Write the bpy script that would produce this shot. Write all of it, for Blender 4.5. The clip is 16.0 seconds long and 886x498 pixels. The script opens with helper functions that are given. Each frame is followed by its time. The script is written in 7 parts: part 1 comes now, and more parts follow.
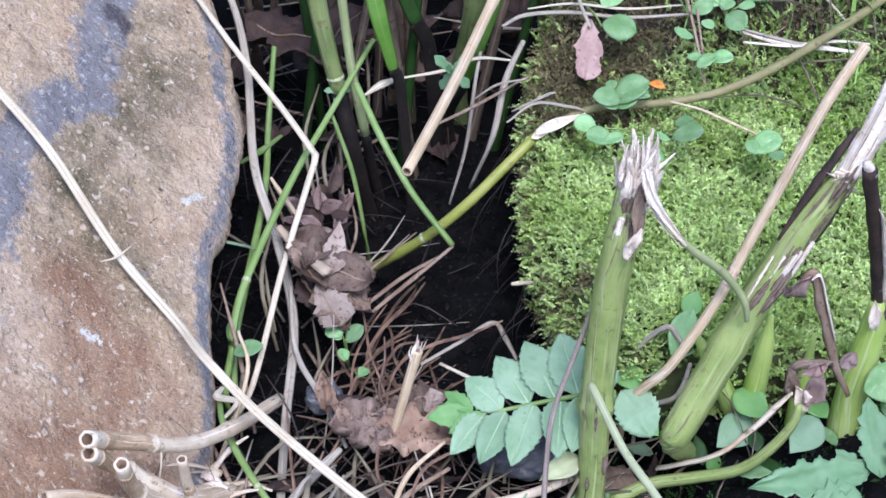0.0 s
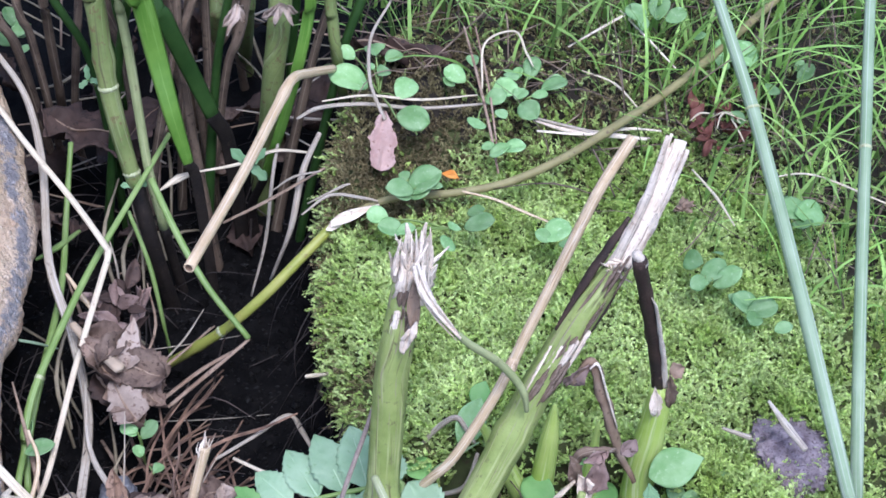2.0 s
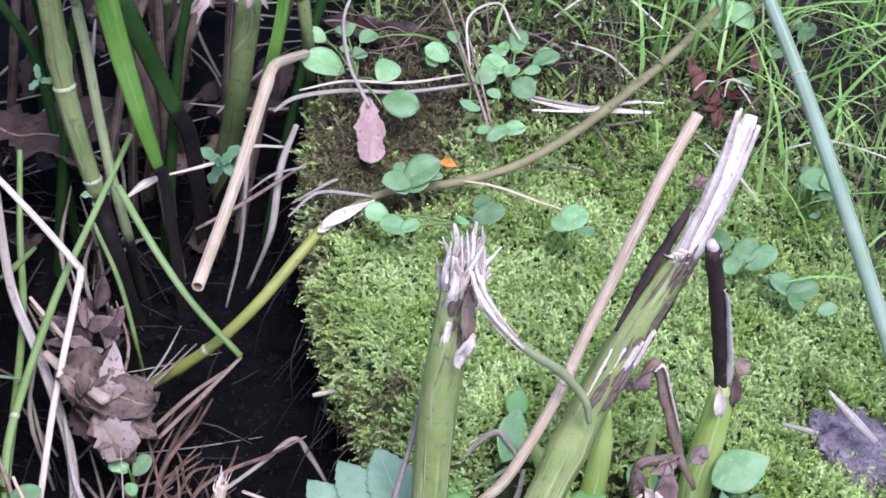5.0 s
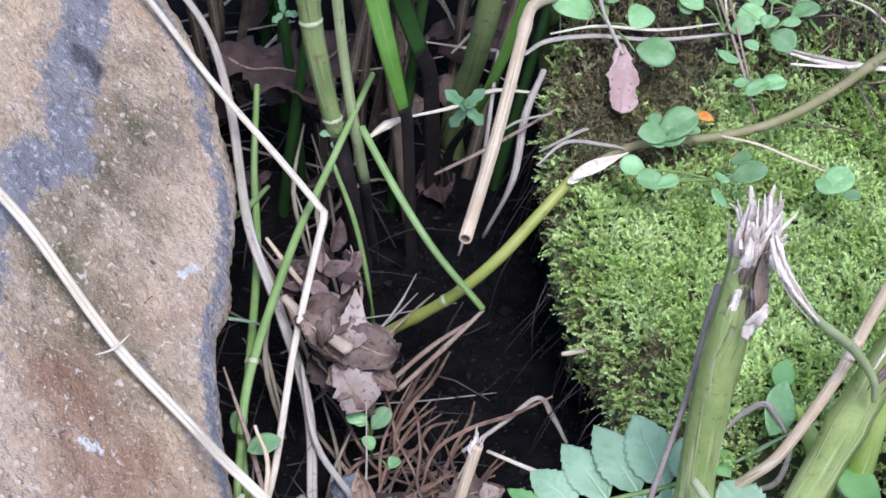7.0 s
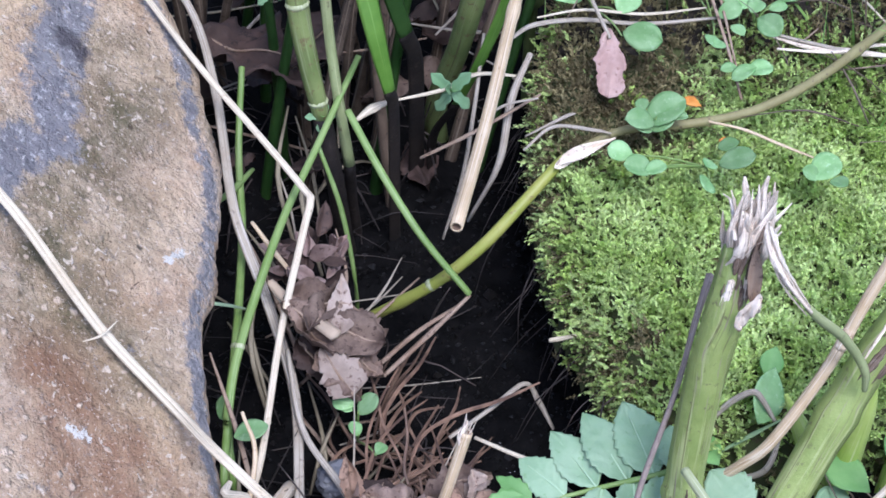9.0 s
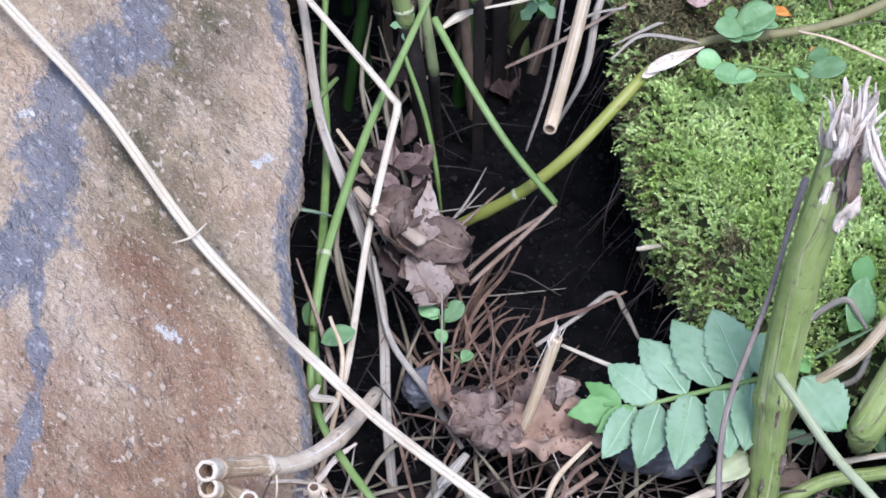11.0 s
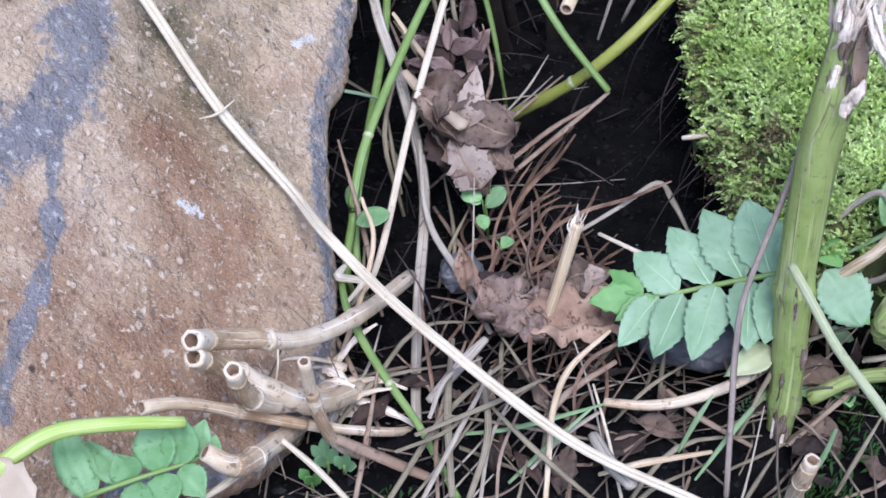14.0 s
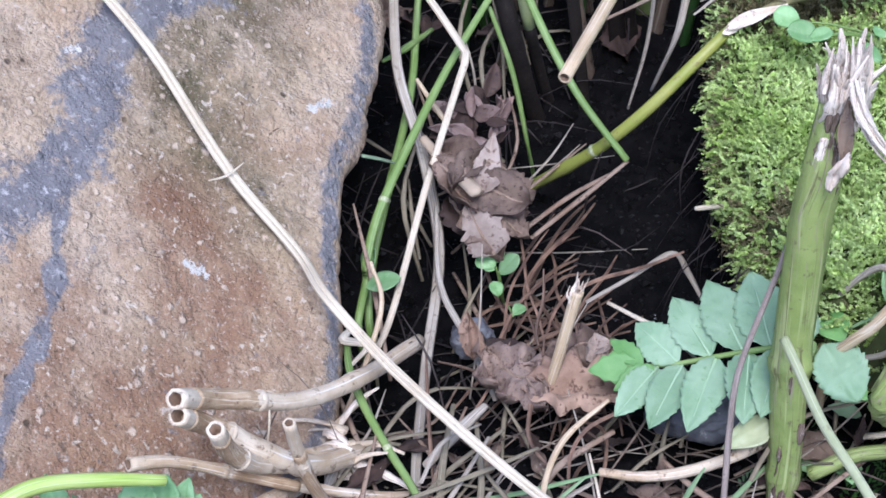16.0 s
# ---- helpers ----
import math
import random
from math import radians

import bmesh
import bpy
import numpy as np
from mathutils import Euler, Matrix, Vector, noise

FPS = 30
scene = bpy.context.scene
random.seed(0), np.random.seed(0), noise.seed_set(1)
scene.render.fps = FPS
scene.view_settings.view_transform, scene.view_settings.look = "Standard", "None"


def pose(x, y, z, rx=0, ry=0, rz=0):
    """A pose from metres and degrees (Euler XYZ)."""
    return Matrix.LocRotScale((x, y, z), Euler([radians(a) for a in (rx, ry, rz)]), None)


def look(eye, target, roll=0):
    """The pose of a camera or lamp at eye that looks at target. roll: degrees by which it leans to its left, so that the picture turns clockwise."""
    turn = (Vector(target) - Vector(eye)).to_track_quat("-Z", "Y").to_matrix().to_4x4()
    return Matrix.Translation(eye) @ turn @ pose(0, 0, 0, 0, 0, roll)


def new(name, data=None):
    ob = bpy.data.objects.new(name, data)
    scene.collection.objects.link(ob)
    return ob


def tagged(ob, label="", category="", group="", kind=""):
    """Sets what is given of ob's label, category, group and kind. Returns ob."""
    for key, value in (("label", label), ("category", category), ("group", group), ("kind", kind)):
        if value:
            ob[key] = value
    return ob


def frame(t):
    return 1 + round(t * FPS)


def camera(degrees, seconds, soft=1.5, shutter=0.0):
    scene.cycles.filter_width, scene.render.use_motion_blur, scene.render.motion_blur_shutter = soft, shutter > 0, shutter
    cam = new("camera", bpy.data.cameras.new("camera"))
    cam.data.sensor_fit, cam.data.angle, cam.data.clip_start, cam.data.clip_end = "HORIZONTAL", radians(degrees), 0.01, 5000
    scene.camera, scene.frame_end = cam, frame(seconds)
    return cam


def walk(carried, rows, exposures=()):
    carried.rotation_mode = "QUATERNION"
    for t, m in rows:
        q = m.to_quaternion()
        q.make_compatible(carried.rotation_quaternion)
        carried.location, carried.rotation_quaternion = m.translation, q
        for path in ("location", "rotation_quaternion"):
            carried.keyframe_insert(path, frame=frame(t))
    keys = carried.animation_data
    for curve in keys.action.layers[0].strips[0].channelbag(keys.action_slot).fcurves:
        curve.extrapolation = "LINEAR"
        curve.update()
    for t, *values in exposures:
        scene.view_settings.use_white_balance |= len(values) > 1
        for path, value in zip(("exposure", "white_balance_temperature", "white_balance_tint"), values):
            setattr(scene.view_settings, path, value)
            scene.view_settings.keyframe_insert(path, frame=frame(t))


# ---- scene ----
cam = camera(24.0, 16.0, soft=1.6)
PATH = [
    (0, (0.0000, -0.7914, 0.7380), (-0.0000, -0.0600, 0.0560), -0.00),
    (0.5, (0.0149, -0.7920, 0.7412), (0.0128, -0.0574, 0.0628), -0.32),
    (1, (0.0331, -0.7907, 0.7454), (0.0483, -0.0554, 0.0678), 0.29),
    (1.5, (0.0444, -0.7903, 0.7472), (0.0716, -0.0501, 0.0753), 0.68),
    (2, (0.0498, -0.7895, 0.7482), (0.1048, -0.0357, 0.0934), 1.70),
    (2.5, (0.0436, -0.7887, 0.7450), (0.1049, -0.0353, 0.0903), 1.67),
    (3, (0.0319, -0.7703, 0.7276), (0.1011, -0.0255, 0.0639), 1.85),
    (3.2, (0.0274, -0.7614, 0.7223), (0.1010, -0.0178, 0.0576), 1.88),
    (5.3, (-0.0684, -0.6826, 0.6849), (0.0824, 0.0501, 0.0212), 3.16),
    (5.5, (-0.0861, -0.6738, 0.6802), (0.0538, 0.0543, 0.0091), 2.71),
    (6, (-0.1115, -0.6656, 0.6673), (-0.0096, 0.0637, -0.0093), 1.76),
    (6.5, (-0.1139, -0.6572, 0.6602), (-0.0155, 0.0685, -0.0208), 2.55),
    (7, (-0.1108, -0.6482, 0.6663), (-0.0127, 0.0703, -0.0223), 3.15),
    (7.5, (-0.1115, -0.6442, 0.6733), (-0.0105, 0.0697, -0.0197), 3.50),
    (8, (-0.1123, -0.6430, 0.6743), (-0.0072, 0.0686, -0.0203), 3.77),
    (8.2, (-0.1145, -0.6419, 0.6730), (-0.0070, 0.0691, -0.0219), 3.90),
    (10.3, (-0.1387, -0.6363, 0.6636), (-0.0155, 0.0606, -0.0429), 4.97),
    (10.5, (-0.1416, -0.6420, 0.6588), (-0.0292, 0.0612, -0.0433), 4.36),
    (11, (-0.1410, -0.6461, 0.6530), (-0.0480, 0.0432, -0.0656), 3.70),
    (11.5, (-0.1185, -0.6448, 0.6532), (-0.0538, 0.0433, -0.0696), 2.30),
    (12, (-0.1174, -0.6419, 0.6573), (-0.0560, 0.0432, -0.0686), 2.19),
    (12.5, (-0.1215, -0.6471, 0.6550), (-0.0594, 0.0370, -0.0718), 2.34),
    (13, (-0.0926, -0.6561, 0.6455), (-0.0605, 0.0302, -0.0811), 0.86),
    (13.5, (-0.0608, -0.6581, 0.6388), (-0.0521, 0.0111, -0.1042), -0.34),
    (14, (-0.0369, -0.6558, 0.6387), (-0.0735, 0.0086, -0.1078), -2.75),
    (14.5, (-0.0185, -0.6479, 0.6476), (-0.0771, 0.0221, -0.0924), -3.63),
    (15, (-0.0001, -0.6480, 0.6450), (-0.0807, 0.0335, -0.0823), -4.40),
    (15.5, (0.0126, -0.6518, 0.6383), (-0.0832, 0.0312, -0.0859), -5.16),
    (16, (0.0227, -0.6549, 0.6373), (-0.0825, 0.0296, -0.0841), -5.64),
]
walk(cam, [(t, look(eye, target, roll)) for t, eye, target, roll in PATH], exposures=[(0, 0.75, 5330, 15), (2.0, 0.75, 5330, 16), (2.6, 0.75, 5300, 20), (3.2, 0.75, 5300, 21), (5.4, 0.76, 5300, 27), (6.1, 0.71, 5330, 16), (16, 0.70, 5330, 15)])

# ---- light: a bright overcast sky, open above the camera ----
world = bpy.data.worlds.new("sky")
scene.world = world
world.use_nodes = True
wn = world.node_tree.nodes
sky = wn.new("ShaderNodeTexSky")
sky.sky_type, sky.sun_disc = "NISHITA", False
sky.sun_elevation, sky.sun_rotation = radians(64), radians(167)
sky.air_density, sky.dust_density = 1.0, 3.0
world.node_tree.links.new(sky.outputs[0], wn["Background"].inputs[0])
wn["Background"].inputs[1].default_value = 0.15
sun = new("sun", bpy.data.lights.new("sun", "SUN"))
sun.data.energy, sun.data.angle, sun.data.color = 1.5, radians(20), (1.0, 0.98, 0.95)
sun.matrix_world = look((0.25, -1.1, 2.3), (0, 0, 0))


# ---- materials ----
def surf(name, c1, c2, scale=60, rough=0.6, bump=0.3, bscale=300, c3=None, spots=0.0, thin=0.0, vary=0.0, island=False, stretch=None, spec=0.4, dark=None, lanes=()):
    """Two colours mixed by coarse noise, a third by a finer one; spots: share of c3; thin: share of light let through."""
    m = bpy.data.materials.new(name)
    m.use_nodes = True
    nt = m.node_tree
    n, link = nt.nodes, nt.links.new
    p = n["Principled BSDF"]
    p.inputs["Roughness"].default_value = rough
    p.inputs["Specular IOR Level"].default_value = spec
    tc = n.new("ShaderNodeTexCoord")
    vec = tc.outputs["Object"]
    if stretch:
        mp = n.new("ShaderNodeMapping")
        mp.inputs["Scale"].default_value = stretch
        link(vec, mp.inputs[0])
        vec = mp.outputs[0]

    def noise_of(sc, detail=4.0, rgh=0.6):
        t = n.new("ShaderNodeTexNoise")
        t.inputs["Scale"].default_value, t.inputs["Detail"].default_value, t.inputs["Roughness"].default_value = sc, detail, rgh
        link(vec, t.inputs["Vector"])
        return t.outputs["Fac"]

    def ramp(v, a, b):
        r = n.new("ShaderNodeMapRange")
        r.inputs["From Min"].default_value, r.inputs["From Max"].default_value = a, b
        link(v, r.inputs["Value"])
        return r.outputs["Result"]

    def mix(f, a, b, mode="MIX"):
        x = n.new("ShaderNodeMix")
        x.data_type, x.blend_type = "RGBA", mode
        for sock, v in ((x.inputs["Factor"], f), (x.inputs["A"], a), (x.inputs["B"], b)):
            if isinstance(v, (int, float)):
                sock.default_value = v
            elif isinstance(v, tuple):
                sock.default_value = (*v, 1)
            else:
                link(v, sock)
        return x.outputs["Result"]

    col = mix(ramp(noise_of(scale), 0.36, 0.64), c1, c2)
    if c3:
        col = mix(ramp(noise_of(scale * 4.3, 3.0, 0.7), 0.62 - spots, 0.72 - spots), col, c3)
    if dark:
        col = mix(ramp(noise_of(scale * 0.6, 5.0, 0.7), 0.55, 0.75), col, dark)
    for k, (lane_col, share) in enumerate(lanes):
        # streaks that run along a stem, by the mesh's lane layer
        at = n.new("ShaderNodeAttribute")
        at.attribute_name = "lane"
        w = n.new("ShaderNodeTexNoise")
        w.noise_dimensions = "2D"
        w.inputs["Scale"].default_value, w.inputs["Detail"].default_value, w.inputs["Roughness"].default_value = 3.1 + k, 3.0, 0.7
        link(at.outputs["Vector"], w.inputs["Vector"])
        col = mix(ramp(w.outputs["Fac"], 0.64 - share, 0.74 - share), col, lane_col)
    if vary:
        if island == "tone":
            at = n.new("ShaderNodeAttribute")
            at.attribute_name = "tone"
            src = at.outputs["Fac"]
        elif island:
            src = n.new("ShaderNodeNewGeometry").outputs["Random Per Island"]
        else:
            src = n.new("ShaderNodeObjectInfo").outputs["Random"]
        h = n.new("ShaderNodeHueSaturation")
        link(ramp(src, 0, 1), h.inputs["Value"])
        r = h.inputs["Value"].links[0].from_node
        r.inputs["To Min"].default_value, r.inputs["To Max"].default_value = 1 - vary, 1 + vary
        link(col, h.inputs["Color"])
        col = h.outputs["Color"]
    link(col, p.inputs["Base Color"])
    if bump:
        b = n.new("ShaderNodeBump")
        b.inputs["Strength"].default_value, b.inputs["Distance"].default_value = bump, 0.001
        link(noise_of(bscale, 5.0, 0.65), b.inputs["Height"])
        link(b.outputs[0], p.inputs["Normal"])
    if thin:
        tr = n.new("ShaderNodeBsdfTranslucent")
        link(col, tr.inputs["Color"])
        ms = n.new("ShaderNodeMixShader")
        ms.inputs[0].default_value = thin
        link(p.outputs[0], ms.inputs[1])
        link(tr.outputs[0], ms.inputs[2])
        link(ms.outputs[0], n["Material Output"].inputs["Surface"])
    return m


def stone_material():
    """Ochre and pink sandstone with pale grit, olive stains, and blue-grey mineral where the mesh's vein and rim layers say so."""
    m = bpy.data.materials.new("sandstone")
    m.use_nodes = True
    n, link = m.node_tree.nodes, m.node_tree.links.new
    p = n["Principled BSDF"]
    p.inputs["Roughness"].default_value = 0.85
    p.inputs["Specular IOR Level"].default_value = 0.25
    tc = n.new("ShaderNodeTexCoord")

    def tex(kind, sc, out, **kw):
        t = n.new(kind)
        t.inputs["Scale"].default_value = sc
        for k, v in kw.items():
            t.inputs[k].default_value = v
        link(tc.outputs["Object"], t.inputs["Vector"])
        return t.outputs[out]

    def ramp(v, a, b, lo=0.0, hi=1.0):
        r = n.new("ShaderNodeMapRange")
        for k, x in (("From Min", a), ("From Max", b), ("To Min", lo), ("To Max", hi)):
            r.inputs[k].default_value = x
        link(v, r.inputs["Value"])
        return r.outputs["Result"]

    def mix(f, a, b):
        x = n.new("ShaderNodeMix")
        x.data_type = "RGBA"
        for sock, v in ((x.inputs["Factor"], f), (x.inputs["A"], a), (x.inputs["B"], b)):
            if isinstance(v, tuple):
                sock.default_value = (*v, 1)
            else:
                link(v, sock)
        return x.outputs["Result"]

    def layer(name):
        a = n.new("ShaderNodeAttribute")
        a.attribute_name = name
        return a.outputs["Fac"]

    def mul(a, b):
        x = n.new("ShaderNodeMath")
        x.operation = "MULTIPLY"
        link(a, x.inputs[0])
        link(b, x.inputs[1])
        return x.outputs[0]

    big = tex("ShaderNodeTexNoise", 9, "Fac", Detail=5.0, Roughness=0.6)
    mid = tex("ShaderNodeTexNoise", 45, "Fac", Detail=6.0, Roughness=0.7)
    fine = tex("ShaderNodeTexNoise", 420, "Fac", Detail=4.0, Roughness=0.7)
    col = mix(ramp(big, 0.35, 0.65), STONE_A, STONE_B)
    col = mix(ramp(mid, 0.42, 0.70, 0, 0.9), col, STONE_C)
    col = mix(ramp(tex("ShaderNodeTexNoise", 27, "Fac", Detail=6.0, Roughness=0.75), 0.54, 0.70, 0, 0.6), col, (0.33, 0.205, 0.12))
    col = mix(ramp(tex("ShaderNodeTexNoise", 75, "Fac", Detail=5.0, Roughness=0.75), 0.56, 0.70, 0, 0.7), col, (0.58, 0.46, 0.35))
    col = mix(ramp(tex("ShaderNodeTexNoise", 16, "Fac", Detail=4.0, Roughness=0.65), 0.52, 0.68, 0, 0.45), col, STONE_D)
    col = mix(mul(layer("stain"), ramp(mid, 0.3, 0.6)), col, (0.12, 0.105, 0.055))
    # rust brown, which also paints the shade over the slab's lower end
    col = mix(mul(layer("rust_shade"), ramp(mid, 0.22, 0.7, 0.15, 0.9)), col, (0.26, 0.13, 0.07))
    col = mix(ramp(fine, 0.47, 0.73, 0, 0.58), col, (0.21, 0.14, 0.09))
    col = mix(ramp(tex("ShaderNodeTexNoise", 620, "Fac", Detail=2.0, Roughness=0.6), 0.58, 0.7, 0, 0.6), col, (0.62, 0.50, 0.40))
    col = mix(ramp(tex("ShaderNodeTexNoise", 230, "Fac", Detail=2.5, Roughness=0.55, Distortion=0.6), 0.64, 0.69, 0, 0.9), col, (0.66, 0.55, 0.43))
    col = mix(ramp(tex("ShaderNodeTexNoise", 180, "Fac", Detail=3.0, Roughness=0.6, Distortion=0.8), 0.35, 0.28, 0, 0.8), col, (0.13, 0.085, 0.055))
    # pale grains of odd shapes
    wv = n.new("ShaderNodeTexNoise")
    wv.inputs["Scale"].default_value, wv.inputs["Detail"].default_value = 260, 2.0
    link(tc.outputs["Object"], wv.inputs["Vector"])
    va = n.new("ShaderNodeVectorMath")
    va.operation = "MULTIPLY_ADD"
    link(wv.outputs["Color"], va.inputs[0])
    va.inputs[1].default_value = (0.004, 0.004, 0.004)
    link(tc.outputs["Object"], va.inputs[2])
    vg = n.new("ShaderNodeTexVoronoi")
    vg.inputs["Scale"].default_value = 150
    link(va.outputs[0], vg.inputs["Vector"])
    sc = n.new("ShaderNodeSeparateColor")
    link(vg.outputs["Color"], sc.inputs[0])
    grain = mul(ramp(vg.outputs["Distance"], 0.17, 0.30, 1, 0), ramp(sc.outputs[0], 0.55, 0.75, 0, 0.85))
    col = mix(grain, col, (0.70, 0.55, 0.41))
    # brown weathered blotches and short dark cracks
    col = mix(ramp(tex("ShaderNodeTexNoise", 19, "Fac", Detail=7.0, Roughness=0.8, Distortion=0.5), 0.55, 0.70, 0, 0.32), col, (0.23, 0.145, 0.085))
    crack = ramp(tex("ShaderNodeTexNoise", 60, "Fac", Detail=3.0, Roughness=0.6, Distortion=2.5), 0.310, 0.275, 0, 0.8)
    col = mix(crack, col, (0.11, 0.07, 0.045))
    pits = tex("ShaderNodeTexVoronoi", 120, "Distance", Randomness=1.0)
    psel = tex("ShaderNodeTexNoise", 70, "Fac", Detail=1.0)
    pit = mul(ramp(pits, 0.10, 0.22, 0.8, 0), ramp(psel, 0.62, 0.68))
    col = mix(pit, col, (0.09, 0.06, 0.04))
    grey = mix(ramp(mid, 0.35, 0.7), (0.165, 0.155, 0.165), (0.29, 0.275, 0.275))
    grey = mix(ramp(tex("ShaderNodeTexNoise", 260, "Fac", Detail=3.0, Roughness=0.7), 0.56, 0.70), grey, (0.52, 0.49, 0.48))
    wob = ramp(tex("ShaderNodeTexNoise", 105, "Fac", Detail=6.0, Roughness=0.8), 0.3, 0.7, -0.7, 0.7)
    add = n.new("ShaderNodeMath")
    add.operation = "ADD"
    link(layer("vein"), add.inputs[0])
    link(wob, add.inputs[1])
    col = mix(ramp(add.outputs[0], 0.30, 0.82, 0, 0.97), col, grey)
    blot = n.new("ShaderNodeMath")
    blot.operation = "ADD"
    link(layer("blot"), blot.inputs[0])
    link(ramp(tex("ShaderNodeTexNoise", 90, "Fac", Detail=4.0, Roughness=0.7), 0.3, 0.7, -0.5, 0.5), blot.inputs[1])
    col = mix(ramp(blot.outputs[0], 0.35, 0.95, 0, 0.85), col, (0.07, 0.06, 0.065))
    lich = n.new("ShaderNodeMath")
    lich.operation = "ADD"
    link(layer("lichen"), lich.inputs[0])
    link(ramp(tex("ShaderNodeTexNoise", 330, "Fac", Detail=4.0, Roughness=0.8), 0.3, 0.7, -0.7, 0.7), lich.inputs[1])
    col = mix(ramp(lich.outputs[0], 0.55, 0.7), col, (0.66, 0.62, 0.56))
    link(col, p.inputs["Base Color"])
    h = n.new("ShaderNodeMath")
    h.operation = "SUBTRACT"
    link(fine, h.inputs[0])
    link(pit, h.inputs[1])
    b = n.new("ShaderNodeBump")
    b.inputs["Strength"].default_value, b.inputs["Distance"].default_value = 1.0, 0.0022
    h2 = n.new("ShaderNodeMath")
    h2.operation = "MULTIPLY_ADD"
    link(tex("ShaderNodeTexNoise", 95, "Fac", Detail=5.0, Roughness=0.65), h2.inputs[0])
    h2.inputs[1].default_value = 3.4
    link(h.outputs[0], h2.inputs[2])
    h3 = n.new("ShaderNodeMath")
    h3.operation = "MULTIPLY_ADD"
    link(grain, h3.inputs[0])
    h3.inputs[1].default_value = 0.6
    link(h2.outputs[0], h3.inputs[2])
    link(h3.outputs[0], b.inputs["Height"])
    link(b.outputs[0], p.inputs["Normal"])
    return m


STONE_A, STONE_B, STONE_C, STONE_D = (0.575, 0.42, 0.25), (0.62, 0.48, 0.35), (0.36, 0.255, 0.165), (0.50, 0.30, 0.165)
M_STONE = stone_material()
# black wet soil, with the hollow's shade put into its colour too
M_SOIL = surf("wet_shaded_soil", (0.0035, 0.0033, 0.0034), (0.0075, 0.0068, 0.0068), 90, 0.75, 1.0, 260, (0.014, 0.011, 0.010), 0.03, dark=(0.0022, 0.0022, 0.0022), spec=0.07)
M_MOSSBED = surf("moss_bed", (0.042, 0.05, 0.016), (0.075, 0.088, 0.026), 60, 0.9, 0.8, 500, (0.06, 0.045, 0.024), 0.07)
M_MOSS = surf("moss_shoots", (0.40, 0.53, 0.125), (0.67, 0.78, 0.34), 26, 0.7, 0, 1, (0.31, 0.38, 0.10), 0.02, thin=0.25, vary=0.30, island="tone", dark=(0.33, 0.43, 0.10), spec=0.25)
M_MOSSDRY = surf("dry_moss", (0.17, 0.13, 0.07), (0.30, 0.26, 0.13), 40, 0.85, 0, 1, thin=0.25, vary=0.4, island="tone", spec=0.2)
M_STALK = surf("green_stalk", (0.24, 0.305, 0.08), (0.33, 0.39, 0.12), 60, 0.5, 0.6, 500, (0.17, 0.17, 0.07), 0.02, lanes=(((0.42, 0.46, 0.19), 0.07), ((0.17, 0.165, 0.065), 0.045), ((0.33, 0.28, 0.19), 0.02)))
M_STALKDARK = surf("olive_stem", (0.14, 0.185, 0.055), (0.22, 0.265, 0.09), 40, 0.5, 0.3, 300, (0.15, 0.11, 0.05), 0.05, lanes=(((0.27, 0.31, 0.14), 0.06), ((0.12, 0.12, 0.05), 0.04)))
M_YELLOWSTEM = surf("yellow_green_stem", (0.27, 0.30, 0.05), (0.34, 0.34, 0.08), 50, 0.45, 0.15, 300, (0.22, 0.17, 0.06), 0.0)
M_BROWNSTEM = surf("olive_brown_stem", (0.22, 0.19, 0.08), (0.28, 0.25, 0.11), 60, 0.6, 0.3, 300, (0.14, 0.10, 0.06), 0.03)
M_SHOOT = surf("fresh_shoot", (0.46, 0.61, 0.11), (0.60, 0.71, 0.22), 30, 0.4, 0.3, 200, thin=0.25, lanes=(((0.66, 0.74, 0.34), 0.10), ((0.36, 0.52, 0.10), 0.05)))
M_BLADE = surf("green_blade", (0.11, 0.24, 0.03), (0.17, 0.32, 0.05), 40, 0.4, 0.15, 300, thin=0.25, lanes=(((0.20, 0.36, 0.07), 0.06),))
# dark green; shade between the clump's stems is put into this colour
M_BLADEDK = surf("dark_shaded_green", (0.024, 0.065, 0.013), (0.045, 0.10, 0.022), 40, 0.45, 0.15, 300, thin=0.2)
M_GREENSTEM = surf("grass_stem", (0.17, 0.265, 0.06), (0.26, 0.36, 0.115), 40, 0.45, 0.15, 300, thin=0.1, lanes=(((0.33, 0.42, 0.18), 0.06),))
M_BLUEGRASS = surf("bluish_grass_stem", (0.25, 0.35, 0.195), (0.33, 0.425, 0.27), 40, 0.5, 0.2, 300, thin=0.15, lanes=(((0.46, 0.53, 0.40), 0.08),))
M_GRASS = surf("fine_grass", (0.12, 0.23, 0.045), (0.22, 0.35, 0.085), 20, 0.5, 0, 1, thin=0.3, vary=0.45, island=True)
M_GRASSLONG = surf("long_grass", (0.26, 0.46, 0.085), (0.41, 0.60, 0.18), 20, 0.5, 0, 1, thin=0.3, vary=0.4, island=True)
M_STRAW = surf("pale_straw", (0.54, 0.44, 0.305), (0.66, 0.56, 0.41), 60, 0.6, 0.4, 500, (0.38, 0.30, 0.20), 0.0, lanes=(((0.34, 0.27, 0.18), 0.08), ((0.74, 0.66, 0.51), 0.10)))
M_TAN = surf("tan_straw", (0.50, 0.36, 0.205), (0.61, 0.47, 0.30), 60, 0.55, 0.4, 500, (0.36, 0.24, 0.13), 0.0, lanes=(((0.38, 0.26, 0.15), 0.07), ((0.70, 0.59, 0.44), 0.09)))
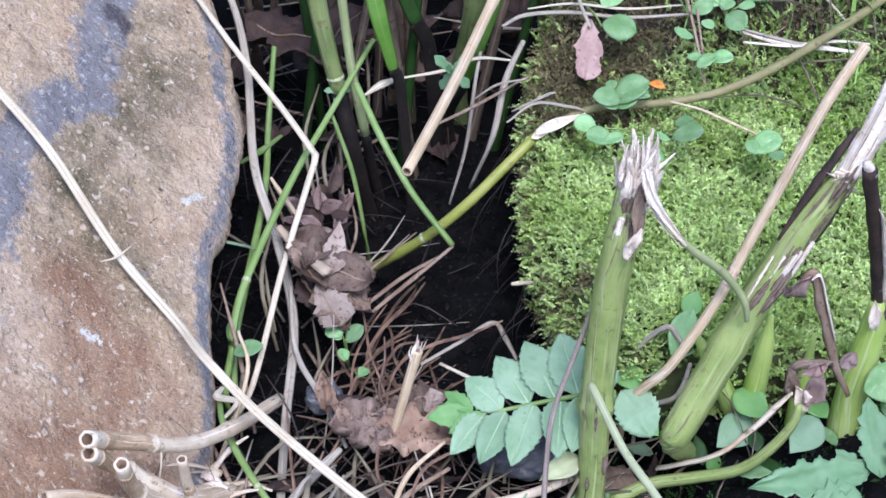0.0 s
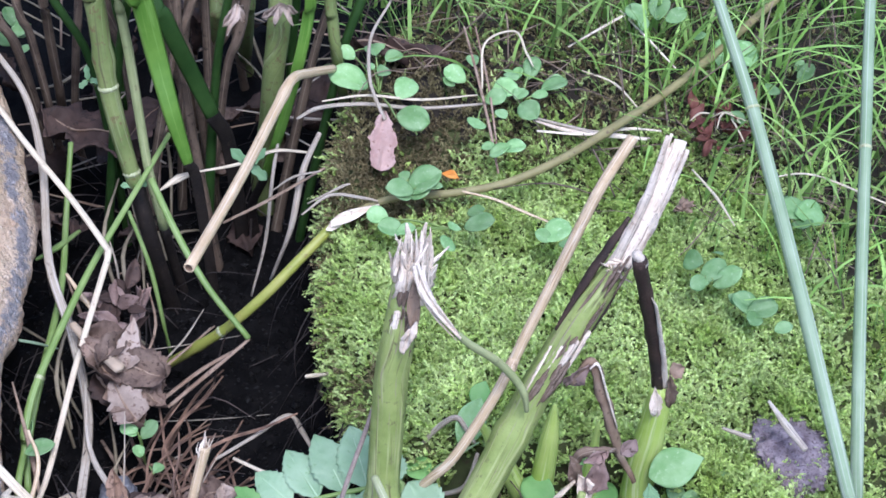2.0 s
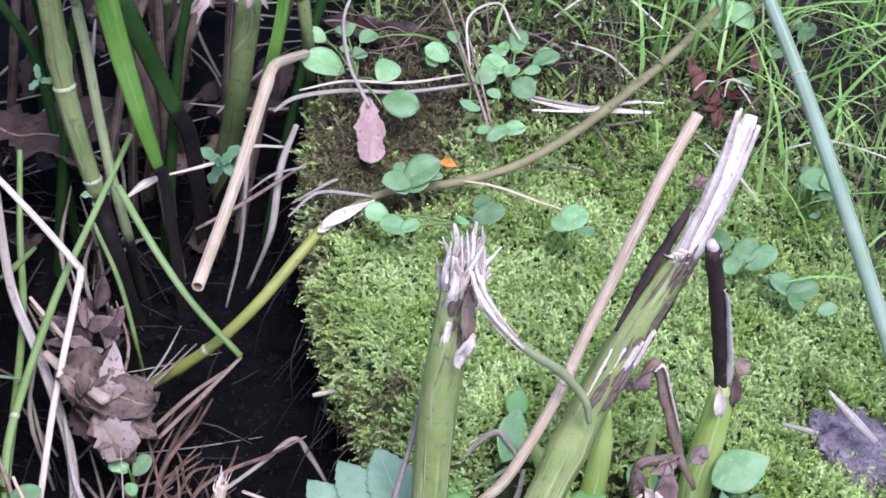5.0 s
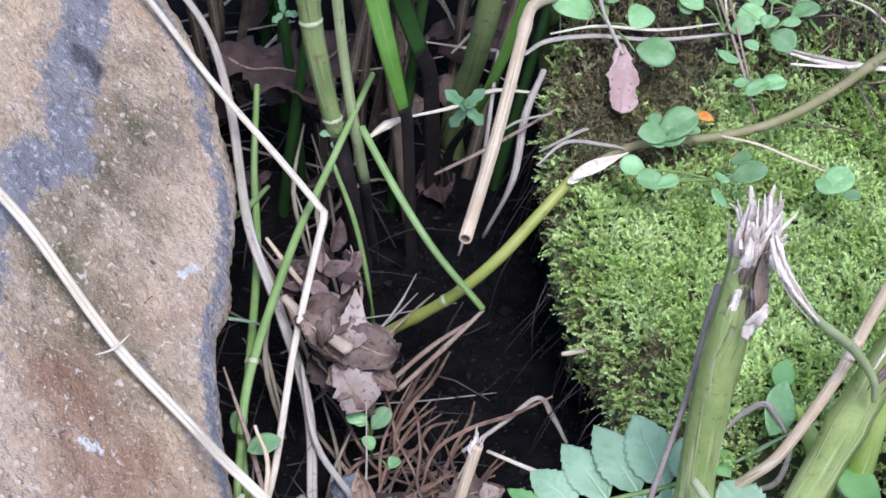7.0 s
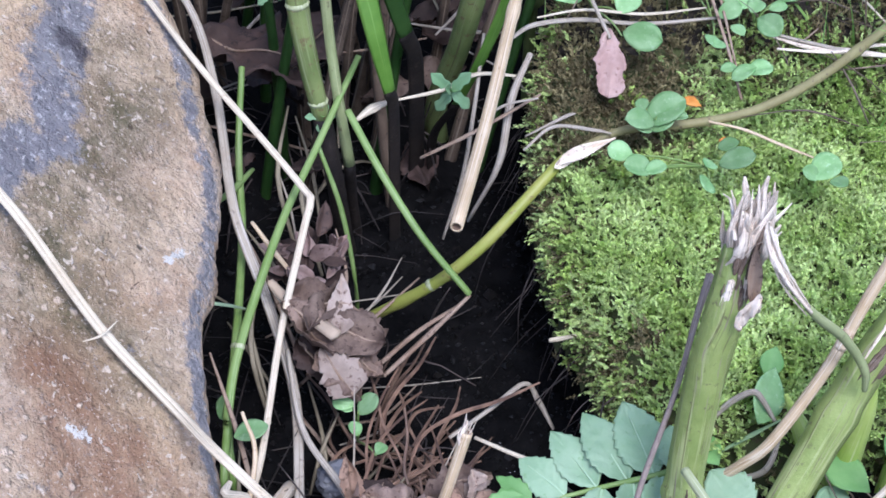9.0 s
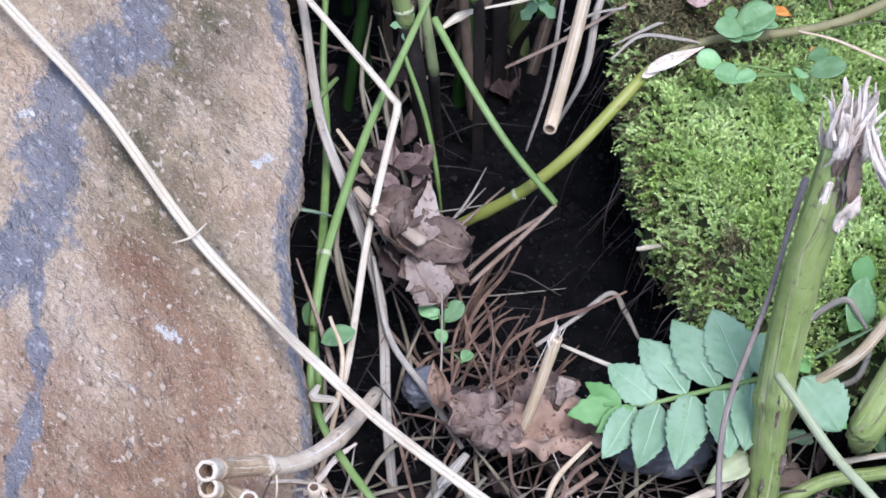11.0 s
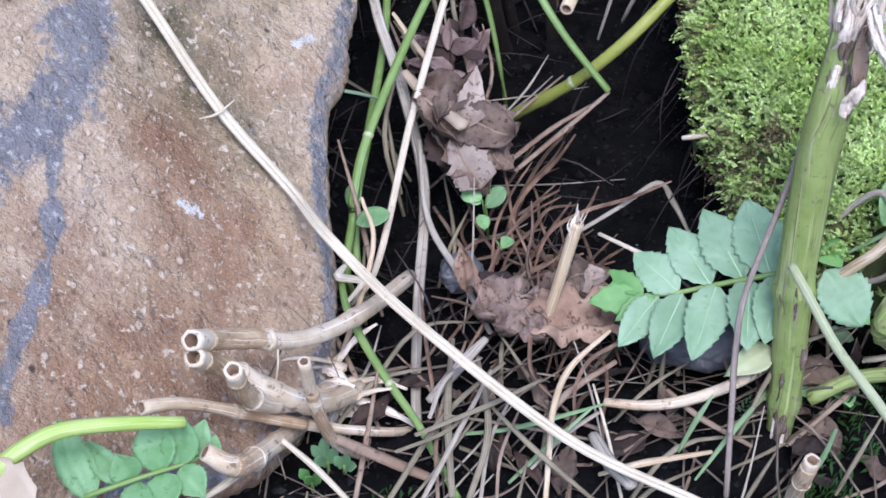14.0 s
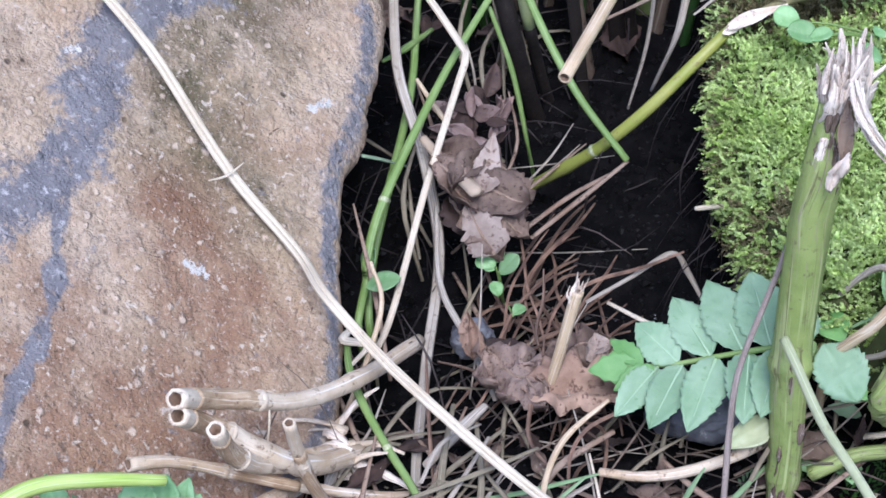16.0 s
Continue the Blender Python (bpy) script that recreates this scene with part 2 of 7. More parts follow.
M_GREYSTRAW = surf("grey_straw", (0.33, 0.27, 0.20), (0.43, 0.37, 0.29), 60, 0.7, 0.4, 500, (0.22, 0.18, 0.14), 0.02, lanes=(((0.20, 0.16, 0.12), 0.08), ((0.55, 0.50, 0.44), 0.06)))
M_OLIVESTRAW = surf("olive_straw", (0.16, 0.13, 0.08), (0.27, 0.225, 0.15), 60, 0.7, 0.4, 400, (0.18, 0.14, 0.08), 0.02, lanes=(((0.36, 0.31, 0.22), 0.05),))
M_REED = surf("reed_stub", (0.50, 0.36, 0.22), (0.75, 0.63, 0.475), 38, 0.65, 0.7, 260, (0.22, 0.145, 0.09), 0.055, lanes=(((0.44, 0.33, 0.21), 0.03), ((0.82, 0.75, 0.65), 0.05)))
M_FIBRE = surf("white_fibre", (0.67, 0.54, 0.415), (0.87, 0.76, 0.625), 90, 0.8, 0.9, 420, (0.40, 0.28, 0.20), 0.02, vary=0.18, lanes=(((0.33, 0.235, 0.17), 0.06), ((0.88, 0.79, 0.67), 0.06)))
M_BARK = surf("black_bark", (0.022, 0.014, 0.011), (0.055, 0.032, 0.024), 60, 0.7, 0.6, 400, (0.17, 0.11, 0.085), 0.0)
M_CURL = surf("dry_brown_sheath", (0.22, 0.14, 0.09), (0.34, 0.25, 0.18), 60, 0.7, 0.5, 400, (0.10, 0.06, 0.04), 0.04)
M_LEAF = surf("grey_green_leaf", (0.25, 0.39, 0.215), (0.35, 0.48, 0.30), 45, 0.5, 0.5, 260, (0.21, 0.345, 0.16), 0.0, thin=0.2, vary=0.12)
M_LEAFPALE = surf("leaf_midrib", (0.36, 0.50, 0.30), (0.42, 0.56, 0.36), 60, 0.5, 0.2, 300)
M_LEAFNEW = surf("young_leaf", (0.15, 0.34, 0.085), (0.25, 0.45, 0.15), 50, 0.5, 0.3, 250, thin=0.2, vary=0.15)
M_SEED = surf("seedling_leaf", (0.21, 0.39, 0.135), (0.33, 0.51, 0.235), 90, 0.5, 0.35, 250, (0.38, 0.54, 0.29), 0.03, thin=0.25, vary=0.3)
M_LEAFBLUE = surf("blue_green_leaf", (0.17, 0.31, 0.14), (0.25, 0.40, 0.21), 50, 0.55, 0.4, 250, thin=0.2, vary=0.08)
M_LEAFLOW = surf("lobed_leaf_green", (0.165, 0.33, 0.12), (0.26, 0.435, 0.205), 70, 0.5, 0.5, 220, (0.13, 0.27, 0.09), 0.02, thin=0.2, vary=0.12)
M_PALELEAF = surf("pale_dry_leaf", (0.44, 0.33, 0.225), (0.56, 0.45, 0.33), 40, 0.7, 0.4, 300, (0.33, 0.23, 0.16), 0.0, thin=0.1)
M_REEDBARK = surf("reed_bark", (0.36, 0.23, 0.125), (0.56, 0.41, 0.26), 70, 0.6, 0.6, 260, (0.24, 0.15, 0.085), 0.04, lanes=(((0.30, 0.20, 0.11), 0.06), ((0.68, 0.56, 0.41), 0.08)))
M_DEAD = surf("dead_leaf", (0.078, 0.048, 0.035), (0.255, 0.178, 0.132), 60, 0.75, 0.7, 300, (0.075, 0.045, 0.033), 0.07, thin=0.1, vary=0.3)
M_PINKLEAF = surf("pink_dead_leaf", (0.36, 0.22, 0.185), (0.52, 0.36, 0.31), 60, 0.7, 0.6, 280, (0.24, 0.13, 0.10), 0.02, thin=0.1)
M_DEADPALE = surf("pale_dead_leaf", (0.27, 0.20, 0.155), (0.47, 0.37, 0.30), 55, 0.75, 0.6, 300, (0.16, 0.10, 0.075), 0.04, thin=0.1, vary=0.15)
M_DEADPINK = surf("pinkish_dead_leaf", (0.21, 0.125, 0.085), (0.43, 0.285, 0.195), 55, 0.75, 0.8, 220, (0.13, 0.075, 0.05), 0.06, thin=0.1, vary=0.1)
M_PINKDRY = surf("withered_scale", (0.22, 0.14, 0.115), (0.41, 0.295, 0.255), 70, 0.7, 0.5, 300, (0.12, 0.075, 0.06), 0.04, thin=0.1, vary=0.35)
M_DEADGREY = surf("greyed_dead_leaf", (0.13, 0.085, 0.066), (0.34, 0.245, 0.19), 70, 0.75, 1.0, 240, (0.10, 0.06, 0.045), 0.08, thin=0.1, vary=0.1)
# dark brown leaves, lowered further to put their shade into the colour
M_DEADDARK = surf("dark_shaded_dead_leaf", (0.030, 0.018, 0.014), (0.078, 0.046, 0.035), 45, 0.75, 0.6, 300, (0.028, 0.018, 0.014), 0.05, vary=0.3)
M_NEEDLE = surf("pine_needle", (0.085, 0.050, 0.035), (0.225, 0.138, 0.09), 80, 0.6, 0, 1, vary=0.5)
# dry stem brown, darkened so the colour carries the clump's shade
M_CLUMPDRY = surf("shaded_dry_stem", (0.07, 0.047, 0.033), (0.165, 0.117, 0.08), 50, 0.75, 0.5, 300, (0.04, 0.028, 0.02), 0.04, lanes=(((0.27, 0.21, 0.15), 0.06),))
M_LITTER = surf("dry_litter", (0.10, 0.07, 0.05), (0.22, 0.165, 0.12), 80, 0.7, 0, 1, vary=0.55, island=True)
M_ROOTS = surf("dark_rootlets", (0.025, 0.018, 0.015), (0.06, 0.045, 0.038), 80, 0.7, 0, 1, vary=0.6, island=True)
M_ORANGE = surf("orange_petal", (0.65, 0.22, 0.03), (0.70, 0.30, 0.06), 90, 0.6, 0.2, 300)
M_RED = surf("dried_red_flower", (0.10, 0.030, 0.022), (0.21, 0.085, 0.062), 90, 0.75, 0.5, 300, vary=0.35)
M_PATCH = surf("grey_porous_stone", (0.15, 0.11, 0.12), (0.33, 0.27, 0.285), 170, 0.9, 1.0, 350, (0.09, 0.062, 0.062), 0.08)
# crumbs as dark as the soil, the hollow's shade included
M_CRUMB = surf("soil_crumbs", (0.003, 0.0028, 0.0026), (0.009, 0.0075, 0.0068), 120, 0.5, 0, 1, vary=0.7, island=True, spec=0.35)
M_SPLIT = surf("brown_split_skin", (0.10, 0.065, 0.045), (0.20, 0.14, 0.10), 80, 0.75, 0.8, 300, (0.36, 0.30, 0.24), 0.02, lanes=(((0.34, 0.27, 0.21), 0.05),))
M_GREYGREEN = surf("grey_green_stem", (0.24, 0.275, 0.115), (0.33, 0.36, 0.17), 50, 0.5, 0.2, 300, (0.17, 0.16, 0.08), 0.0, lanes=(((0.40, 0.42, 0.22), 0.06),))
M_PALEGREEN = surf("pale_green_stem", (0.35, 0.38, 0.19), (0.46, 0.475, 0.275), 50, 0.5, 0.3, 300, (0.27, 0.26, 0.14), 0.0, lanes=(((0.56, 0.57, 0.38), 0.08),))
M_BORE = surf("brown_bore", (0.13, 0.08, 0.05), (0.24, 0.155, 0.10), 120, 0.8, 0.5, 400)
M_GREYBROWN = surf("grey_brown_stem", (0.22, 0.17, 0.14), (0.33, 0.265, 0.225), 60, 0.7, 0.4, 500, (0.14, 0.10, 0.08), 0.02, lanes=(((0.15, 0.11, 0.09), 0.08), ((0.42, 0.36, 0.31), 0.05)))
M_WET = surf("wet_grit", (0.01, 0.009, 0.009), (0.03, 0.027, 0.026), 200, 0.12, 0.0, 1, spec=0.9)
M_BACKSOIL = surf("litter_soil", (0.012, 0.0095, 0.007), (0.030, 0.023, 0.015), 70, 0.9, 1.0, 400, (0.055, 0.04, 0.025), 0.04)
M_FRESH = surf("fresh_grass", (0.22, 0.34, 0.15), (0.32, 0.44, 0.23), 40, 0.5, 0.15, 300, thin=0.2)
M_DARKBASE = surf("dark_stem_base", (0.010, 0.007, 0.0055), (0.026, 0.018, 0.013), 60, 0.75, 0.6, 400, (0.05, 0.035, 0.025), 0.0)
M_PEBBLE = surf("dark_pebble", (0.09, 0.09, 0.10), (0.20, 0.195, 0.20), 60, 0.45, 0.5, 300, (0.32, 0.30, 0.28), 0.0)


# ---- mesh helpers ----
def mesh_object(name, verts, faces, material, parent=None, label="", smooth=True, lanes=0):
    me = bpy.data.meshes.new(name)
    me.from_pydata([tuple(v) for v in verts], [], faces)
    me.materials.append(material)
    if smooth:
        me.polygons.foreach_set("use_smooth", [True] * len(me.polygons))
    me.update()
    if lanes:
        # around the stem in turns, along it in tenths
        n = len(verts)
        lay = np.zeros((n, 3), np.float32)
        i = np.arange(n)
        lay[:, 0], lay[:, 1] = np.abs((i % lanes) / lanes - 0.5) * 6 + ((i % lanes) > lanes / 2) * 9, (i // lanes) * 0.02
        me.attributes.new("lane", "FLOAT_VECTOR", "POINT").data.foreach_set("vector", lay.ravel())
    ob = new(name, me)
    if parent:
        ob.parent = parent
    if label:
        tagged(ob, label)
    return ob


def thing(name, at, label, category, group="", kind=""):
    ob = new(name)
    ob.location = at
    ob.empty_display_size = 0.01
    return tagged(ob, label, category, group, kind)


def spline(points, steps):
    """A smooth line through the points: places at even steps from each to the next."""
    q = [np.array(p, float) for p in points]
    q = [2 * q[0] - q[1], *q, 2 * q[-1] - q[-2]]
    out = []
    for i in range(1, len(q) - 2):
        for k in range(steps):
            u = k / steps
            a, b, c, d = q[i - 1], q[i], q[i + 1], q[i + 2]
            out.append(0.5 * (2 * b + (c - a) * u + (2 * a - 5 * b + 4 * c - d) * u * u + (3 * b - a - 3 * c + d) * u ** 3))
    out.append(q[-2])
    return np.array(out)


def sweep(points, radii, sides=8, steps=6, flat=1.0, hollow=0.0, ridges=0.0, wobble=0.0, facing=(0, 0, 1), nodes=(), rng=None, round_end=True):
    """Vertices and faces of a stem along a smooth line. flat: thickness over width; hollow: the open end's depth at the first point;
    nodes: shares of the length with a thickened ring."""
    rng = rng or random
    line = spline(points, steps)
    n = len(line)
    r = np.interp(np.linspace(0, len(radii) - 1, n), range(len(radii)), radii)
    tan = np.gradient(line, axis=0)
    tan /= np.linalg.norm(tan, axis=1)[:, None] + 1e-12
    up = np.array(facing, float)
    verts, faces = [], []
    cum = np.r_[0, np.cumsum(np.linalg.norm(np.diff(line, axis=0), axis=1))]
    share = cum / cum[-1]
    phase = rng.random() * 6
    for i in range(n):
        side = np.cross(tan[i], up)
        if np.linalg.norm(side) < 1e-4:
            side = np.cross(tan[i], (0.3, 1, 0))
        side /= np.linalg.norm(side)
        top = np.cross(side, tan[i])
        swell = 1 + sum(0.22 * math.exp(-((share[i] - s) * cum[-1] / 0.004) ** 2) for s in nodes)
        for k in range(sides):
            a = 2 * math.pi * k / sides
            rr = r[i] * swell * (1 + (ridges if k % 2 else -ridges) + wobble * math.sin(9 * share[i] * 3 + phase + 2.3 * k))
            verts.append(line[i] + side * math.cos(a) * rr + top * math.sin(a) * rr * flat)
    for i in range(n - 1):
        for k in range(sides):
            a, b = i * sides + k, i * sides + (k + 1) % sides
            faces.append((a, b, b + sides, a + sides))
    if hollow:
        c = len(verts)
        for k in range(sides):
            verts.append(line[0] + (verts[k] - line[0]) * 0.66)
        for k in range(sides):
            verts.append(line[0] + (verts[k] - line[0]) * 0.55 + tan[0] * hollow)
        for k in range(sides):
            j = (k + 1) % sides
            faces.append((j, k, c + k, c + j))
            faces.append((c + j, c + k, c + sides + k, c + sides + j))
        faces.append(tuple(c + sides + k for k in range(sides - 1, -1, -1)))
    else:
        verts.append(line[0] - tan[0] * r[0] * (0.4 if round_end else 0))
        for k in range(sides):
            faces.append(((k + 1) % sides, k, len(verts) - 1))
    verts.append(line[-1] + tan[-1] * r[-1] * (0.4 if round_end else 0))
    for k in range(sides):
        faces.append(((n - 1) * sides + k, (n - 1) * sides + (k + 1) % sides, len(verts) - 1))
    return verts, faces


def stem_part(name, points, radii, material, parent, label="", **kw):
    at = np.array(parent.location)
    if parent.parent:
        at = at + np.array(parent.parent.location)
    v, f = sweep([np.array(p) - at for p in points], radii, **kw)
    return mesh_object(name, v, f, material, parent, label, lanes=kw.get("sides", 8))


def stem(name, points, radii, material, label, category, group="", **kw):
    """A whole stem as one thing."""
    base = np.array(points[-1], float)
    v, f = sweep([np.array(p) - base for p in points], radii, **kw)
    ob = mesh_object(name, v, f, material, lanes=kw.get("sides", 8))
    ob.location = base
    if kw.get("hollow"):
        sides = kw.get("sides", 8)
        side_faces = (len(points) - 1) * kw.get("steps", 6) * sides
        ob.data.materials.append(M_BORE)
        for k in range(side_faces + 1, side_faces + 2 * sides + 1, 2):
            ob.data.polygons[k].material_index = 1
        ob.data.polygons[side_faces + 2 * sides].material_index = 1
    return tagged(ob, label, category, group)


def leaf_mesh(base, tip, width, facing=(0, 0, 1), teeth=0, tooth=0.1, fold=0.25, droop=0.1, crumple=0.0, lobes=0, lobe=0.3, belly=0.45, seed=1, rows=18, cols=4, thick=0.00025, point=1.0, ragged=0.0, veins=0, vein=0.03):
    """A leaf from base to tip, with a midrib fold, teeth or lobes along its edge, and thickness."""
    rng = random.Random(seed)
    base, tip = np.array(base, float), np.array(tip, float)
    axis = tip - base
    length = np.linalg.norm(axis)
    axis /= length
    up = np.array(facing, float)
    side = np.cross(axis, up)
    side /= np.linalg.norm(side) + 1e-9
    top = np.cross(side, axis)
    off = [rng.random() * 50 for _ in range(3)]
    top_v, bot_v = [], []
    for i in range(rows + 1):
        u = i / rows
        e = (u / belly) ** 0.75 if u < belly else ((1 - u) / (1 - belly)) ** point
        w = width / 2 * max(0.03, math.sin(min(1, max(0, e)) * math.pi / 2))
        if lobes:
            w *= 1 - lobe * (0.5 + 0.5 * math.cos(u * lobes * 2 * math.pi)) * (0.3 + 0.7 * math.sin(math.pi * u))
        for k in range(-cols, cols + 1):
            s = k / cols
            ww = w
            if ragged:
                ww *= 1 + ragged * noise.noise(Vector((u * 11 + off[0], 7.0 if s > 0 else 2.0, off[1]))) * abs(s) ** 2 + ragged * 0.7 * noise.noise(Vector((u * 27 + off[0], 5.0 if s > 0 else 3.0, off[1]))) * abs(s) ** 4
            if teeth == 1 and abs(s) == 1:
                ww *= 1 + tooth * (1 if i % 2 else -1)
            elif teeth > 1:
                # forward-pointing saw teeth
                ww *= 1 + tooth * (1 - 2 * (i % teeth) / (teeth - 1)) * abs(s) ** 6
            p = base + axis * (u * length) + side * (s * ww)
            lift = fold * abs(s) * ww - droop * length * (u - 0.4) ** 2
            if veins:
                # the blade swells between sunken side veins and midrib
                lift += vein * width * (abs(math.sin(math.pi * (u - 0.3 * abs(s)) * veins)) * (1 - abs(s) ** 3) * min(1, abs(s) * 3))
            if crumple:
                q = Vector((u * 2.2 + off[0], s * 1.6 + off[1], off[2]))
                lift += crumple * length * (noise.noise(q) + 0.5 * abs(noise.noise(q * 2.1)) + 0.3 * abs(noise.noise(q * 4.7)))
                p = p + side * crumple * 0.4 * length * noise.noise(q + Vector((9, 3, 1)))
            p = p + top * lift
            top_v.append(p)
            bot_v.append(p - top * thick)
    n = len(top_v)
    c = 2 * cols + 1
    faces = []
    for i in range(rows):
        for k in range(c - 1):
            a = i * c + k
            faces.append((a, a + 1, a + c + 1, a + c))
            faces.append((n + a, n + a + c, n + a + c + 1, n + a + 1))
    rim = [(i * c, (i + 1) * c) for i in range(rows)] + [((i + 1) * c + c - 1, i * c + c - 1) for i in range(rows)]
    rim += [(k + 1, k) for k in range(c - 1)] + [(rows * c + k, rows * c + k + 1) for k in range(c - 1)]
    for a, b in rim:
        faces.append((a, b, n + b, n + a))
    return top_v + bot_v, faces


def leaf_part(name, base, tip, width, material, parent, label="", **kw):
    at = np.array(parent.location)
    if parent.parent:
        at = at + np.array(parent.parent.location)
    v, f = leaf_mesh(np.array(base) - at, np.array(tip) - at, width, **kw)
    return mesh_object(name, v, f, material, parent, label)


def leaf(name, base, tip, width, material, label, category="leaf", group="", **kw):
    at = np.array(base, float)
    v, f = leaf_mesh(at - at, np.array(tip) - at, width, **kw)
    ob = mesh_object(name, v, f, material)
    ob.location = at
    return tagged(ob, label, category, group)


def smooth01(x, a, b):
    u = min(1.0, max(0.0, (x - a) / (b - a)))
    return u * u * (3 - 2 * u)


# ---- fitted places on the stone ----
STONE_PLANE = (-0.101, -0.685, 0.306)
VEIN_A = [(-0.1610, 0.2176, 0.0759), (-0.1728, 0.1707, 0.0696), (-0.1803, 0.1317, 0.0628), (-0.1862, 0.0983, 0.0566), (-0.1854, 0.0709, 0.0476), (-0.2039, 0.0491, 0.0537), (-0.2169, 0.0202, 0.0537), (-0.2216, -0.0086, 0.0482), (-0.2252, -0.0359, 0.0422), (-0.2420, -0.0674, 0.0441), (-0.2573, -0.0877, 0.0484)]
VEIN_B = [(-0.2249, -0.0458, 0.0390), (-0.2269, -0.0688, 0.0334), (-0.2249, -0.0918, 0.0250), (-0.2258, -0.1155, 0.0183), (-0.2307, -0.1402, 0.0141), (-0.2353, -0.1618, 0.0107), (-0.2349, -0.1773, 0.0056)]
STAIN_A = [(-0.1757, 0.0537, 0.0358), (-0.1895, 0.0134, 0.0329), (-0.1823, -0.0094, 0.0210), (-0.1660, -0.0198, 0.0067)]
STAIN_B = [(-0.1654, 0.1222, 0.0497), (-0.1504, 0.1157, 0.0374), (-0.1705, 0.0692, 0.0370)]
RUST_A = [(-0.1841, -0.0450, 0.0114), (-0.1757, -0.0762, -0.0040), (-0.1515, -0.0723, -0.0193), (-0.1789, -0.1308, -0.0185)]
RUST_B = [(-0.2183, -0.1036, 0.0168), (-0.1994, -0.1351, -0.0057), (-0.1523, -0.1477, -0.0419)]
LICHEN_A = [(-0.1367, 0.0321, 0.0025), (-0.1303, 0.0402, 0.0006)]
LICHEN_B = [(-0.1785, -0.0625, 0.0022), (-0.1718, -0.0620, -0.0023)]
LICHEN_C = [(-0.2330, 0.0062, 0.0605), (-0.2299, 0.0110, 0.0598)]
RUST_C = [(-0.2312, -0.1422, 0.0138), (-0.1988, -0.1441, -0.0089), (-0.1720, -0.1396, -0.0259), (-0.1467, -0.1288, -0.0399)]

# where shade is painted in brown along the slab's lower end
FOOT_SHADE = [(-0.2330, -0.1800, 0.0000), (-0.1950, -0.1780, -0.0300), (-0.1600, -0.1620, -0.0400)]

BLOT = [(-0.1800, 0.1245, 0.0700), (-0.1735, 0.1205, 0.0690)]

# ---- the setting ----
def moss_edge(y):
    """How far the moss cushion reaches over the hollow, by its distance ahead."""
    return float(np.interp(y, (-0.08, -0.055, -0.02, 0.02, 0.07, 0.12, 0.18, 0.24, 0.4), (0.105, 0.064, 0.055, 0.046, 0.042, 0.043, 0.052, 0.075, 0.16))) + 0.004 * noise.noise(Vector((y * 60, 1, 0)))


def cushion(x, y):
    """Height of the moss cushion's top."""
    z = -0.009 - 0.06 * max(0, x - 0.08) * (1 - smooth01(y, 0.1, 0.25)) + 0.022 * smooth01(y, 0.10, 0.22)
    z += 0.008 * noise.noise(Vector((x * 22, y * 22, 3))) + 0.005 * noise.noise(Vector((x * 55, y * 55, 7))) + 0.0036 * noise.noise(Vector((x * 150, y * 150, 1)))
    inside = min(x - moss_edge(y) - 0.003, 1.2 * (y + 0.075 + 0.05 * smooth01(x, 0.20, 0.25) + 0.01 * noise.noise(Vector((x * 30, 0, 5)))))
    return z - 0.034 * max(0.0, 1 - max(0.0, inside) / 0.018) ** 2.4, inside


def ground_height(x, y):
    """The soil: a hollow between the stone and the moss, level beyond."""
    start = moss_edge(max(-0.08, min(0.4, y))) + 0.012
    right = smooth01(x, start, start + 0.02)
    hollow = -0.105 + 0.035 * smooth01(-y, 0.02, 0.14) + 0.03 * smooth01(y, 0.16, 0.4)
    level = -0.045 - 0.02 * smooth01(-y, 0.06, 0.2)
    z = hollow + (level - hollow) * right
    z += 0.006 * noise.noise(Vector((x * 30, y * 30, 2))) + 0.005 * noise.noise(Vector((x * 80, y * 80, 4))) + 0.003 * noise.noise(Vector((x * 210, y * 210, 9)))
    return z


def ground():
    """One sheet: fine near the hollow, coarse out to the horizon."""
    def axis(lo, hi, step):
        near = list(np.arange(lo, -0.2, 0.02)) + list(np.arange(-0.2, 0.2, step)) + list(np.arange(0.2, hi + 0.01, 0.02))
        far = [0.1, 0.25, 0.6, 1.5, 4, 12, 40, 150, 600, 3000]
        return [lo - d for d in reversed(far)] + near + [hi + d for d in far]
    xs, ys = axis(-0.7, 0.9, 0.003), axis(-0.6, 0.9, 0.003)
    v, f = [], []
    for y in ys:
        for x in xs:
            v.append((x, y, ground_height(max(-1, min(1.2, x)), max(-1, min(1.2, y)))))
    w = len(xs)
    for j in range(len(ys) - 1):
        for i in range(w - 1):
            a = j * w + i
            f.append((a, a + 1, a + w + 1, a + w))
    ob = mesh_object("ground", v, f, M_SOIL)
    return tagged(ob, "black wet soil, darkened for shade, in a hollow between stone and moss", "soil", kind="structure")


ground()


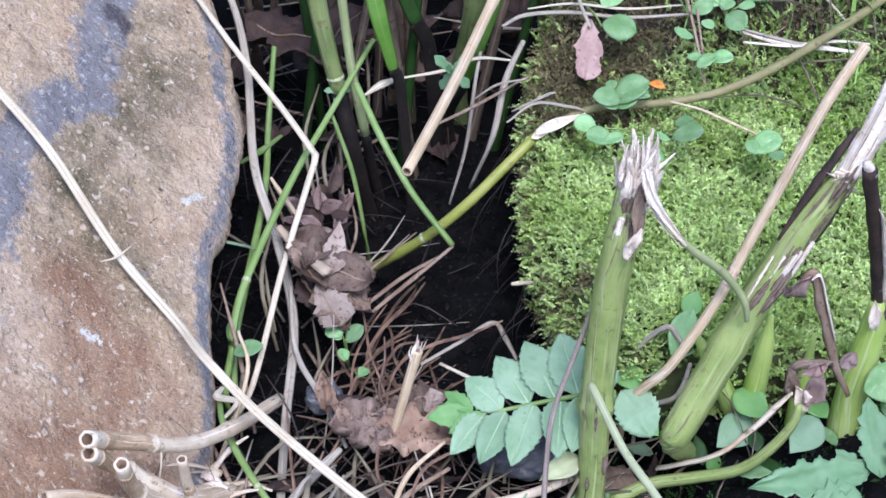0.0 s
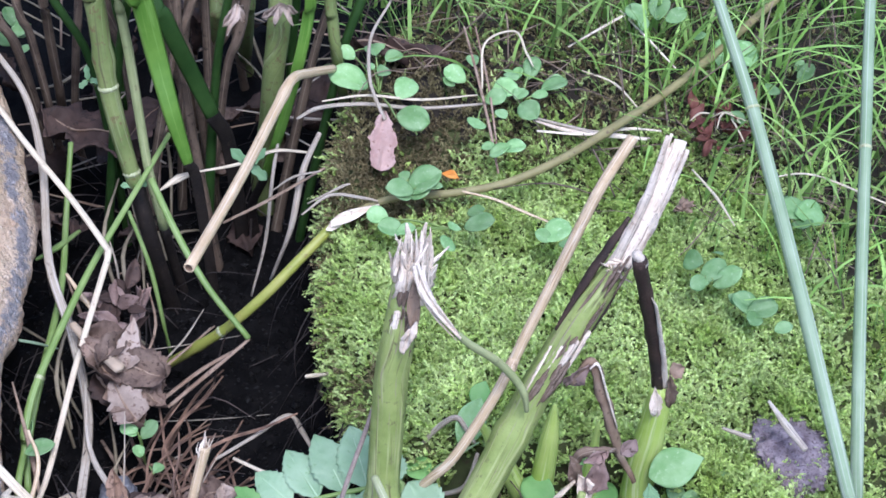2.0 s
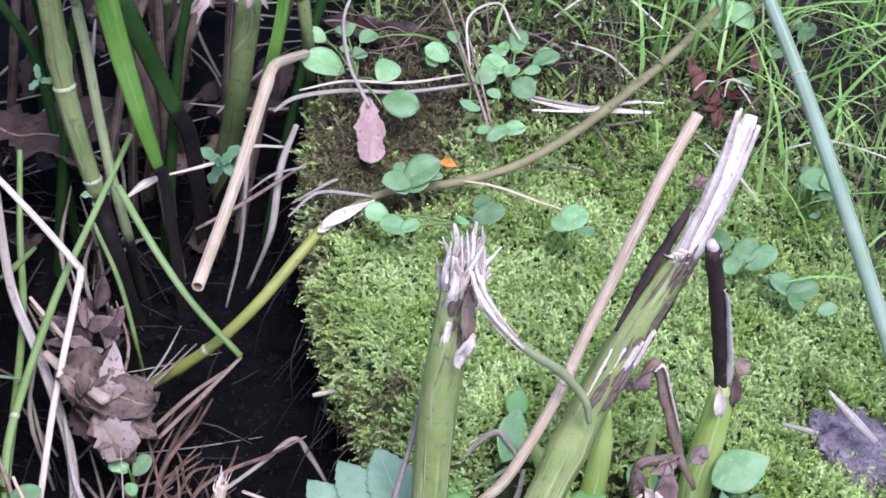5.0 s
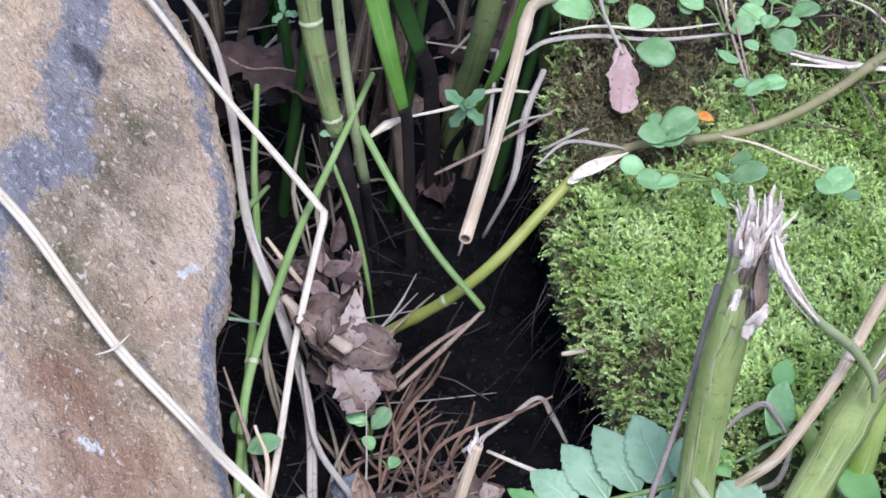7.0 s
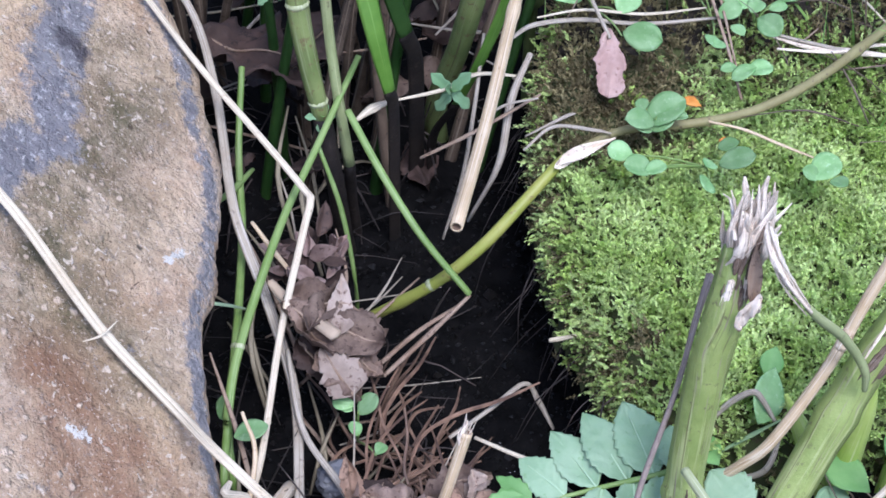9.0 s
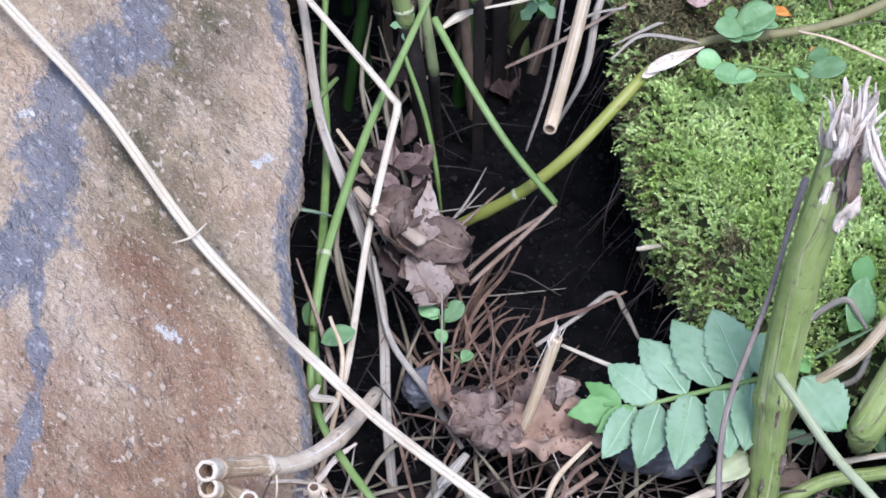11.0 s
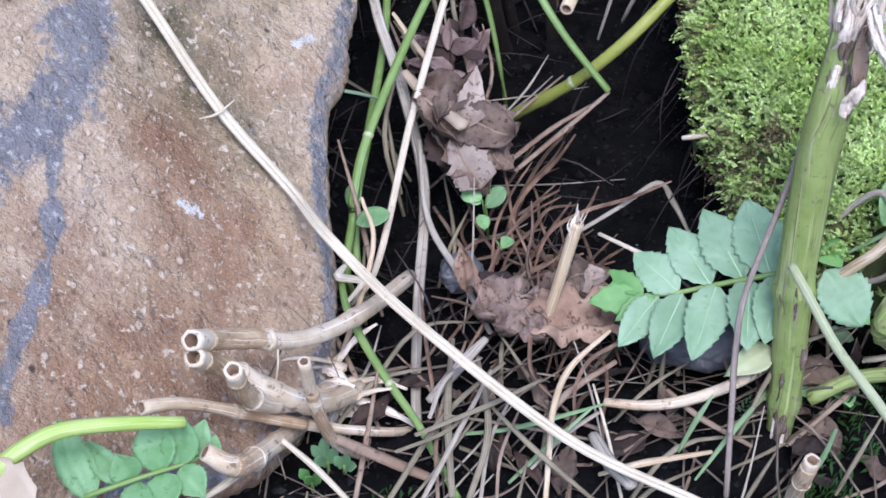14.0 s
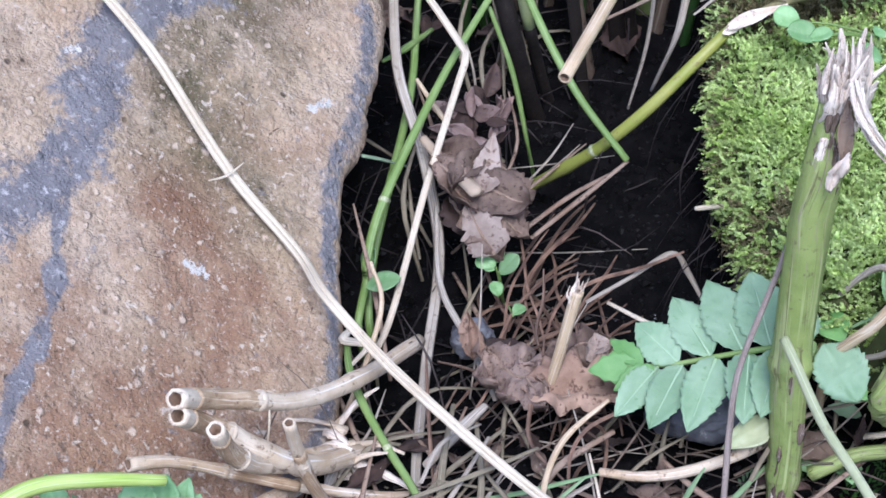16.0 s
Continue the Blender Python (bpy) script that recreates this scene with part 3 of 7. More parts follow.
def stone_slab():
    """A tilted sandstone slab: rings from its middle out to the rim, then down its sides."""
    rim = spline([(-0.25, 0.33), (-0.185, 0.25), (-0.148, 0.195), (-0.125, 0.155), (-0.116, 0.115), (-0.112, 0.085), (-0.116, 0.04), (-0.122, 0.005),
                  (-0.121, -0.04), (-0.116, -0.075), (-0.12, -0.11), (-0.132, -0.14), (-0.15, -0.165), (-0.19, -0.187), (-0.26, -0.21),
                  (-0.45, -0.22), (-0.6, -0.1), (-0.62, 0.2), (-0.5, 0.38), (-0.36, 0.4), (-0.25, 0.33)], 40)[:-1]
    mid = np.array((-0.27, 0.06))
    n = len(rim)
    v, f, edge = [], [], []
    shares = list(np.linspace(0.04, 0.9, 70)) + list(np.linspace(0.905, 1.0, 22))
    chip = [0.0014 * noise.noise(Vector((p[0] * 33, p[1] * 33, 0))) + 0.0009 * noise.noise(Vector((p[0] * 110, p[1] * 110, 5))) + 0.001 * noise.noise(Vector((p[0] * 300, p[1] * 300, 2))) for p in rim]

    def top(x, y):
        z = STONE_PLANE[0] + STONE_PLANE[1] * x + STONE_PLANE[2] * y
        z = z if z < 0.1 else 0.1 + 0.08 * math.tanh((z - 0.1) / 0.08)
        q = Vector((x, y, 0))
        return z + 0.0035 * noise.noise(q * 14) + 0.0020 * noise.noise(q * 55 + Vector((3, 3, 3))) + 0.0008 * noise.noise(q * 170)
    for s in shares:
        for i, p in enumerate(rim):
            d = p - mid
            out = np.linalg.norm(d)
            x, y = mid + d / out * (out * s + chip[i] * s ** 6)
            inset = out * (1 - s)
            z = top(x, y) - 0.004 * max(0, 1 - inset / 0.008) ** 2
            v.append((x, y, z))
            edge.append(inset)
    for drop, push in ((0.005, 0.0008), (0.010, -0.001), (0.018, -0.006), (0.03, -0.014), (0.05, -0.026), (0.09, -0.04), (0.2, -0.05)):
        for i, p in enumerate(rim):
            d = (p - mid) / np.linalg.norm(p - mid)
            b = v[(len(shares) - 1) * n + i]
            wob = 0.003 * noise.noise(Vector((p[0] * 40, p[1] * 40, drop * 60)))
            v.append((b[0] + d[0] * (push + wob), b[1] + d[1] * (push + wob), b[2] - drop))
            edge.append(-drop)
    rings = len(v) // n
    for j in range(rings - 1):
        for i in range(n):
            k = (i + 1) % n
            f.append((j * n + i, j * n + k, (j + 1) * n + k, (j + 1) * n + i))
    v.append((mid[0], mid[1], top(*mid)))
    edge.append(0.2)
    for i in range(n):
        f.append((len(v) - 1, (i + 1) % n, i))
    f = [tuple(reversed(q)) for q in f]
    # mineral veins, stains, lichen and painted foot shade by distance from short lines
    lines = {"vein": [(VEIN_A, 0.0115), (VEIN_B, 0.0030)], "blot": [(BLOT, 0.006)], "stain": [(STAIN_A, 0.025), (STAIN_B, 0.018)], "rust_shade": [(RUST_A, 0.022), (RUST_B, 0.018), (RUST_C, 0.026), (FOOT_SHADE, 0.042)], "lichen": [(LICHEN_A, 0.0019), (LICHEN_B, 0.0021), (LICHEN_C, 0.0016)]}
    layers = {}
    xy = np.array(v)[:, :2]
    for key, some in lines.items():
        val = np.zeros(len(v))
        for pts, half in some:
            q = spline(pts, 10)[:, :2] if len(pts) > 2 else np.linspace(pts[0][:2], pts[-1][:2], 8)
            d = np.min(np.linalg.norm(xy[:, None, :] - q[None], axis=2), axis=1)
            if key == "vein":
                d = d + 0.004 * np.array([noise.noise(Vector((a * 70, b * 70, 0))) for a, b in xy])
            val = np.maximum(val, np.clip(1 - (d - half * 0.5) / half, 0, 1) if key != "stain" else np.clip(1 - d / (half * 1.8), 0, 1))
        layers[key] = val
    e = np.array(edge)
    band = np.array([0.010 + 0.003 * noise.noise(Vector((a * 25, b * 25, 8))) for a, b in xy])
    on_right = (xy[:, 0] > -0.2)
    layers["vein"] = np.maximum(layers["vein"], np.where(on_right & (e > -0.006), 0.9 * np.clip(1.25 - np.abs(e - band * (0.32 + 0.5 * np.clip((xy[:, 1] - 0.06) / 0.06, 0, 1))) / (band * 0.5), 0, 1), 0))
    layers["rust_shade"] = np.maximum(layers["rust_shade"], np.where(e < -0.004, 0.6, 0))
    ob = mesh_object("stone_slab", v, f, M_STONE)
    for key, val in layers.items():
        a = ob.data.attributes.new(key, "FLOAT", "POINT")
        a.data.foreach_set("value", val.astype(np.float32))
    return tagged(ob, "large tilted ochre sandstone slab with blue-grey mineral veins", "stone")


stone_slab()


def moss_cushion():
    """The cushion's body, with its steep side over the hollow, and the shoots that cover it."""
    v, f, keep = [], [], {}
    xs, ys = np.arange(0.0, 0.80, 0.004), np.arange(-0.16, 0.62, 0.004)
    for j, y in enumerate(ys):
        for i, x in enumerate(xs):
            z, inside = cushion(x, y)
            if inside > -0.004:
                keep[i, j] = len(v)
                v.append((x, y, z if inside > 0 else z - 0.012))
    for (i, j), a in keep.items():
        q = [keep.get(k) for k in ((i + 1, j), (i + 1, j + 1), (i, j + 1))]
        if None not in q:
            f.append((a, *q))
    body = mesh_object("moss_cushion", v, f, M_MOSSBED)
    # beyond the moss the bed is bare dark soil under the grass
    body.data.materials.append(M_BACKSOIL)
    for p in body.data.polygons:
        x, y, _ = p.center
        if max(smooth01(x + y * 0.9, 0.32, 0.50), smooth01(y, 0.13, 0.22)) + 0.3 * noise.noise(Vector((x * 60, y * 60, 4))) > 0.4:
            p.material_index = 1
    tagged(body, "bright yellow-green moss cushion overhanging the dark hollow", "moss")
    rng = random.Random(5)
    roots = {False: [], True: []}
    count = 0
    while count < MOSS_COUNT:
        x, y = rng.uniform(0.0, 0.6), rng.uniform(-0.14, 0.5)
        if (x > 0.32 or y > 0.32) and rng.random() < 0.6:
            continue
        z, inside = cushion(x, y)
        if inside < 0:
            continue
        if inside < 0.006 and rng.random() < 0.7:
            z -= rng.random() ** 1.6 * 0.022
        grassy = smooth01(x + y * 0.9, 0.34, 0.52)
        if rng.random() < max(grassy * 0.85, 0.65 * smooth01(y, 0.13, 0.22)):
            continue
        dryness = 1.5 * smooth01(y, 0.085, 0.12) * (1 - smooth01(x, 0.085, 0.15)) + 0.5 * (1 - smooth01(inside, 0.0, 0.007)) + 0.7 * smooth01(y, 0.12, 0.19)
        for px, py, pr in MOSS_BALD:
            dryness += 0.9 * (1 - smooth01(math.hypot(x - px, y - py), pr * 0.3, pr))
        count += 1
        lean = [rng.gauss(-0.1, 0.35), rng.gauss(-0.2, 0.35), 1.0]
        if inside < 0.012:
            lean = [lean[0] - 0.25, lean[1] - (0.3 if y > -0.05 else 0.8), 1.1]
        roots[rng.random() < min(0.97, dryness)].append((x, y, z - 0.002, *lean))
    # the ragged brownish fringe down the steep side
    for k in range(1500):
        y = rng.uniform(-0.07, 0.26)
        x = moss_edge(y) + rng.uniform(0.007, 0.014)
        z = cushion(x, y)[0] - rng.random() ** 1.4 * 0.024
        roots[rng.random() < 0.6].append((x, y, z, -0.5 + rng.gauss(0, 0.4), -0.35 + rng.gauss(0, 0.4), rng.uniform(-0.5, 0.8)))
    draw = np.random.default_rng(5)
    for dry, some in roots.items():
        ob = moss_sprigs("moss_cover", np.array(some), draw, dry)
        ob.parent = body
        tagged(ob, "dry brownish moss shoots" if dry else "bright green moss shoots", kind="stuff")


def moss_sprigs(name, roots, draw, dry):
    """Two curled branchlets to a shoot, each wrapped in small overlapping leaves round its axis and bearing one tone."""
    base = np.repeat(roots, 2, axis=0)
    n = len(base)

    def unit(a):
        return a / (np.linalg.norm(a, axis=1)[:, None] + 1e-9)

    def some(lo, hi):
        return draw.uniform(lo, hi, n)[:, None]
    lean = unit(base[:, 3:])
    turn = draw.uniform(0, 2 * np.pi, n)
    out = np.stack((np.cos(turn), np.sin(turn), np.zeros(n)), axis=1)
    start = base[:, :3] + out * some(0.0, 0.0016) + lean * some(0.0005, 0.0085) * (0.7 if dry else 1.0)
    long, spread = some(0.0050, 0.0095), some(0.25, 1.2)
    first = unit(lean + out * spread * 0.4)
    last = unit(lean * some(-0.1, 0.9) + out * spread)
    wide = some(0.0012, 0.0018) * (0.8 if dry else 1.0)
    leaves = 8
    spots = []
    for k in range(leaves):
        u = (k + 0.5) / leaves
        axis = start + first * long * (u - u * u / 2) + last * long * u * u / 2
        ahead = unit(first * (1 - u) + last * u)
        a = unit(np.cross(ahead, out) + 1e-5)
        b = np.cross(ahead, a)
        t = turn + k * 2.4
        away = a * np.cos(t)[:, None] + b * np.sin(t)[:, None]
        flank = np.cross(ahead, away)
        size = wide * (1.15 - 0.65 * u)
        tip = axis + ahead * size * 1.5 + away * size * 0.55
        middle = axis + ahead * size * 0.7 + away * size * 0.5
        spots += [axis - ahead * size * 0.3, middle + flank * size * 0.62, tip, middle - flank * size * 0.62]
    verts = np.stack(spots, axis=1).reshape(-1, 3).astype(np.float32)
    count = n * leaves
    me = bpy.data.meshes.new(name)
    me.vertices.add(count * 4)
    me.loops.add(count * 4)
    me.polygons.add(count)
    me.vertices.foreach_set("co", verts.ravel())
    me.loops.foreach_set("vertex_index", np.arange(count * 4, dtype=np.int32))
    me.polygons.foreach_set("loop_start", np.arange(0, count * 4, 4, dtype=np.int32))
    me.materials.append(M_MOSSDRY if dry else M_MOSS)
    me.update(calc_edges=True)
    tone = np.repeat(draw.uniform(0, 1, n), leaves * 4).astype(np.float32)
    me.attributes.new("tone", "FLOAT", "POINT").data.foreach_set("value", tone)
    return new(name, me)


# bare brownish spots in the moss: place and radius
MOSS_BALD = ((0.0745, -0.0190, 0.014), (0.0620, 0.0600, 0.008), (0.1150, 0.0350, 0.008))
MOSS_COUNT = 19000
moss_cushion()


# ---- dry stems over the stone and the hollow ----
long_stem = thing("dry_grass_stem", (0.0524, -0.1963, -0.0400), "long pale dry grass stem lying across the stone slab", "dry stem")
LONG_STEM = np.array([(-0.2449, 0.0478, 0.0964), (-0.2327, 0.0396, 0.0845), (-0.2000, 0.0167, 0.0532), (-0.1655, -0.0197, 0.0164), (-0.1352, -0.0423, -0.0113), (-0.1164, -0.0766, -0.0040), (-0.0802, -0.1105, -0.0180), (-0.0193, -0.1613, -0.0300), (0.0286, -0.1870, -0.0350), (0.0524, -0.1963, -0.0400)])
for shift, label in (((-0.0009, -0.0007, 0.0002), "pale rolled lower edge"), ((0.0008, 0.0008, 0.0), "pale rolled upper edge")):
    stem_part("rolled_edge", LONG_STEM + np.array(shift), [0.0013, 0.0014, 0.0015, 0.0014, 0.0011], M_STRAW, long_stem, label, sides=8, flat=0.8)
stem("thin_twig", [(-0.1726, -0.0273, 0.0169), (-0.1651, -0.0250, 0.0175), (-0.1581, -0.0180, 0.0188)], [0.0003, 0.0007, 0.0003], M_STRAW, "thin pale barb crossing the dry grass stem", "twig", sides=5)
stem("kinked_straw", [(-0.1642, 0.1741, 0.0800), (-0.1480, 0.1646, 0.0600), (-0.1186, 0.1383, 0.0280), (-0.0928, 0.1123, 0.0080), (-0.0723, 0.0808, 0.0000), (-0.0698, 0.0731, -0.0010), (-0.0739, 0.0612, -0.0100), (-0.0867, 0.0198, -0.0350), (-0.0998, -0.0400, -0.0600), (-0.1116, -0.0538, -0.0750)],
     [0.0014, 0.0019, 0.002, 0.0018, 0.0016], M_STRAW, "pale kinked dry straw leaning beside the stone", "dry stem", flat=0.7)
stem("withered_grass", [(-0.1390, 0.1960, 0.0500), (-0.1207, 0.1757, 0.0300), (-0.1111, 0.1443, 0.0050), (-0.1050, 0.0892, -0.0200), (-0.0919, 0.0558, -0.0450), (-0.0806, 0.0052, -0.0600), (-0.0819, -0.0559, -0.0680), (-0.0816, -0.1113, -0.0700), (-0.0790, -0.1352, -0.0750)],
     [0.0016, 0.0024, 0.0027, 0.0026, 0.002], M_GREYSTRAW, "long grey withered grass blade hanging into the hollow", "dry blade", flat=0.3, facing=(0.2, -0.8, 0.6))
stem("bent_straw", [(-0.0175, -0.0310, 0.0800), (0.0049, 0.0426, 0.0740), (0.0251, 0.1145, 0.0700), (0.0321, 0.1381, 0.0680), (0.0405, 0.1610, 0.0550), (0.0544, 0.1925, 0.0350)],
     [0.0028, 0.0029, 0.0030, 0.0029, 0.0027, 0.0025], M_TAN, "thick tan straw bent over with a cut end", "straw", sides=12, nodes=(0.66,), hollow=0.008)
leaning = thing("tan_straw", (0.0885, -0.0880, -0.0550), "tan cut straw leaning among the green stalks", "straw")
line = spline([(0.1886, -0.0501, 0.1710), (0.1726, -0.0633, 0.1500), (0.1581, -0.0728, 0.1180), (0.1406, -0.0847, 0.0800), (0.1276, -0.0943, 0.0530), (0.1065, -0.1041, 0.0180), (0.0909, -0.0996, -0.0080), (0.0885, -0.0880, -0.0550)], 6)
stem_part("upper_straw", line[:22:3], [0.0027, 0.0026, 0.0026], M_TAN, leaning, sides=10, hollow=0.006)
stem_part("lower_straw", line[21::3], [0.0026, 0.0025, 0.0023, 0.0020], M_TAN, leaning, sides=10)
stem_part("joint", line[20:23], [0.0026, 0.0031, 0.0026], M_REED, leaning, "pale swollen joint", sides=10, steps=3, round_end=False)
stem("grey_stem", [(0.0839, -0.0588, 0.0750), (0.0777, -0.0699, 0.0600), (0.0693, -0.0869, 0.0350), (0.0539, -0.1108, 0.0000), (0.0502, -0.1243, -0.0200), (0.0483, -0.1425, -0.0350), (0.0459, -0.1691, -0.0600)],
     [0.0018, 0.0012, 0.0013, 0.0014, 0.0012], M_GREYBROWN, "thin grey-brown dry stem standing before the pinnate leaf", "dry stem")
stem("pale_green_stem", [(0.0699, -0.1156, 0.0200), (0.0745, -0.1327, 0.0220), (0.0824, -0.1601, 0.0240), (0.0922, -0.1836, 0.0260), (0.1046, -0.2032, 0.0200), (0.1305, -0.1713, -0.0500)],
     [0.0021, 0.0021, 0.0020, 0.0018], M_PALEGREEN, "thin pale grey-green side stem bent from a stalk", "stem")
stub = stem("straw_stub", [(-0.0125, -0.0706, -0.0030), (-0.0158, -0.0740, -0.0150), (-0.0210, -0.0790, -0.0350), (-0.0271, -0.0821, -0.0600)], [0.0027, 0.0026, 0.0025, 0.0025], M_TAN, "short tan straw stub with a split top among needles", "straw", hollow=0.006, sides=10)

# ---- green stems beside the stone ----

def add_green_grass_stem(pts, rad, lab, joint_at=None):
    if "broken" not in lab and "tip" not in lab:
        e = pts[-1]
        pts, rad = [*pts, (e[0] + 0.003, e[1] + 0.004, ground_height(e[0], e[1]) - 0.006)], [*rad, rad[-1]]
    stalk = thing("green_grass_stem", pts[-1], lab, "grass stem", "green stems by the stone")
    stem_part("stalk", pts, rad, M_GREENSTEM, stalk, flat=0.8)
    if len(pts) > 4:
        line = spline(pts, 12)
        at = min(range(4, len(line) - 4), key=lambda q: np.linalg.norm(line[q] - np.array(joint_at))) if joint_at else len(line) // 2
        d = (line[at + 1] - line[at]) / np.linalg.norm(line[at + 1] - line[at]) * 0.0012
        r = max(rad)
        stem_part("joint", [line[at] - d, line[at], line[at] + d], [r * 1.02, r * 1.18, r * 1.02], M_PALEGREEN, stalk, "pale joint ring", sides=8, steps=3, flat=0.85, round_end=False)


add_green_grass_stem([(-0.0978, 0.1718, 0.0000), (-0.1009, 0.1415, -0.0300), (-0.1013, 0.0955, -0.0450), (-0.1071, 0.0280, -0.0500), (-0.1120, -0.0009, -0.0650), (-0.1110, -0.0290, -0.0750)], [0.0016, 0.002, 0.0022, 0.002], "upright green grass stem beside the stone edge")
add_green_grass_stem([(-0.0400, 0.1656, 0.0100), (-0.0641, 0.1153, -0.0050), (-0.0839, 0.0762, -0.0200), (-0.1056, 0.0156, -0.0370), (-0.1119, -0.0107, -0.0500), (-0.1126, -0.0146, -0.0600), (-0.1150, -0.0365, -0.0700)], [0.0016, 0.002, 0.0023, 0.0023, 0.002], "long green jointed grass stem leaning to the stone", (-0.1060, 0.0130, -0.0350))
add_green_grass_stem([(-0.0485, 0.1245, 0.0100), (-0.0340, 0.0952, -0.0050), (-0.0167, 0.0686, -0.0220), (0.0052, 0.0483, -0.0420)], [0.002, 0.0021, 0.002, 0.0018], "green grass stem broken off over the hollow")
add_green_grass_stem([(-0.0624, 0.1209, -0.0100), (-0.0518, 0.1078, -0.0400), (-0.0452, 0.0948, -0.0750)], [0.0012, 0.0015, 0.0012], "thin green grass stem in the hollow")
add_green_grass_stem([(-0.1145, 0.1037, -0.0300), (-0.1045, 0.1197, -0.0350), (-0.0940, 0.1395, -0.0400)], [0.001, 0.0022, 0.0012], "short green blade tip beside the stone")
add_green_grass_stem([(-0.1147, -0.0614, -0.0450), (-0.1116, -0.0791, -0.0450), (-0.1040, -0.0979, -0.0450), (-0.0915, -0.1184, -0.0500), (-0.0781, -0.1382, -0.0550), (-0.0618, -0.1646, -0.0700)], [0.0014, 0.0019, 0.0019, 0.0017], "green grass stem bent down from a pale knot")
leaf("green_oval_leaf", (-0.1100, -0.0290, -0.0480), (-0.0945, -0.0250, -0.0450), 0.0120, M_SEED, "small oval green leaf at the foot of the stone", "leaf", fold=0.15, belly=0.5, point=0.7)
leaf("green_oval_leaf", (-0.1160, -0.0022, -0.0660), (-0.1101, 0.0017, -0.0550), 0.011, M_SEED, "small oval yellow-green leaf against the stone edge", "leaf", fold=0.15, belly=0.5, point=0.7)

# ---- the clump of thick stems behind the hollow ----
clump = thing("plant_clump", (-0.03, 0.24, -0.08), "tall dense clump of green jointed stems and blades", "plant clump")


def cl(name, pts, rad, m, lab, dark_from=0, **kw):
    """A part of the clump, carried on upwards above its first point."""
    p, q = np.array(pts[0]), np.array(pts[1])
    d = (p - q) / np.linalg.norm(p - q) * 0.6 + np.array((0, 0.25, 0.6))
    e = np.array(pts[-1])
    foot = (e[0] + 0.006, e[1] + 0.01, min(e[2], ground_height(e[0], e[1])) - 0.02)
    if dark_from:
        # the nearly black base below the last joint
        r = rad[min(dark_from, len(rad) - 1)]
        stem_part(name + "_base", [pts[dark_from], *pts[dark_from + 1:], foot], [r * 1.04] * 2, M_DARKBASE, clump, "nearly black base", **{**kw, "nodes": ()})
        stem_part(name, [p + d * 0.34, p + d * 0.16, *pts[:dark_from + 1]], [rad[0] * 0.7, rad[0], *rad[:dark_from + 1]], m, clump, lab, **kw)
        return
    stem_part(name, [p + d * 0.34, p + d * 0.16, *pts, foot], [rad[0] * 0.7, rad[0], *rad, rad[-1]], m, clump, lab, **kw)


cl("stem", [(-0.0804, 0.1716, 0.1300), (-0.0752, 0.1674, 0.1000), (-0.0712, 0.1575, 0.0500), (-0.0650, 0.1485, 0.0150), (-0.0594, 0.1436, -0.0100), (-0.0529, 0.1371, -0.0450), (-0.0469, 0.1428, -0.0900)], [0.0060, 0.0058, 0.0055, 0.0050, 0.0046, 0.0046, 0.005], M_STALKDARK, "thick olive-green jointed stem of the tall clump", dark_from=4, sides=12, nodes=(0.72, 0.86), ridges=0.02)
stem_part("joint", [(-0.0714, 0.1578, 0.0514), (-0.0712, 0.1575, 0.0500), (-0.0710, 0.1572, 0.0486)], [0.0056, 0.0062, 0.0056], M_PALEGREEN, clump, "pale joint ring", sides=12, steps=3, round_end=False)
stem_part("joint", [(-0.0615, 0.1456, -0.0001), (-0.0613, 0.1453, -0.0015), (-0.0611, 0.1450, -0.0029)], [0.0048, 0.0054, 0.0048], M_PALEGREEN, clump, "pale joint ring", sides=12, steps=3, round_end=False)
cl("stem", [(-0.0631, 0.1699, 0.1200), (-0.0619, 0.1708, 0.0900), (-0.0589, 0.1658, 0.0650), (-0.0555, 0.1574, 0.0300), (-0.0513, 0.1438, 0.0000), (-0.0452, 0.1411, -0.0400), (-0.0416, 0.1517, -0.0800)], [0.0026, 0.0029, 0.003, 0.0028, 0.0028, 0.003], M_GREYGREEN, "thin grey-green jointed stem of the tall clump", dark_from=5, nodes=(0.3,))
for pts, rad, m, lab in (
    ([(-0.0544, 0.1499, 0.1400), (-0.0478, 0.1518, 0.1100), (-0.0419, 0.1486, 0.0750), (-0.0348, 0.1369, 0.0450), (-0.0277, 0.1318, 0.0150), (-0.0239, 0.1398, -0.0100)], [0.0062, 0.0062, 0.0060, 0.0050, 0.0032, 0.003], M_BLADE, "broad bright green blade of the tall clump"),
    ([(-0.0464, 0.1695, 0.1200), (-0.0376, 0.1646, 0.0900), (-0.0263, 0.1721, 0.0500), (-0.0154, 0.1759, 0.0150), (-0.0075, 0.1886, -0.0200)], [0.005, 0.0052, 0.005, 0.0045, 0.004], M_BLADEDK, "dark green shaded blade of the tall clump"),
    ([(0.0434, 0.1669, 0.1200), (0.0413, 0.1677, 0.0900), (0.0349, 0.1618, 0.0600), (0.0241, 0.1639, 0.0150), (0.0128, 0.1736, -0.0300), (0.0038, 0.1907, -0.0700)], [0.0034, 0.0036, 0.0036, 0.0034, 0.003], M_BLADE, "narrow green blade of the tall clump beside the moss"),
):
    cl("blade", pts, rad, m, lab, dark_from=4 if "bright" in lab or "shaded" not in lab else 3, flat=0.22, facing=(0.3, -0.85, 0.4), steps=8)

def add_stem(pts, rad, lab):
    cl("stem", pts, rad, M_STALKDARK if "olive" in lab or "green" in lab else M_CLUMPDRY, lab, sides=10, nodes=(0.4,))


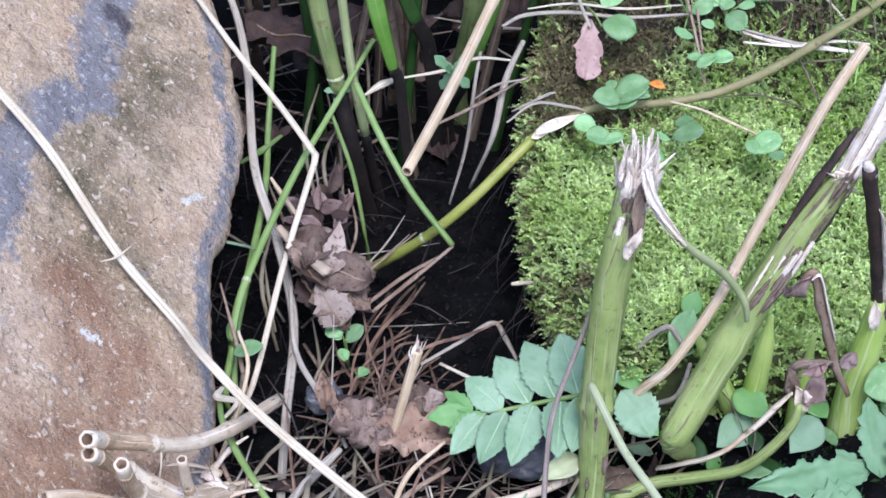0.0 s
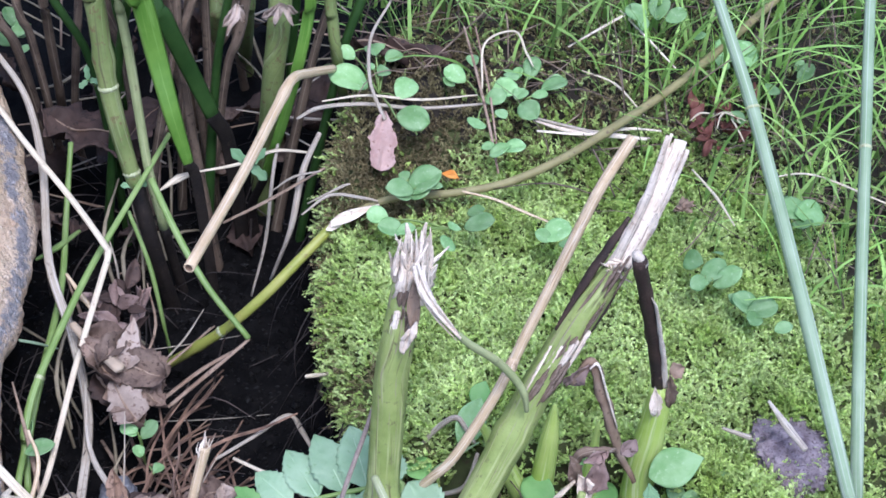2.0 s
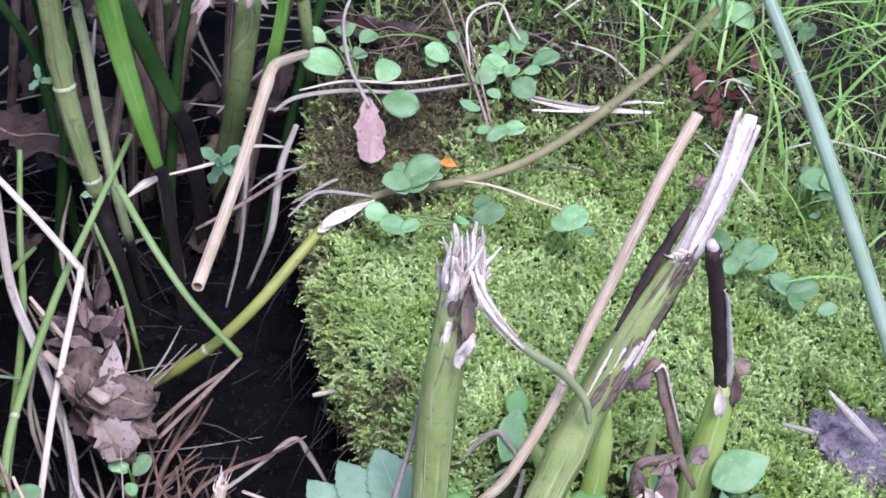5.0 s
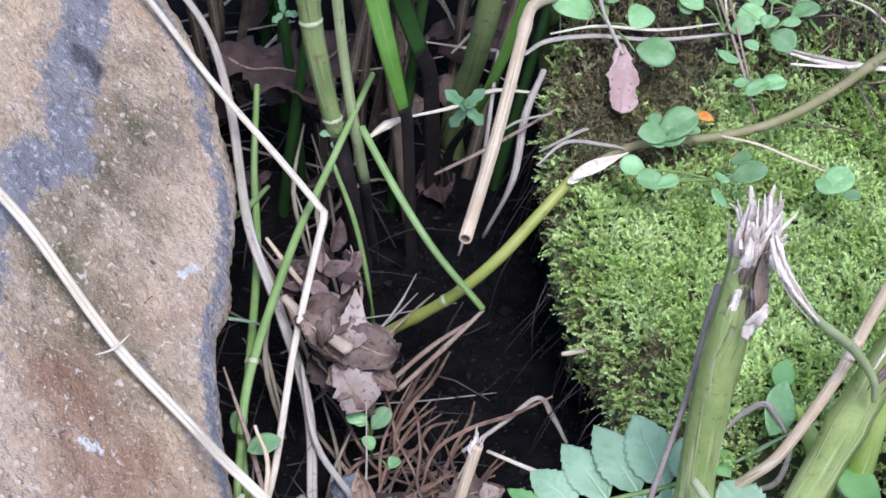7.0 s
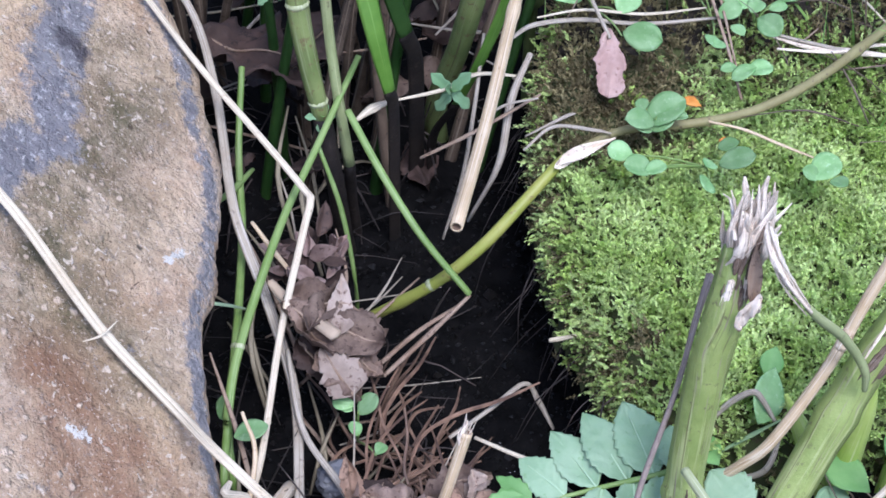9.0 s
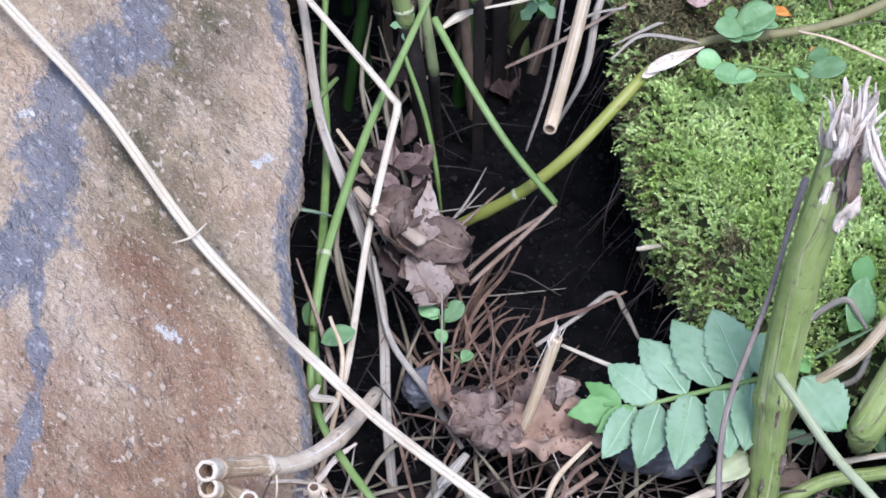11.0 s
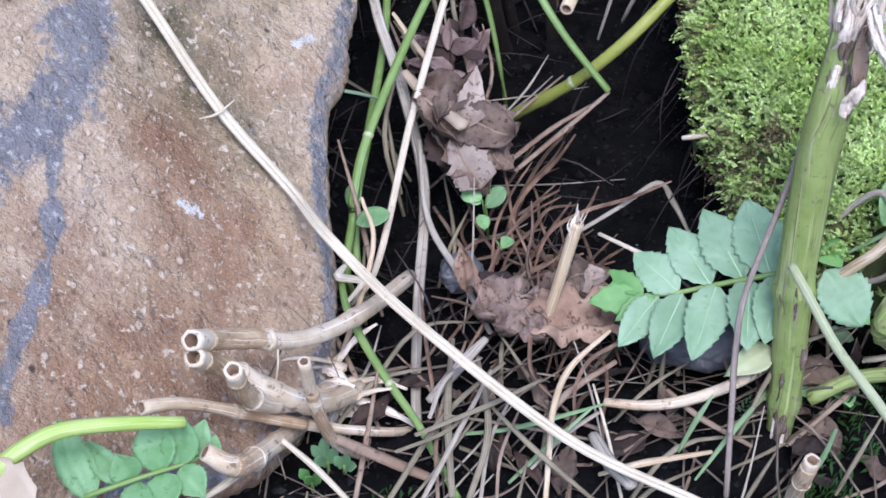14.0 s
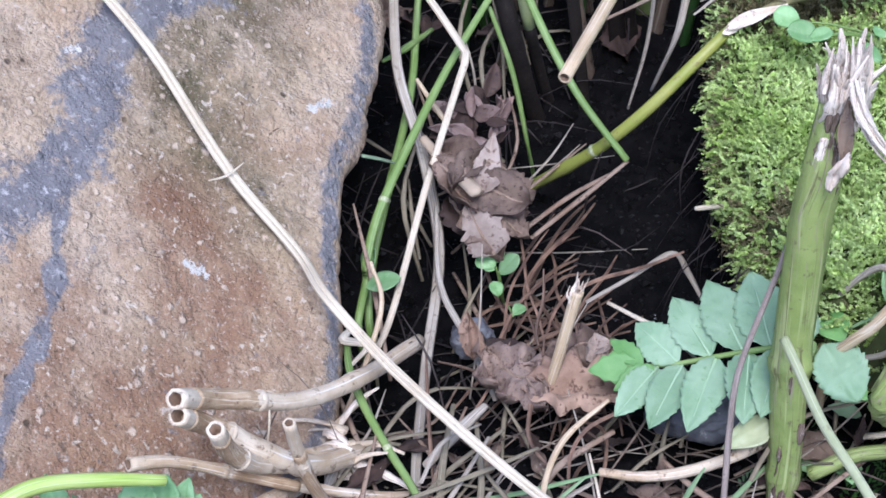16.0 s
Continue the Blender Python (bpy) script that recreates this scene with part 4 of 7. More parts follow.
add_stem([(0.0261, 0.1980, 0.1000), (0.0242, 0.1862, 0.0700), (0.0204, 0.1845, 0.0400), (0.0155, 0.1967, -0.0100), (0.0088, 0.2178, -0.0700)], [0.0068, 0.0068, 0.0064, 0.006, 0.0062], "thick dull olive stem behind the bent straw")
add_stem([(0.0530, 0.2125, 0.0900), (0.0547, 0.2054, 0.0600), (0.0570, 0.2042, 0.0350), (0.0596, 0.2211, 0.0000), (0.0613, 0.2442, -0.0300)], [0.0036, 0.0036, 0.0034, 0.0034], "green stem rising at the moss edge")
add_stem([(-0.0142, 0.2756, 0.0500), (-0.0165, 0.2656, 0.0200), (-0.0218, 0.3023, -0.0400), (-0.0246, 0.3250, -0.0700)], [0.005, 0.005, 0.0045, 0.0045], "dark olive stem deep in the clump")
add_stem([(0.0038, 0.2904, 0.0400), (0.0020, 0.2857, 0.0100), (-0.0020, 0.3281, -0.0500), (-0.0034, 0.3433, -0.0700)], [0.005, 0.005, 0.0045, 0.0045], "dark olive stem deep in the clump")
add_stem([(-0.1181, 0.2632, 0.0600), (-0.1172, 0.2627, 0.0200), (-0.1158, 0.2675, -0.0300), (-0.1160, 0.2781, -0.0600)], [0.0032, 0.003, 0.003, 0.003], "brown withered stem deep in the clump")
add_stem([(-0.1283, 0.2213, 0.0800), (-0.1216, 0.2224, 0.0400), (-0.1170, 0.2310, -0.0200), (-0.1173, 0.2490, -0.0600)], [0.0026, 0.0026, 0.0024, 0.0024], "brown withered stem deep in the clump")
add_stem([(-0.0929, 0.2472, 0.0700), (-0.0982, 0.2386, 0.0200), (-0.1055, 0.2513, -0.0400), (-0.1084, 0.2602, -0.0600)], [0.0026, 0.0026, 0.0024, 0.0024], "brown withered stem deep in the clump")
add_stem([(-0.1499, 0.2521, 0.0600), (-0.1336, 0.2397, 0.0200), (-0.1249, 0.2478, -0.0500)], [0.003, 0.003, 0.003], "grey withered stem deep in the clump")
# stems deep in the clump, their shade put into dark colours
rng = random.Random(21)
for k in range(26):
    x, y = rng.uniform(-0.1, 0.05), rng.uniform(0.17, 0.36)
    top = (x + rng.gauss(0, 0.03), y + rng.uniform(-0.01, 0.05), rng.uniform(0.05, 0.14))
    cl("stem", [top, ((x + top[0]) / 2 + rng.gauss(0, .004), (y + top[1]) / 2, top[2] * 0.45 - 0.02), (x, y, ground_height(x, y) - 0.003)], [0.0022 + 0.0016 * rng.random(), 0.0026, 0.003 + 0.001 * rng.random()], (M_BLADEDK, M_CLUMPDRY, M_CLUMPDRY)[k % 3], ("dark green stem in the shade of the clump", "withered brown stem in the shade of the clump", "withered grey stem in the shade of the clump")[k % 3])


def sprout(name, root, leaves, material, label, size, group="", stalk=0.0006):
    """A seedling: a thin stalk to each small leaf. leaves: (place, size, turn in degrees)."""
    t = thing(name, root, label, "seedling", group)
    for place, scale, turn in leaves:
        p = np.array(place)
        a = radians(turn)
        d = np.array((math.cos(a), math.sin(a) * 0.8, 0.25)) * size * scale
        stem_part("leaf_stalk", [root, (np.array(root) * 0.4 + (p - d / 2) * 0.6) + np.array((0, 0, 0.002)), p - d / 2], [stalk, stalk, stalk * 0.8], M_GREENSTEM, t, sides=5, steps=4)
        rs = random.Random(int(abs(p[0] * 7 + p[1]) * 99999))
        d = d + np.array((0, 0, rs.gauss(0, 0.25) * size * scale))
        if rs.random() < 0.55 and scale > 0.75:
            o = p + np.array((rs.gauss(0, 0.8), rs.gauss(0, 0.8), -0.25)) * size * 0.8
            leaf_part("leaf", o - d * 0.3, o + d * 0.3, size * scale * 0.45, material, t, fold=0.25, belly=0.5, point=0.7, rows=8, cols=3, facing=(rs.gauss(0, 0.3), -0.3, 1))
        leaf_part("leaf", p - d / 2, p + d / 2, size * scale * rs.uniform(0.66, 0.88), material, t, fold=rs.uniform(0.08, 0.4), droop=rs.uniform(0.0, 0.35), belly=0.58, point=0.6, rows=12, cols=4, veins=3, vein=0.035, crumple=0.04, seed=int(abs(p[0]) * 9999), facing=(rs.gauss(0, 0.25), -0.4 + rs.gauss(0, 0.2), 1))
    return t


def star_shoot(at, tips, label, size):
    """A side shoot: pointed lobed leaves that spread from one heart on a short stalk."""
    t = thing("side_shoot", at, label, "seedling", "side shoots in the clump")
    at = np.array(at)
    stem_part("stalk", [at, at + np.array((0.001, 0.006, -0.006)), at + np.array((0.002, 0.016, -0.016))], [0.0006, 0.0007, 0.0008], M_GREENSTEM, t, sides=5, steps=4)
    for k, tip in enumerate(tips):
        leaf_part("leaf", at, tip, size * 0.62, M_LEAFBLUE, t, lobes=2, lobe=0.35, fold=0.25, droop=0.2, belly=0.55, point=0.8, rows=16, cols=4, veins=3, seed=k, facing=(0.1 * (k - 2), -0.7, 0.8))
    leaf_part("leaf", at, at + np.array((0.1, -0.6, 0.5)) * size * 0.7, size * 0.4, M_LEAFNEW, t, fold=0.4, rows=8, cols=3, facing=(0.3, 0.2, 1))


sprout("seedling", (-0.0514, -0.0036, -0.0850), [((-0.0586, -0.0008, -0.0600), 1.0, 150), ((-0.0477, -0.0045, -0.0580), 1.05, 40), ((-0.0535, -0.0104, -0.0680), 0.75, 110), ((-0.0427, -0.0215, -0.0700), 0.8, 60)], M_SEED, "bright green seedling with round leaves in the litter", 0.011)
star_shoot((0.0055, 0.1503, -0.0016), [(-0.0047, 0.1528, 0.0083), (0.0148, 0.1520, 0.0088), (-0.0018, 0.1498, -0.0141), (0.0157, 0.1487, -0.0118), (0.0019, 0.1419, 0.0079)], "small seedling with lobed leaves among the clump stems", 0.0120)
star_shoot((-0.0839, 0.1719, 0.0443), [(-0.0849, 0.1761, 0.0516), (-0.0766, 0.1691, 0.0453), (-0.0898, 0.1717, 0.0390)], "tiny side shoot on a clump stem", 0.0070)
star_shoot((-0.0598, 0.1416, -0.0080), [(-0.0682, 0.1414, -0.0080), (-0.0517, 0.1430, -0.0080), (-0.0613, 0.1377, -0.0154), (-0.0569, 0.1442, -0.0014)], "tiny side shoot at the joint of a clump stem", 0.0070)

# ---- yellow-green stem from the hollow onto the moss ----
y_stem = thing("yellow_stem", (-0.0337, 0.0759, -0.0800), "yellow-green bent stem with a torn white sheath resting on moss", "stem")
stem_part("lower_stem", [(-0.0448, 0.0776, -0.0900), (-0.0287, 0.0710, -0.0720), (-0.0077, 0.0655, -0.0500), (0.0138, 0.0693, -0.0300), (0.0338, 0.0822, -0.0150), (0.0485, 0.0939, -0.0060), (0.0551, 0.0993, -0.0030)], [0.0027, 0.0029, 0.0030, 0.0030, 0.0028, 0.0026], M_YELLOWSTEM, y_stem, nodes=(0.22,), sides=10)
leaf_part("torn_sheath", (0.0500, 0.0920, 0.0000), (0.0783, 0.0967, 0.0120), 0.006, M_FIBRE, y_stem, "torn white papery sheath", crumple=0.06, seed=3, fold=0.8, belly=0.35, rows=12, facing=(0, -0.5, 1))
leaf_part("torn_sheath", (0.0490, 0.0904, -0.0010), (0.0649, 0.0993, 0.0060), 0.005, M_FIBRE, y_stem, "torn white papery sheath", crumple=0.08, seed=5, fold=-0.4, belly=0.35, rows=10, facing=(0, -0.5, 1))
stem_part("joint", [(-0.0118, 0.0662, -0.0540), (-0.0108, 0.0660, -0.0530), (-0.0098, 0.0658, -0.0520)], [0.0030, 0.0034, 0.0030], M_PALEGREEN, y_stem, "pale joint ring", sides=10, steps=3, round_end=False)
stem_part("upper_stem", [(0.0573, 0.1002, -0.0010), (0.0860, 0.1089, 0.0060), (0.1206, 0.1078, 0.0100), (0.1526, 0.1135, 0.0130), (0.1857, 0.1295, 0.0180), (0.2210, 0.1562, 0.0220), (0.2580, 0.1878, 0.0260), (0.2981, 0.2298, 0.0300), (0.3504, 0.2898, 0.0340)], [0.002, 0.0023, 0.0024, 0.0025, 0.0025, 0.0024], M_BROWNSTEM, y_stem, "olive-brown upper stem", sides=10, nodes=(0.45, 0.7))

# ---- the cut green stalks ----
def frayed(parent, at, ahead, count, length, spread, seed):
    rng = random.Random(seed)
    ahead = Vector(ahead).normalized()
    a = ahead.orthogonal().normalized()
    b = ahead.cross(a)
    for k in range(count):
        t = rng.random() * 6.283
        r = spread * 0.55 * math.sqrt(rng.random())
        root = Vector(at) + (a * math.cos(t) + b * math.sin(t)) * r - ahead * 0.006
        tip = root + ahead * length * rng.uniform(0.55, 1.0) + (a * rng.gauss(0, 1) + b * rng.gauss(0, 1)) * spread * 0.42
        midp = (root + tip) / 2 + (a * rng.gauss(0, 1) + b * rng.gauss(0, 1)) * spread * 0.22
        w = rng.uniform(0.0022, 0.0040) * spread / 0.0125 if k < count // 3 else rng.uniform(0.0007, 0.0022) * min(1, spread / 0.008)
        stem_part("fibre", [root, midp, tip], [w, w * 0.95, w * 0.16], M_FIBRE, parent, sides=6, steps=5, flat=0.25, wobble=0.25, rng=rng, facing=(rng.gauss(0, 0.5), -1, rng.gauss(0, 0.5)))


stalk = thing("cut_stalk", (0.0706, -0.1343, -0.0750), "thick ridged green cut stalk with a frayed white top", "stalk", "cut green stalks")
stem_part("stalk_stem", [(0.0706, -0.1322, -0.0800), (0.0730, -0.1223, -0.0500), (0.0735, -0.1118, -0.0150), (0.0743, -0.1045, 0.0080), (0.0772, -0.0965, 0.0550), (0.0806, -0.0922, 0.0850), (0.0848, -0.0835, 0.1140)], [0.0046, 0.0064, 0.0072, 0.0076, 0.0079, 0.0077, 0.0062], M_STALK, stalk, sides=18, ridges=0.06, nodes=(0.13, 0.40), steps=8)
frayed(stalk, (0.0862, -0.0822, 0.1100), (0.10, 0.1, 1), 48, 0.039, 0.0118, 3)
stem_part("torn_strip", [(0.0900, -0.0982, 0.1350), (0.0923, -0.1055, 0.1280), (0.0981, -0.1078, 0.1180), (0.1085, -0.1101, 0.1050)], [0.0026, 0.0022, 0.0017, 0.0014], M_FIBRE, stalk, "white torn strip hanging from the frayed top", flat=0.4, wobble=0.15, ridges=0.1)
for k, (dx, dz, w) in enumerate(((-0.0022, 0.0012, 0.0011), (0.0020, -0.0010, 0.0012), (0.0004, 0.0026, 0.0008), (-0.0010, -0.0024, 0.0009))):
    stem_part("torn_strip", [(0.0890 + dx * 0.6, -0.0985, 0.1370 + dz), (0.0925 + dx, -0.1050, 0.1280 + dz), (0.0985 + dx, -0.1075, 0.1175 + dz * 1.2), (0.1075 + dx * 0.5, -0.1098, 0.1060 + dz * 0.5 - 0.002 * (k % 2))], [w, w * 1.3, w, w * 0.4], M_FIBRE, stalk, "white torn strip hanging from the frayed top", flat=0.5, wobble=0.2, sides=6)
stem_part("torn_strip", [(0.1072, -0.1089, 0.1060), (0.1139, -0.1080, 0.0980), (0.1264, -0.1032, 0.0830), (0.1354, -0.1021, 0.0700), (0.1398, -0.1045, 0.0620), (0.1413, -0.1050, 0.0520)], [0.0016, 0.0020, 0.0021, 0.0020, 0.0018, 0.0012], M_GREYGREEN, stalk, "dull green bent end of the torn strip")
leaf_part("torn_flap", (0.0823, -0.1044, 0.0920), (0.0891, -0.1060, 0.1100), 0.0046, M_FIBRE, stalk, "pale torn flap of skin", crumple=0.2, ragged=0.5, seed=4, rows=14, facing=(0.1, -1, 0.3))
leaf_part("split_skin", (0.0875, -0.1015, 0.1000), (0.0878, -0.0930, 0.1250), 0.006, M_CURL, stalk, "brown split in the skin", crumple=0.05, seed=9, rows=8, facing=(0.1, -1, 0.3))

stalk = thing("cut_stalk", (0.1086, -0.0981, -0.0500), "thick leaning green cut stalk with torn white wood", "stalk", "cut green stalks")
stem_part("stalk_stem", [(0.1250, -0.0900, -0.0600), (0.1170, -0.1080, -0.0330), (0.1115, -0.1185, -0.0140), (0.1190, -0.1125, 0.0000), (0.1417, -0.0932, 0.0400), (0.1557, -0.0861, 0.0680), (0.1695, -0.0794, 0.0920), (0.1834, -0.0728, 0.1120)], [0.0050, 0.0060, 0.0072, 0.0078, 0.0080, 0.0076, 0.007, 0.0056], M_STALK, stalk, sides=18, ridges=0.065, nodes=(0.52,), steps=8)
rng = random.Random(31)
wood = [np.array(p) for p in ((0.1809, -0.0741, 0.1080), (0.1892, -0.0702, 0.1250), (0.1985, -0.0646, 0.1470), (0.2075, -0.0558, 0.1740))]
for k in range(10):
    off = np.array((rng.gauss(0, 0.0026), rng.gauss(0, 0.0010), rng.gauss(0, 0.0010))) * (0.6 if k < 3 else 1)
    end = rng.uniform(0.93, 1.0) if k < 3 else rng.uniform(0.7, 0.99)
    w = rng.uniform(0.0042, 0.0052) if k < 3 else rng.uniform(0.0012, 0.0022)
    pts = [wood[0] + off * 0.7, wood[1] + off, wood[2] + off * 1.2, wood[2] + (wood[3] - wood[2]) * end + off * 1.5]
    stem_part("wood_splinter", pts, [w, w * 1.1, w, w * 0.6], M_FIBRE, stalk, "torn weathered white wood", ridges=0.1, sides=10, flat=0.45, wobble=0.1, rng=rng, round_end=False, facing=(0.2, -0.8, 0.5))
stem_part("bark_strip", [(0.1891, -0.0579, 0.1300), (0.1808, -0.0663, 0.1220), (0.1693, -0.0734, 0.1060), (0.1552, -0.0827, 0.0830)], [0.001, 0.0024, 0.0026, 0.0008], M_BARK, stalk, "black peeling bark strip", flat=0.5, wobble=0.15)
stem_part("bark_strip", [(0.2022, -0.0628, 0.1520), (0.1917, -0.0681, 0.1300), (0.1746, -0.0750, 0.1020), (0.1557, -0.0828, 0.0740)], [0.0008, 0.0018, 0.0018, 0.0006], M_CURL, stalk, "brown peeling bark strip", flat=0.5, wobble=0.15)
stem_part("bark_strip", [(0.1898, -0.0700, 0.1180), (0.1812, -0.0769, 0.1000), (0.1722, -0.0836, 0.0850), (0.1598, -0.0878, 0.0640)], [0.001, 0.0022, 0.0018, 0.0006], M_BARK, stalk, "black peeling bark strip", flat=0.5, wobble=0.2)
stem_part("bark_strip", [(0.1337, -0.0946, 0.0360), (0.1255, -0.1031, 0.0200), (0.1174, -0.1099, 0.0020)], [0.001, 0.0026, 0.0016], M_CURL, stalk, "brown peeling bark strip", flat=0.4, wobble=0.2)
frayed(stalk, (0.1842, -0.0768, 0.1120), (0.2, 0.1, -0.3), 9, 0.016, 0.009, 8)

shoot = thing("budding_shoot", (0.2008, -0.0897, -0.0300), "bright green shoot with a black broken stem on top", "shoot", "fresh green shoots")
stem_part("shoot_base", [(0.2005, -0.0830, -0.0650), (0.2030, -0.0810, -0.0290), (0.2065, -0.0800, 0.0050), (0.2100, -0.0785, 0.0400)], [0.0078, 0.0082, 0.0074, 0.0056], M_SHOOT, shoot, sides=12)
stem_part("broken_stem", [(0.2083, -0.0786, 0.0400), (0.2032, -0.0804, 0.0700), (0.1967, -0.0853, 0.1000), (0.1895, -0.0893, 0.1320)], [0.0034, 0.0036, 0.0034, 0.0036], M_BARK, shoot, "black broken stem", sides=8, wobble=0.1)
stem_part("pale_edge", [(0.2105, -0.0800, 0.0400), (0.2085, -0.0825, 0.0600), (0.2050, -0.0850, 0.0780), (0.2005, -0.0880, 0.1000), (0.1975, -0.0895, 0.1080)], [0.0020, 0.0019, 0.0017, 0.0012, 0.0005], M_FIBRE, shoot, "pale torn edge", sides=6, flat=0.6, wobble=0.12)
leaf_part("torn_sheath", (0.2075, -0.0850, 0.0260), (0.2050, -0.0855, 0.0460), 0.007, M_FIBRE, shoot, "pale torn sheath at the top of the shoot", crumple=0.12, fold=0.5, ragged=0.3, seed=41, rows=12, facing=(0.2, -0.9, 0.4))
leaf_part("torn_sheath", (0.2135, -0.0830, 0.0300), (0.2125, -0.0830, 0.0520), 0.006, M_SPLIT, shoot, "brown torn sheath at the top of the shoot", crumple=0.12, fold=0.5, ragged=0.3, seed=42, rows=12, facing=(0.4, -0.9, 0.3))
leaf_part("torn_sheath", (0.2120, -0.0810, 0.0520), (0.2195, -0.0800, 0.0540), 0.009, M_CURL, shoot, "brown dry flap standing off the shoot", crumple=0.15, fold=0.3, ragged=0.25, seed=43, rows=10, facing=(0.2, -0.9, 0.4))
stem_part("pale_tip", [(0.1917, -0.0886, 0.1280), (0.1878, -0.0900, 0.1360)], [0.003, 0.0022], M_FIBRE, shoot, "pale broken tip", sides=8, steps=3)
for pts, rad in (
    ([(0.1530, -0.0800, -0.0650), (0.1550, -0.0800, -0.0210), (0.1570, -0.0795, 0.0080), (0.1583, -0.0790, 0.0300)], [0.0060, 0.0060, 0.0048, 0.0010]),
    ([(0.1550, -0.0800, -0.0650), (0.1470, -0.0800, -0.0390), (0.1330, -0.0780, -0.0060), (0.1215, -0.0760, 0.0180)], [0.0054, 0.0054, 0.0048, 0.0010]),
    ([(0.1770, -0.0800, -0.0650), (0.1782, -0.0800, -0.0280), (0.1805, -0.0795, 0.0180)], [0.0050, 0.0050, 0.0009]),
):
    stem("green_shoot", pts[::-1], rad[::-1], M_SHOOT, "fresh bright yellow-green shoot between the stalks", "shoot", "fresh green shoots", sides=12)
sheath = thing("curled_sheath", (0.1956, -0.1092, 0.0000), "curled brown withered leaf sheath hanging on a thin twig", "dry sheath")
stem_part("blade", [(0.1640, -0.0920, 0.0560), (0.1690, -0.0920, 0.0670), (0.1730, -0.0920, 0.0690), (0.1790, -0.0920, 0.0480), (0.1850, -0.0920, 0.0270), (0.1890, -0.0920, 0.0110), (0.1990, -0.0920, -0.0130)], [0.0016, 0.0030, 0.0026, 0.0032, 0.0028, 0.0022, 0.0012], M_CURL, sheath, "brown twisted blade", flat=0.4, wobble=0.25, sides=8, facing=(0.2, -0.9, 0.4))
stem_part("pale_edge", [(0.1712, -0.0938, 0.0680), (0.1752, -0.0938, 0.0700), (0.1812, -0.0938, 0.0490), (0.1872, -0.0938, 0.0280)], [0.0006, 0.0011, 0.0012, 0.0007], M_FIBRE, sheath, "pale torn edge", flat=0.5, wobble=0.2, sides=6)
stem_part("blade", [(0.1870, -0.0980, 0.0170), (0.1760, -0.0980, 0.0160), (0.1690, -0.0980, 0.0130), (0.1670, -0.0980, -0.0040)], [0.0012, 0.0026, 0.0030, 0.0016], M_SPLIT, sheath, "brown curled blade", flat=0.45, wobble=0.25, sides=8, facing=(0.2, -0.9, 0.4))
for p, q, w, m, k in (
    ((0.1710, -0.1210, 0.0120), (0.1775, -0.1116, 0.0300), 0.012, M_PINKDRY, 1), ((0.1664, -0.1148, 0.0120), (0.1628, -0.1116, 0.0280), 0.008, M_SPLIT, 2), ((0.1807, -0.1116, 0.0300), (0.1688, -0.1144, 0.0260), 0.006, M_PINKDRY, 3),
    ((0.1863, -0.1135, 0.0300), (0.1944, -0.1081, 0.0340), 0.008, M_PINKDRY, 4), ((0.1605, -0.0908, 0.0550), (0.1708, -0.0930, 0.0700), 0.007, M_PINKDRY, 5), ((0.1713, -0.1220, 0.0080), (0.1666, -0.1168, 0.0200), 0.009, M_FIBRE, 6)):
    leaf_part("dry_leaf_scrap", p, q, w, m, sheath, "crumpled pale dry leaf scrap", crumple=0.2, fold=0.6, ragged=0.3, rows=14, cols=4, seed=k, facing=(0.3, -0.8, 0.5))
stem("split_stub", [(0.1647, -0.1186, 0.0180), (0.1568, -0.1202, 0.0080), (0.1465, -0.1231, -0.0040), (0.1307, -0.1247, -0.0200), (0.1060, -0.1109, -0.0450)], [0.0009, 0.0018, 0.0016, 0.0015, 0.0016], M_REED, "pale split thin stem lying between the stalks", "stem", ridges=0.1, flat=0.6, wobble=0.15)
stem("bent_stalk", [(0.0957, -0.0627, -0.0120), (0.1040, -0.0626, 0.0000), (0.1116, -0.0650, 0.0080), (0.1160, -0.0691, 0.0050), (0.1206, -0.0732, -0.0020)], [0.0012, 0.0015, 0.0015, 0.0013, 0.001], M_GREYSTRAW, "pale bent dry stalk between the green stalks", "dry stem", sides=7)
stem("bent_stalk", [(0.1217, -0.0802, -0.0020), (0.1180, -0.0867, -0.0120), (0.1133, -0.0876, -0.0200), (0.1017, -0.0822, -0.0300)], [0.001, 0.0014, 0.0014, 0.0012], M_GREYSTRAW, "grey bent dry stalk between the green stalks", "dry stem", sides=7)

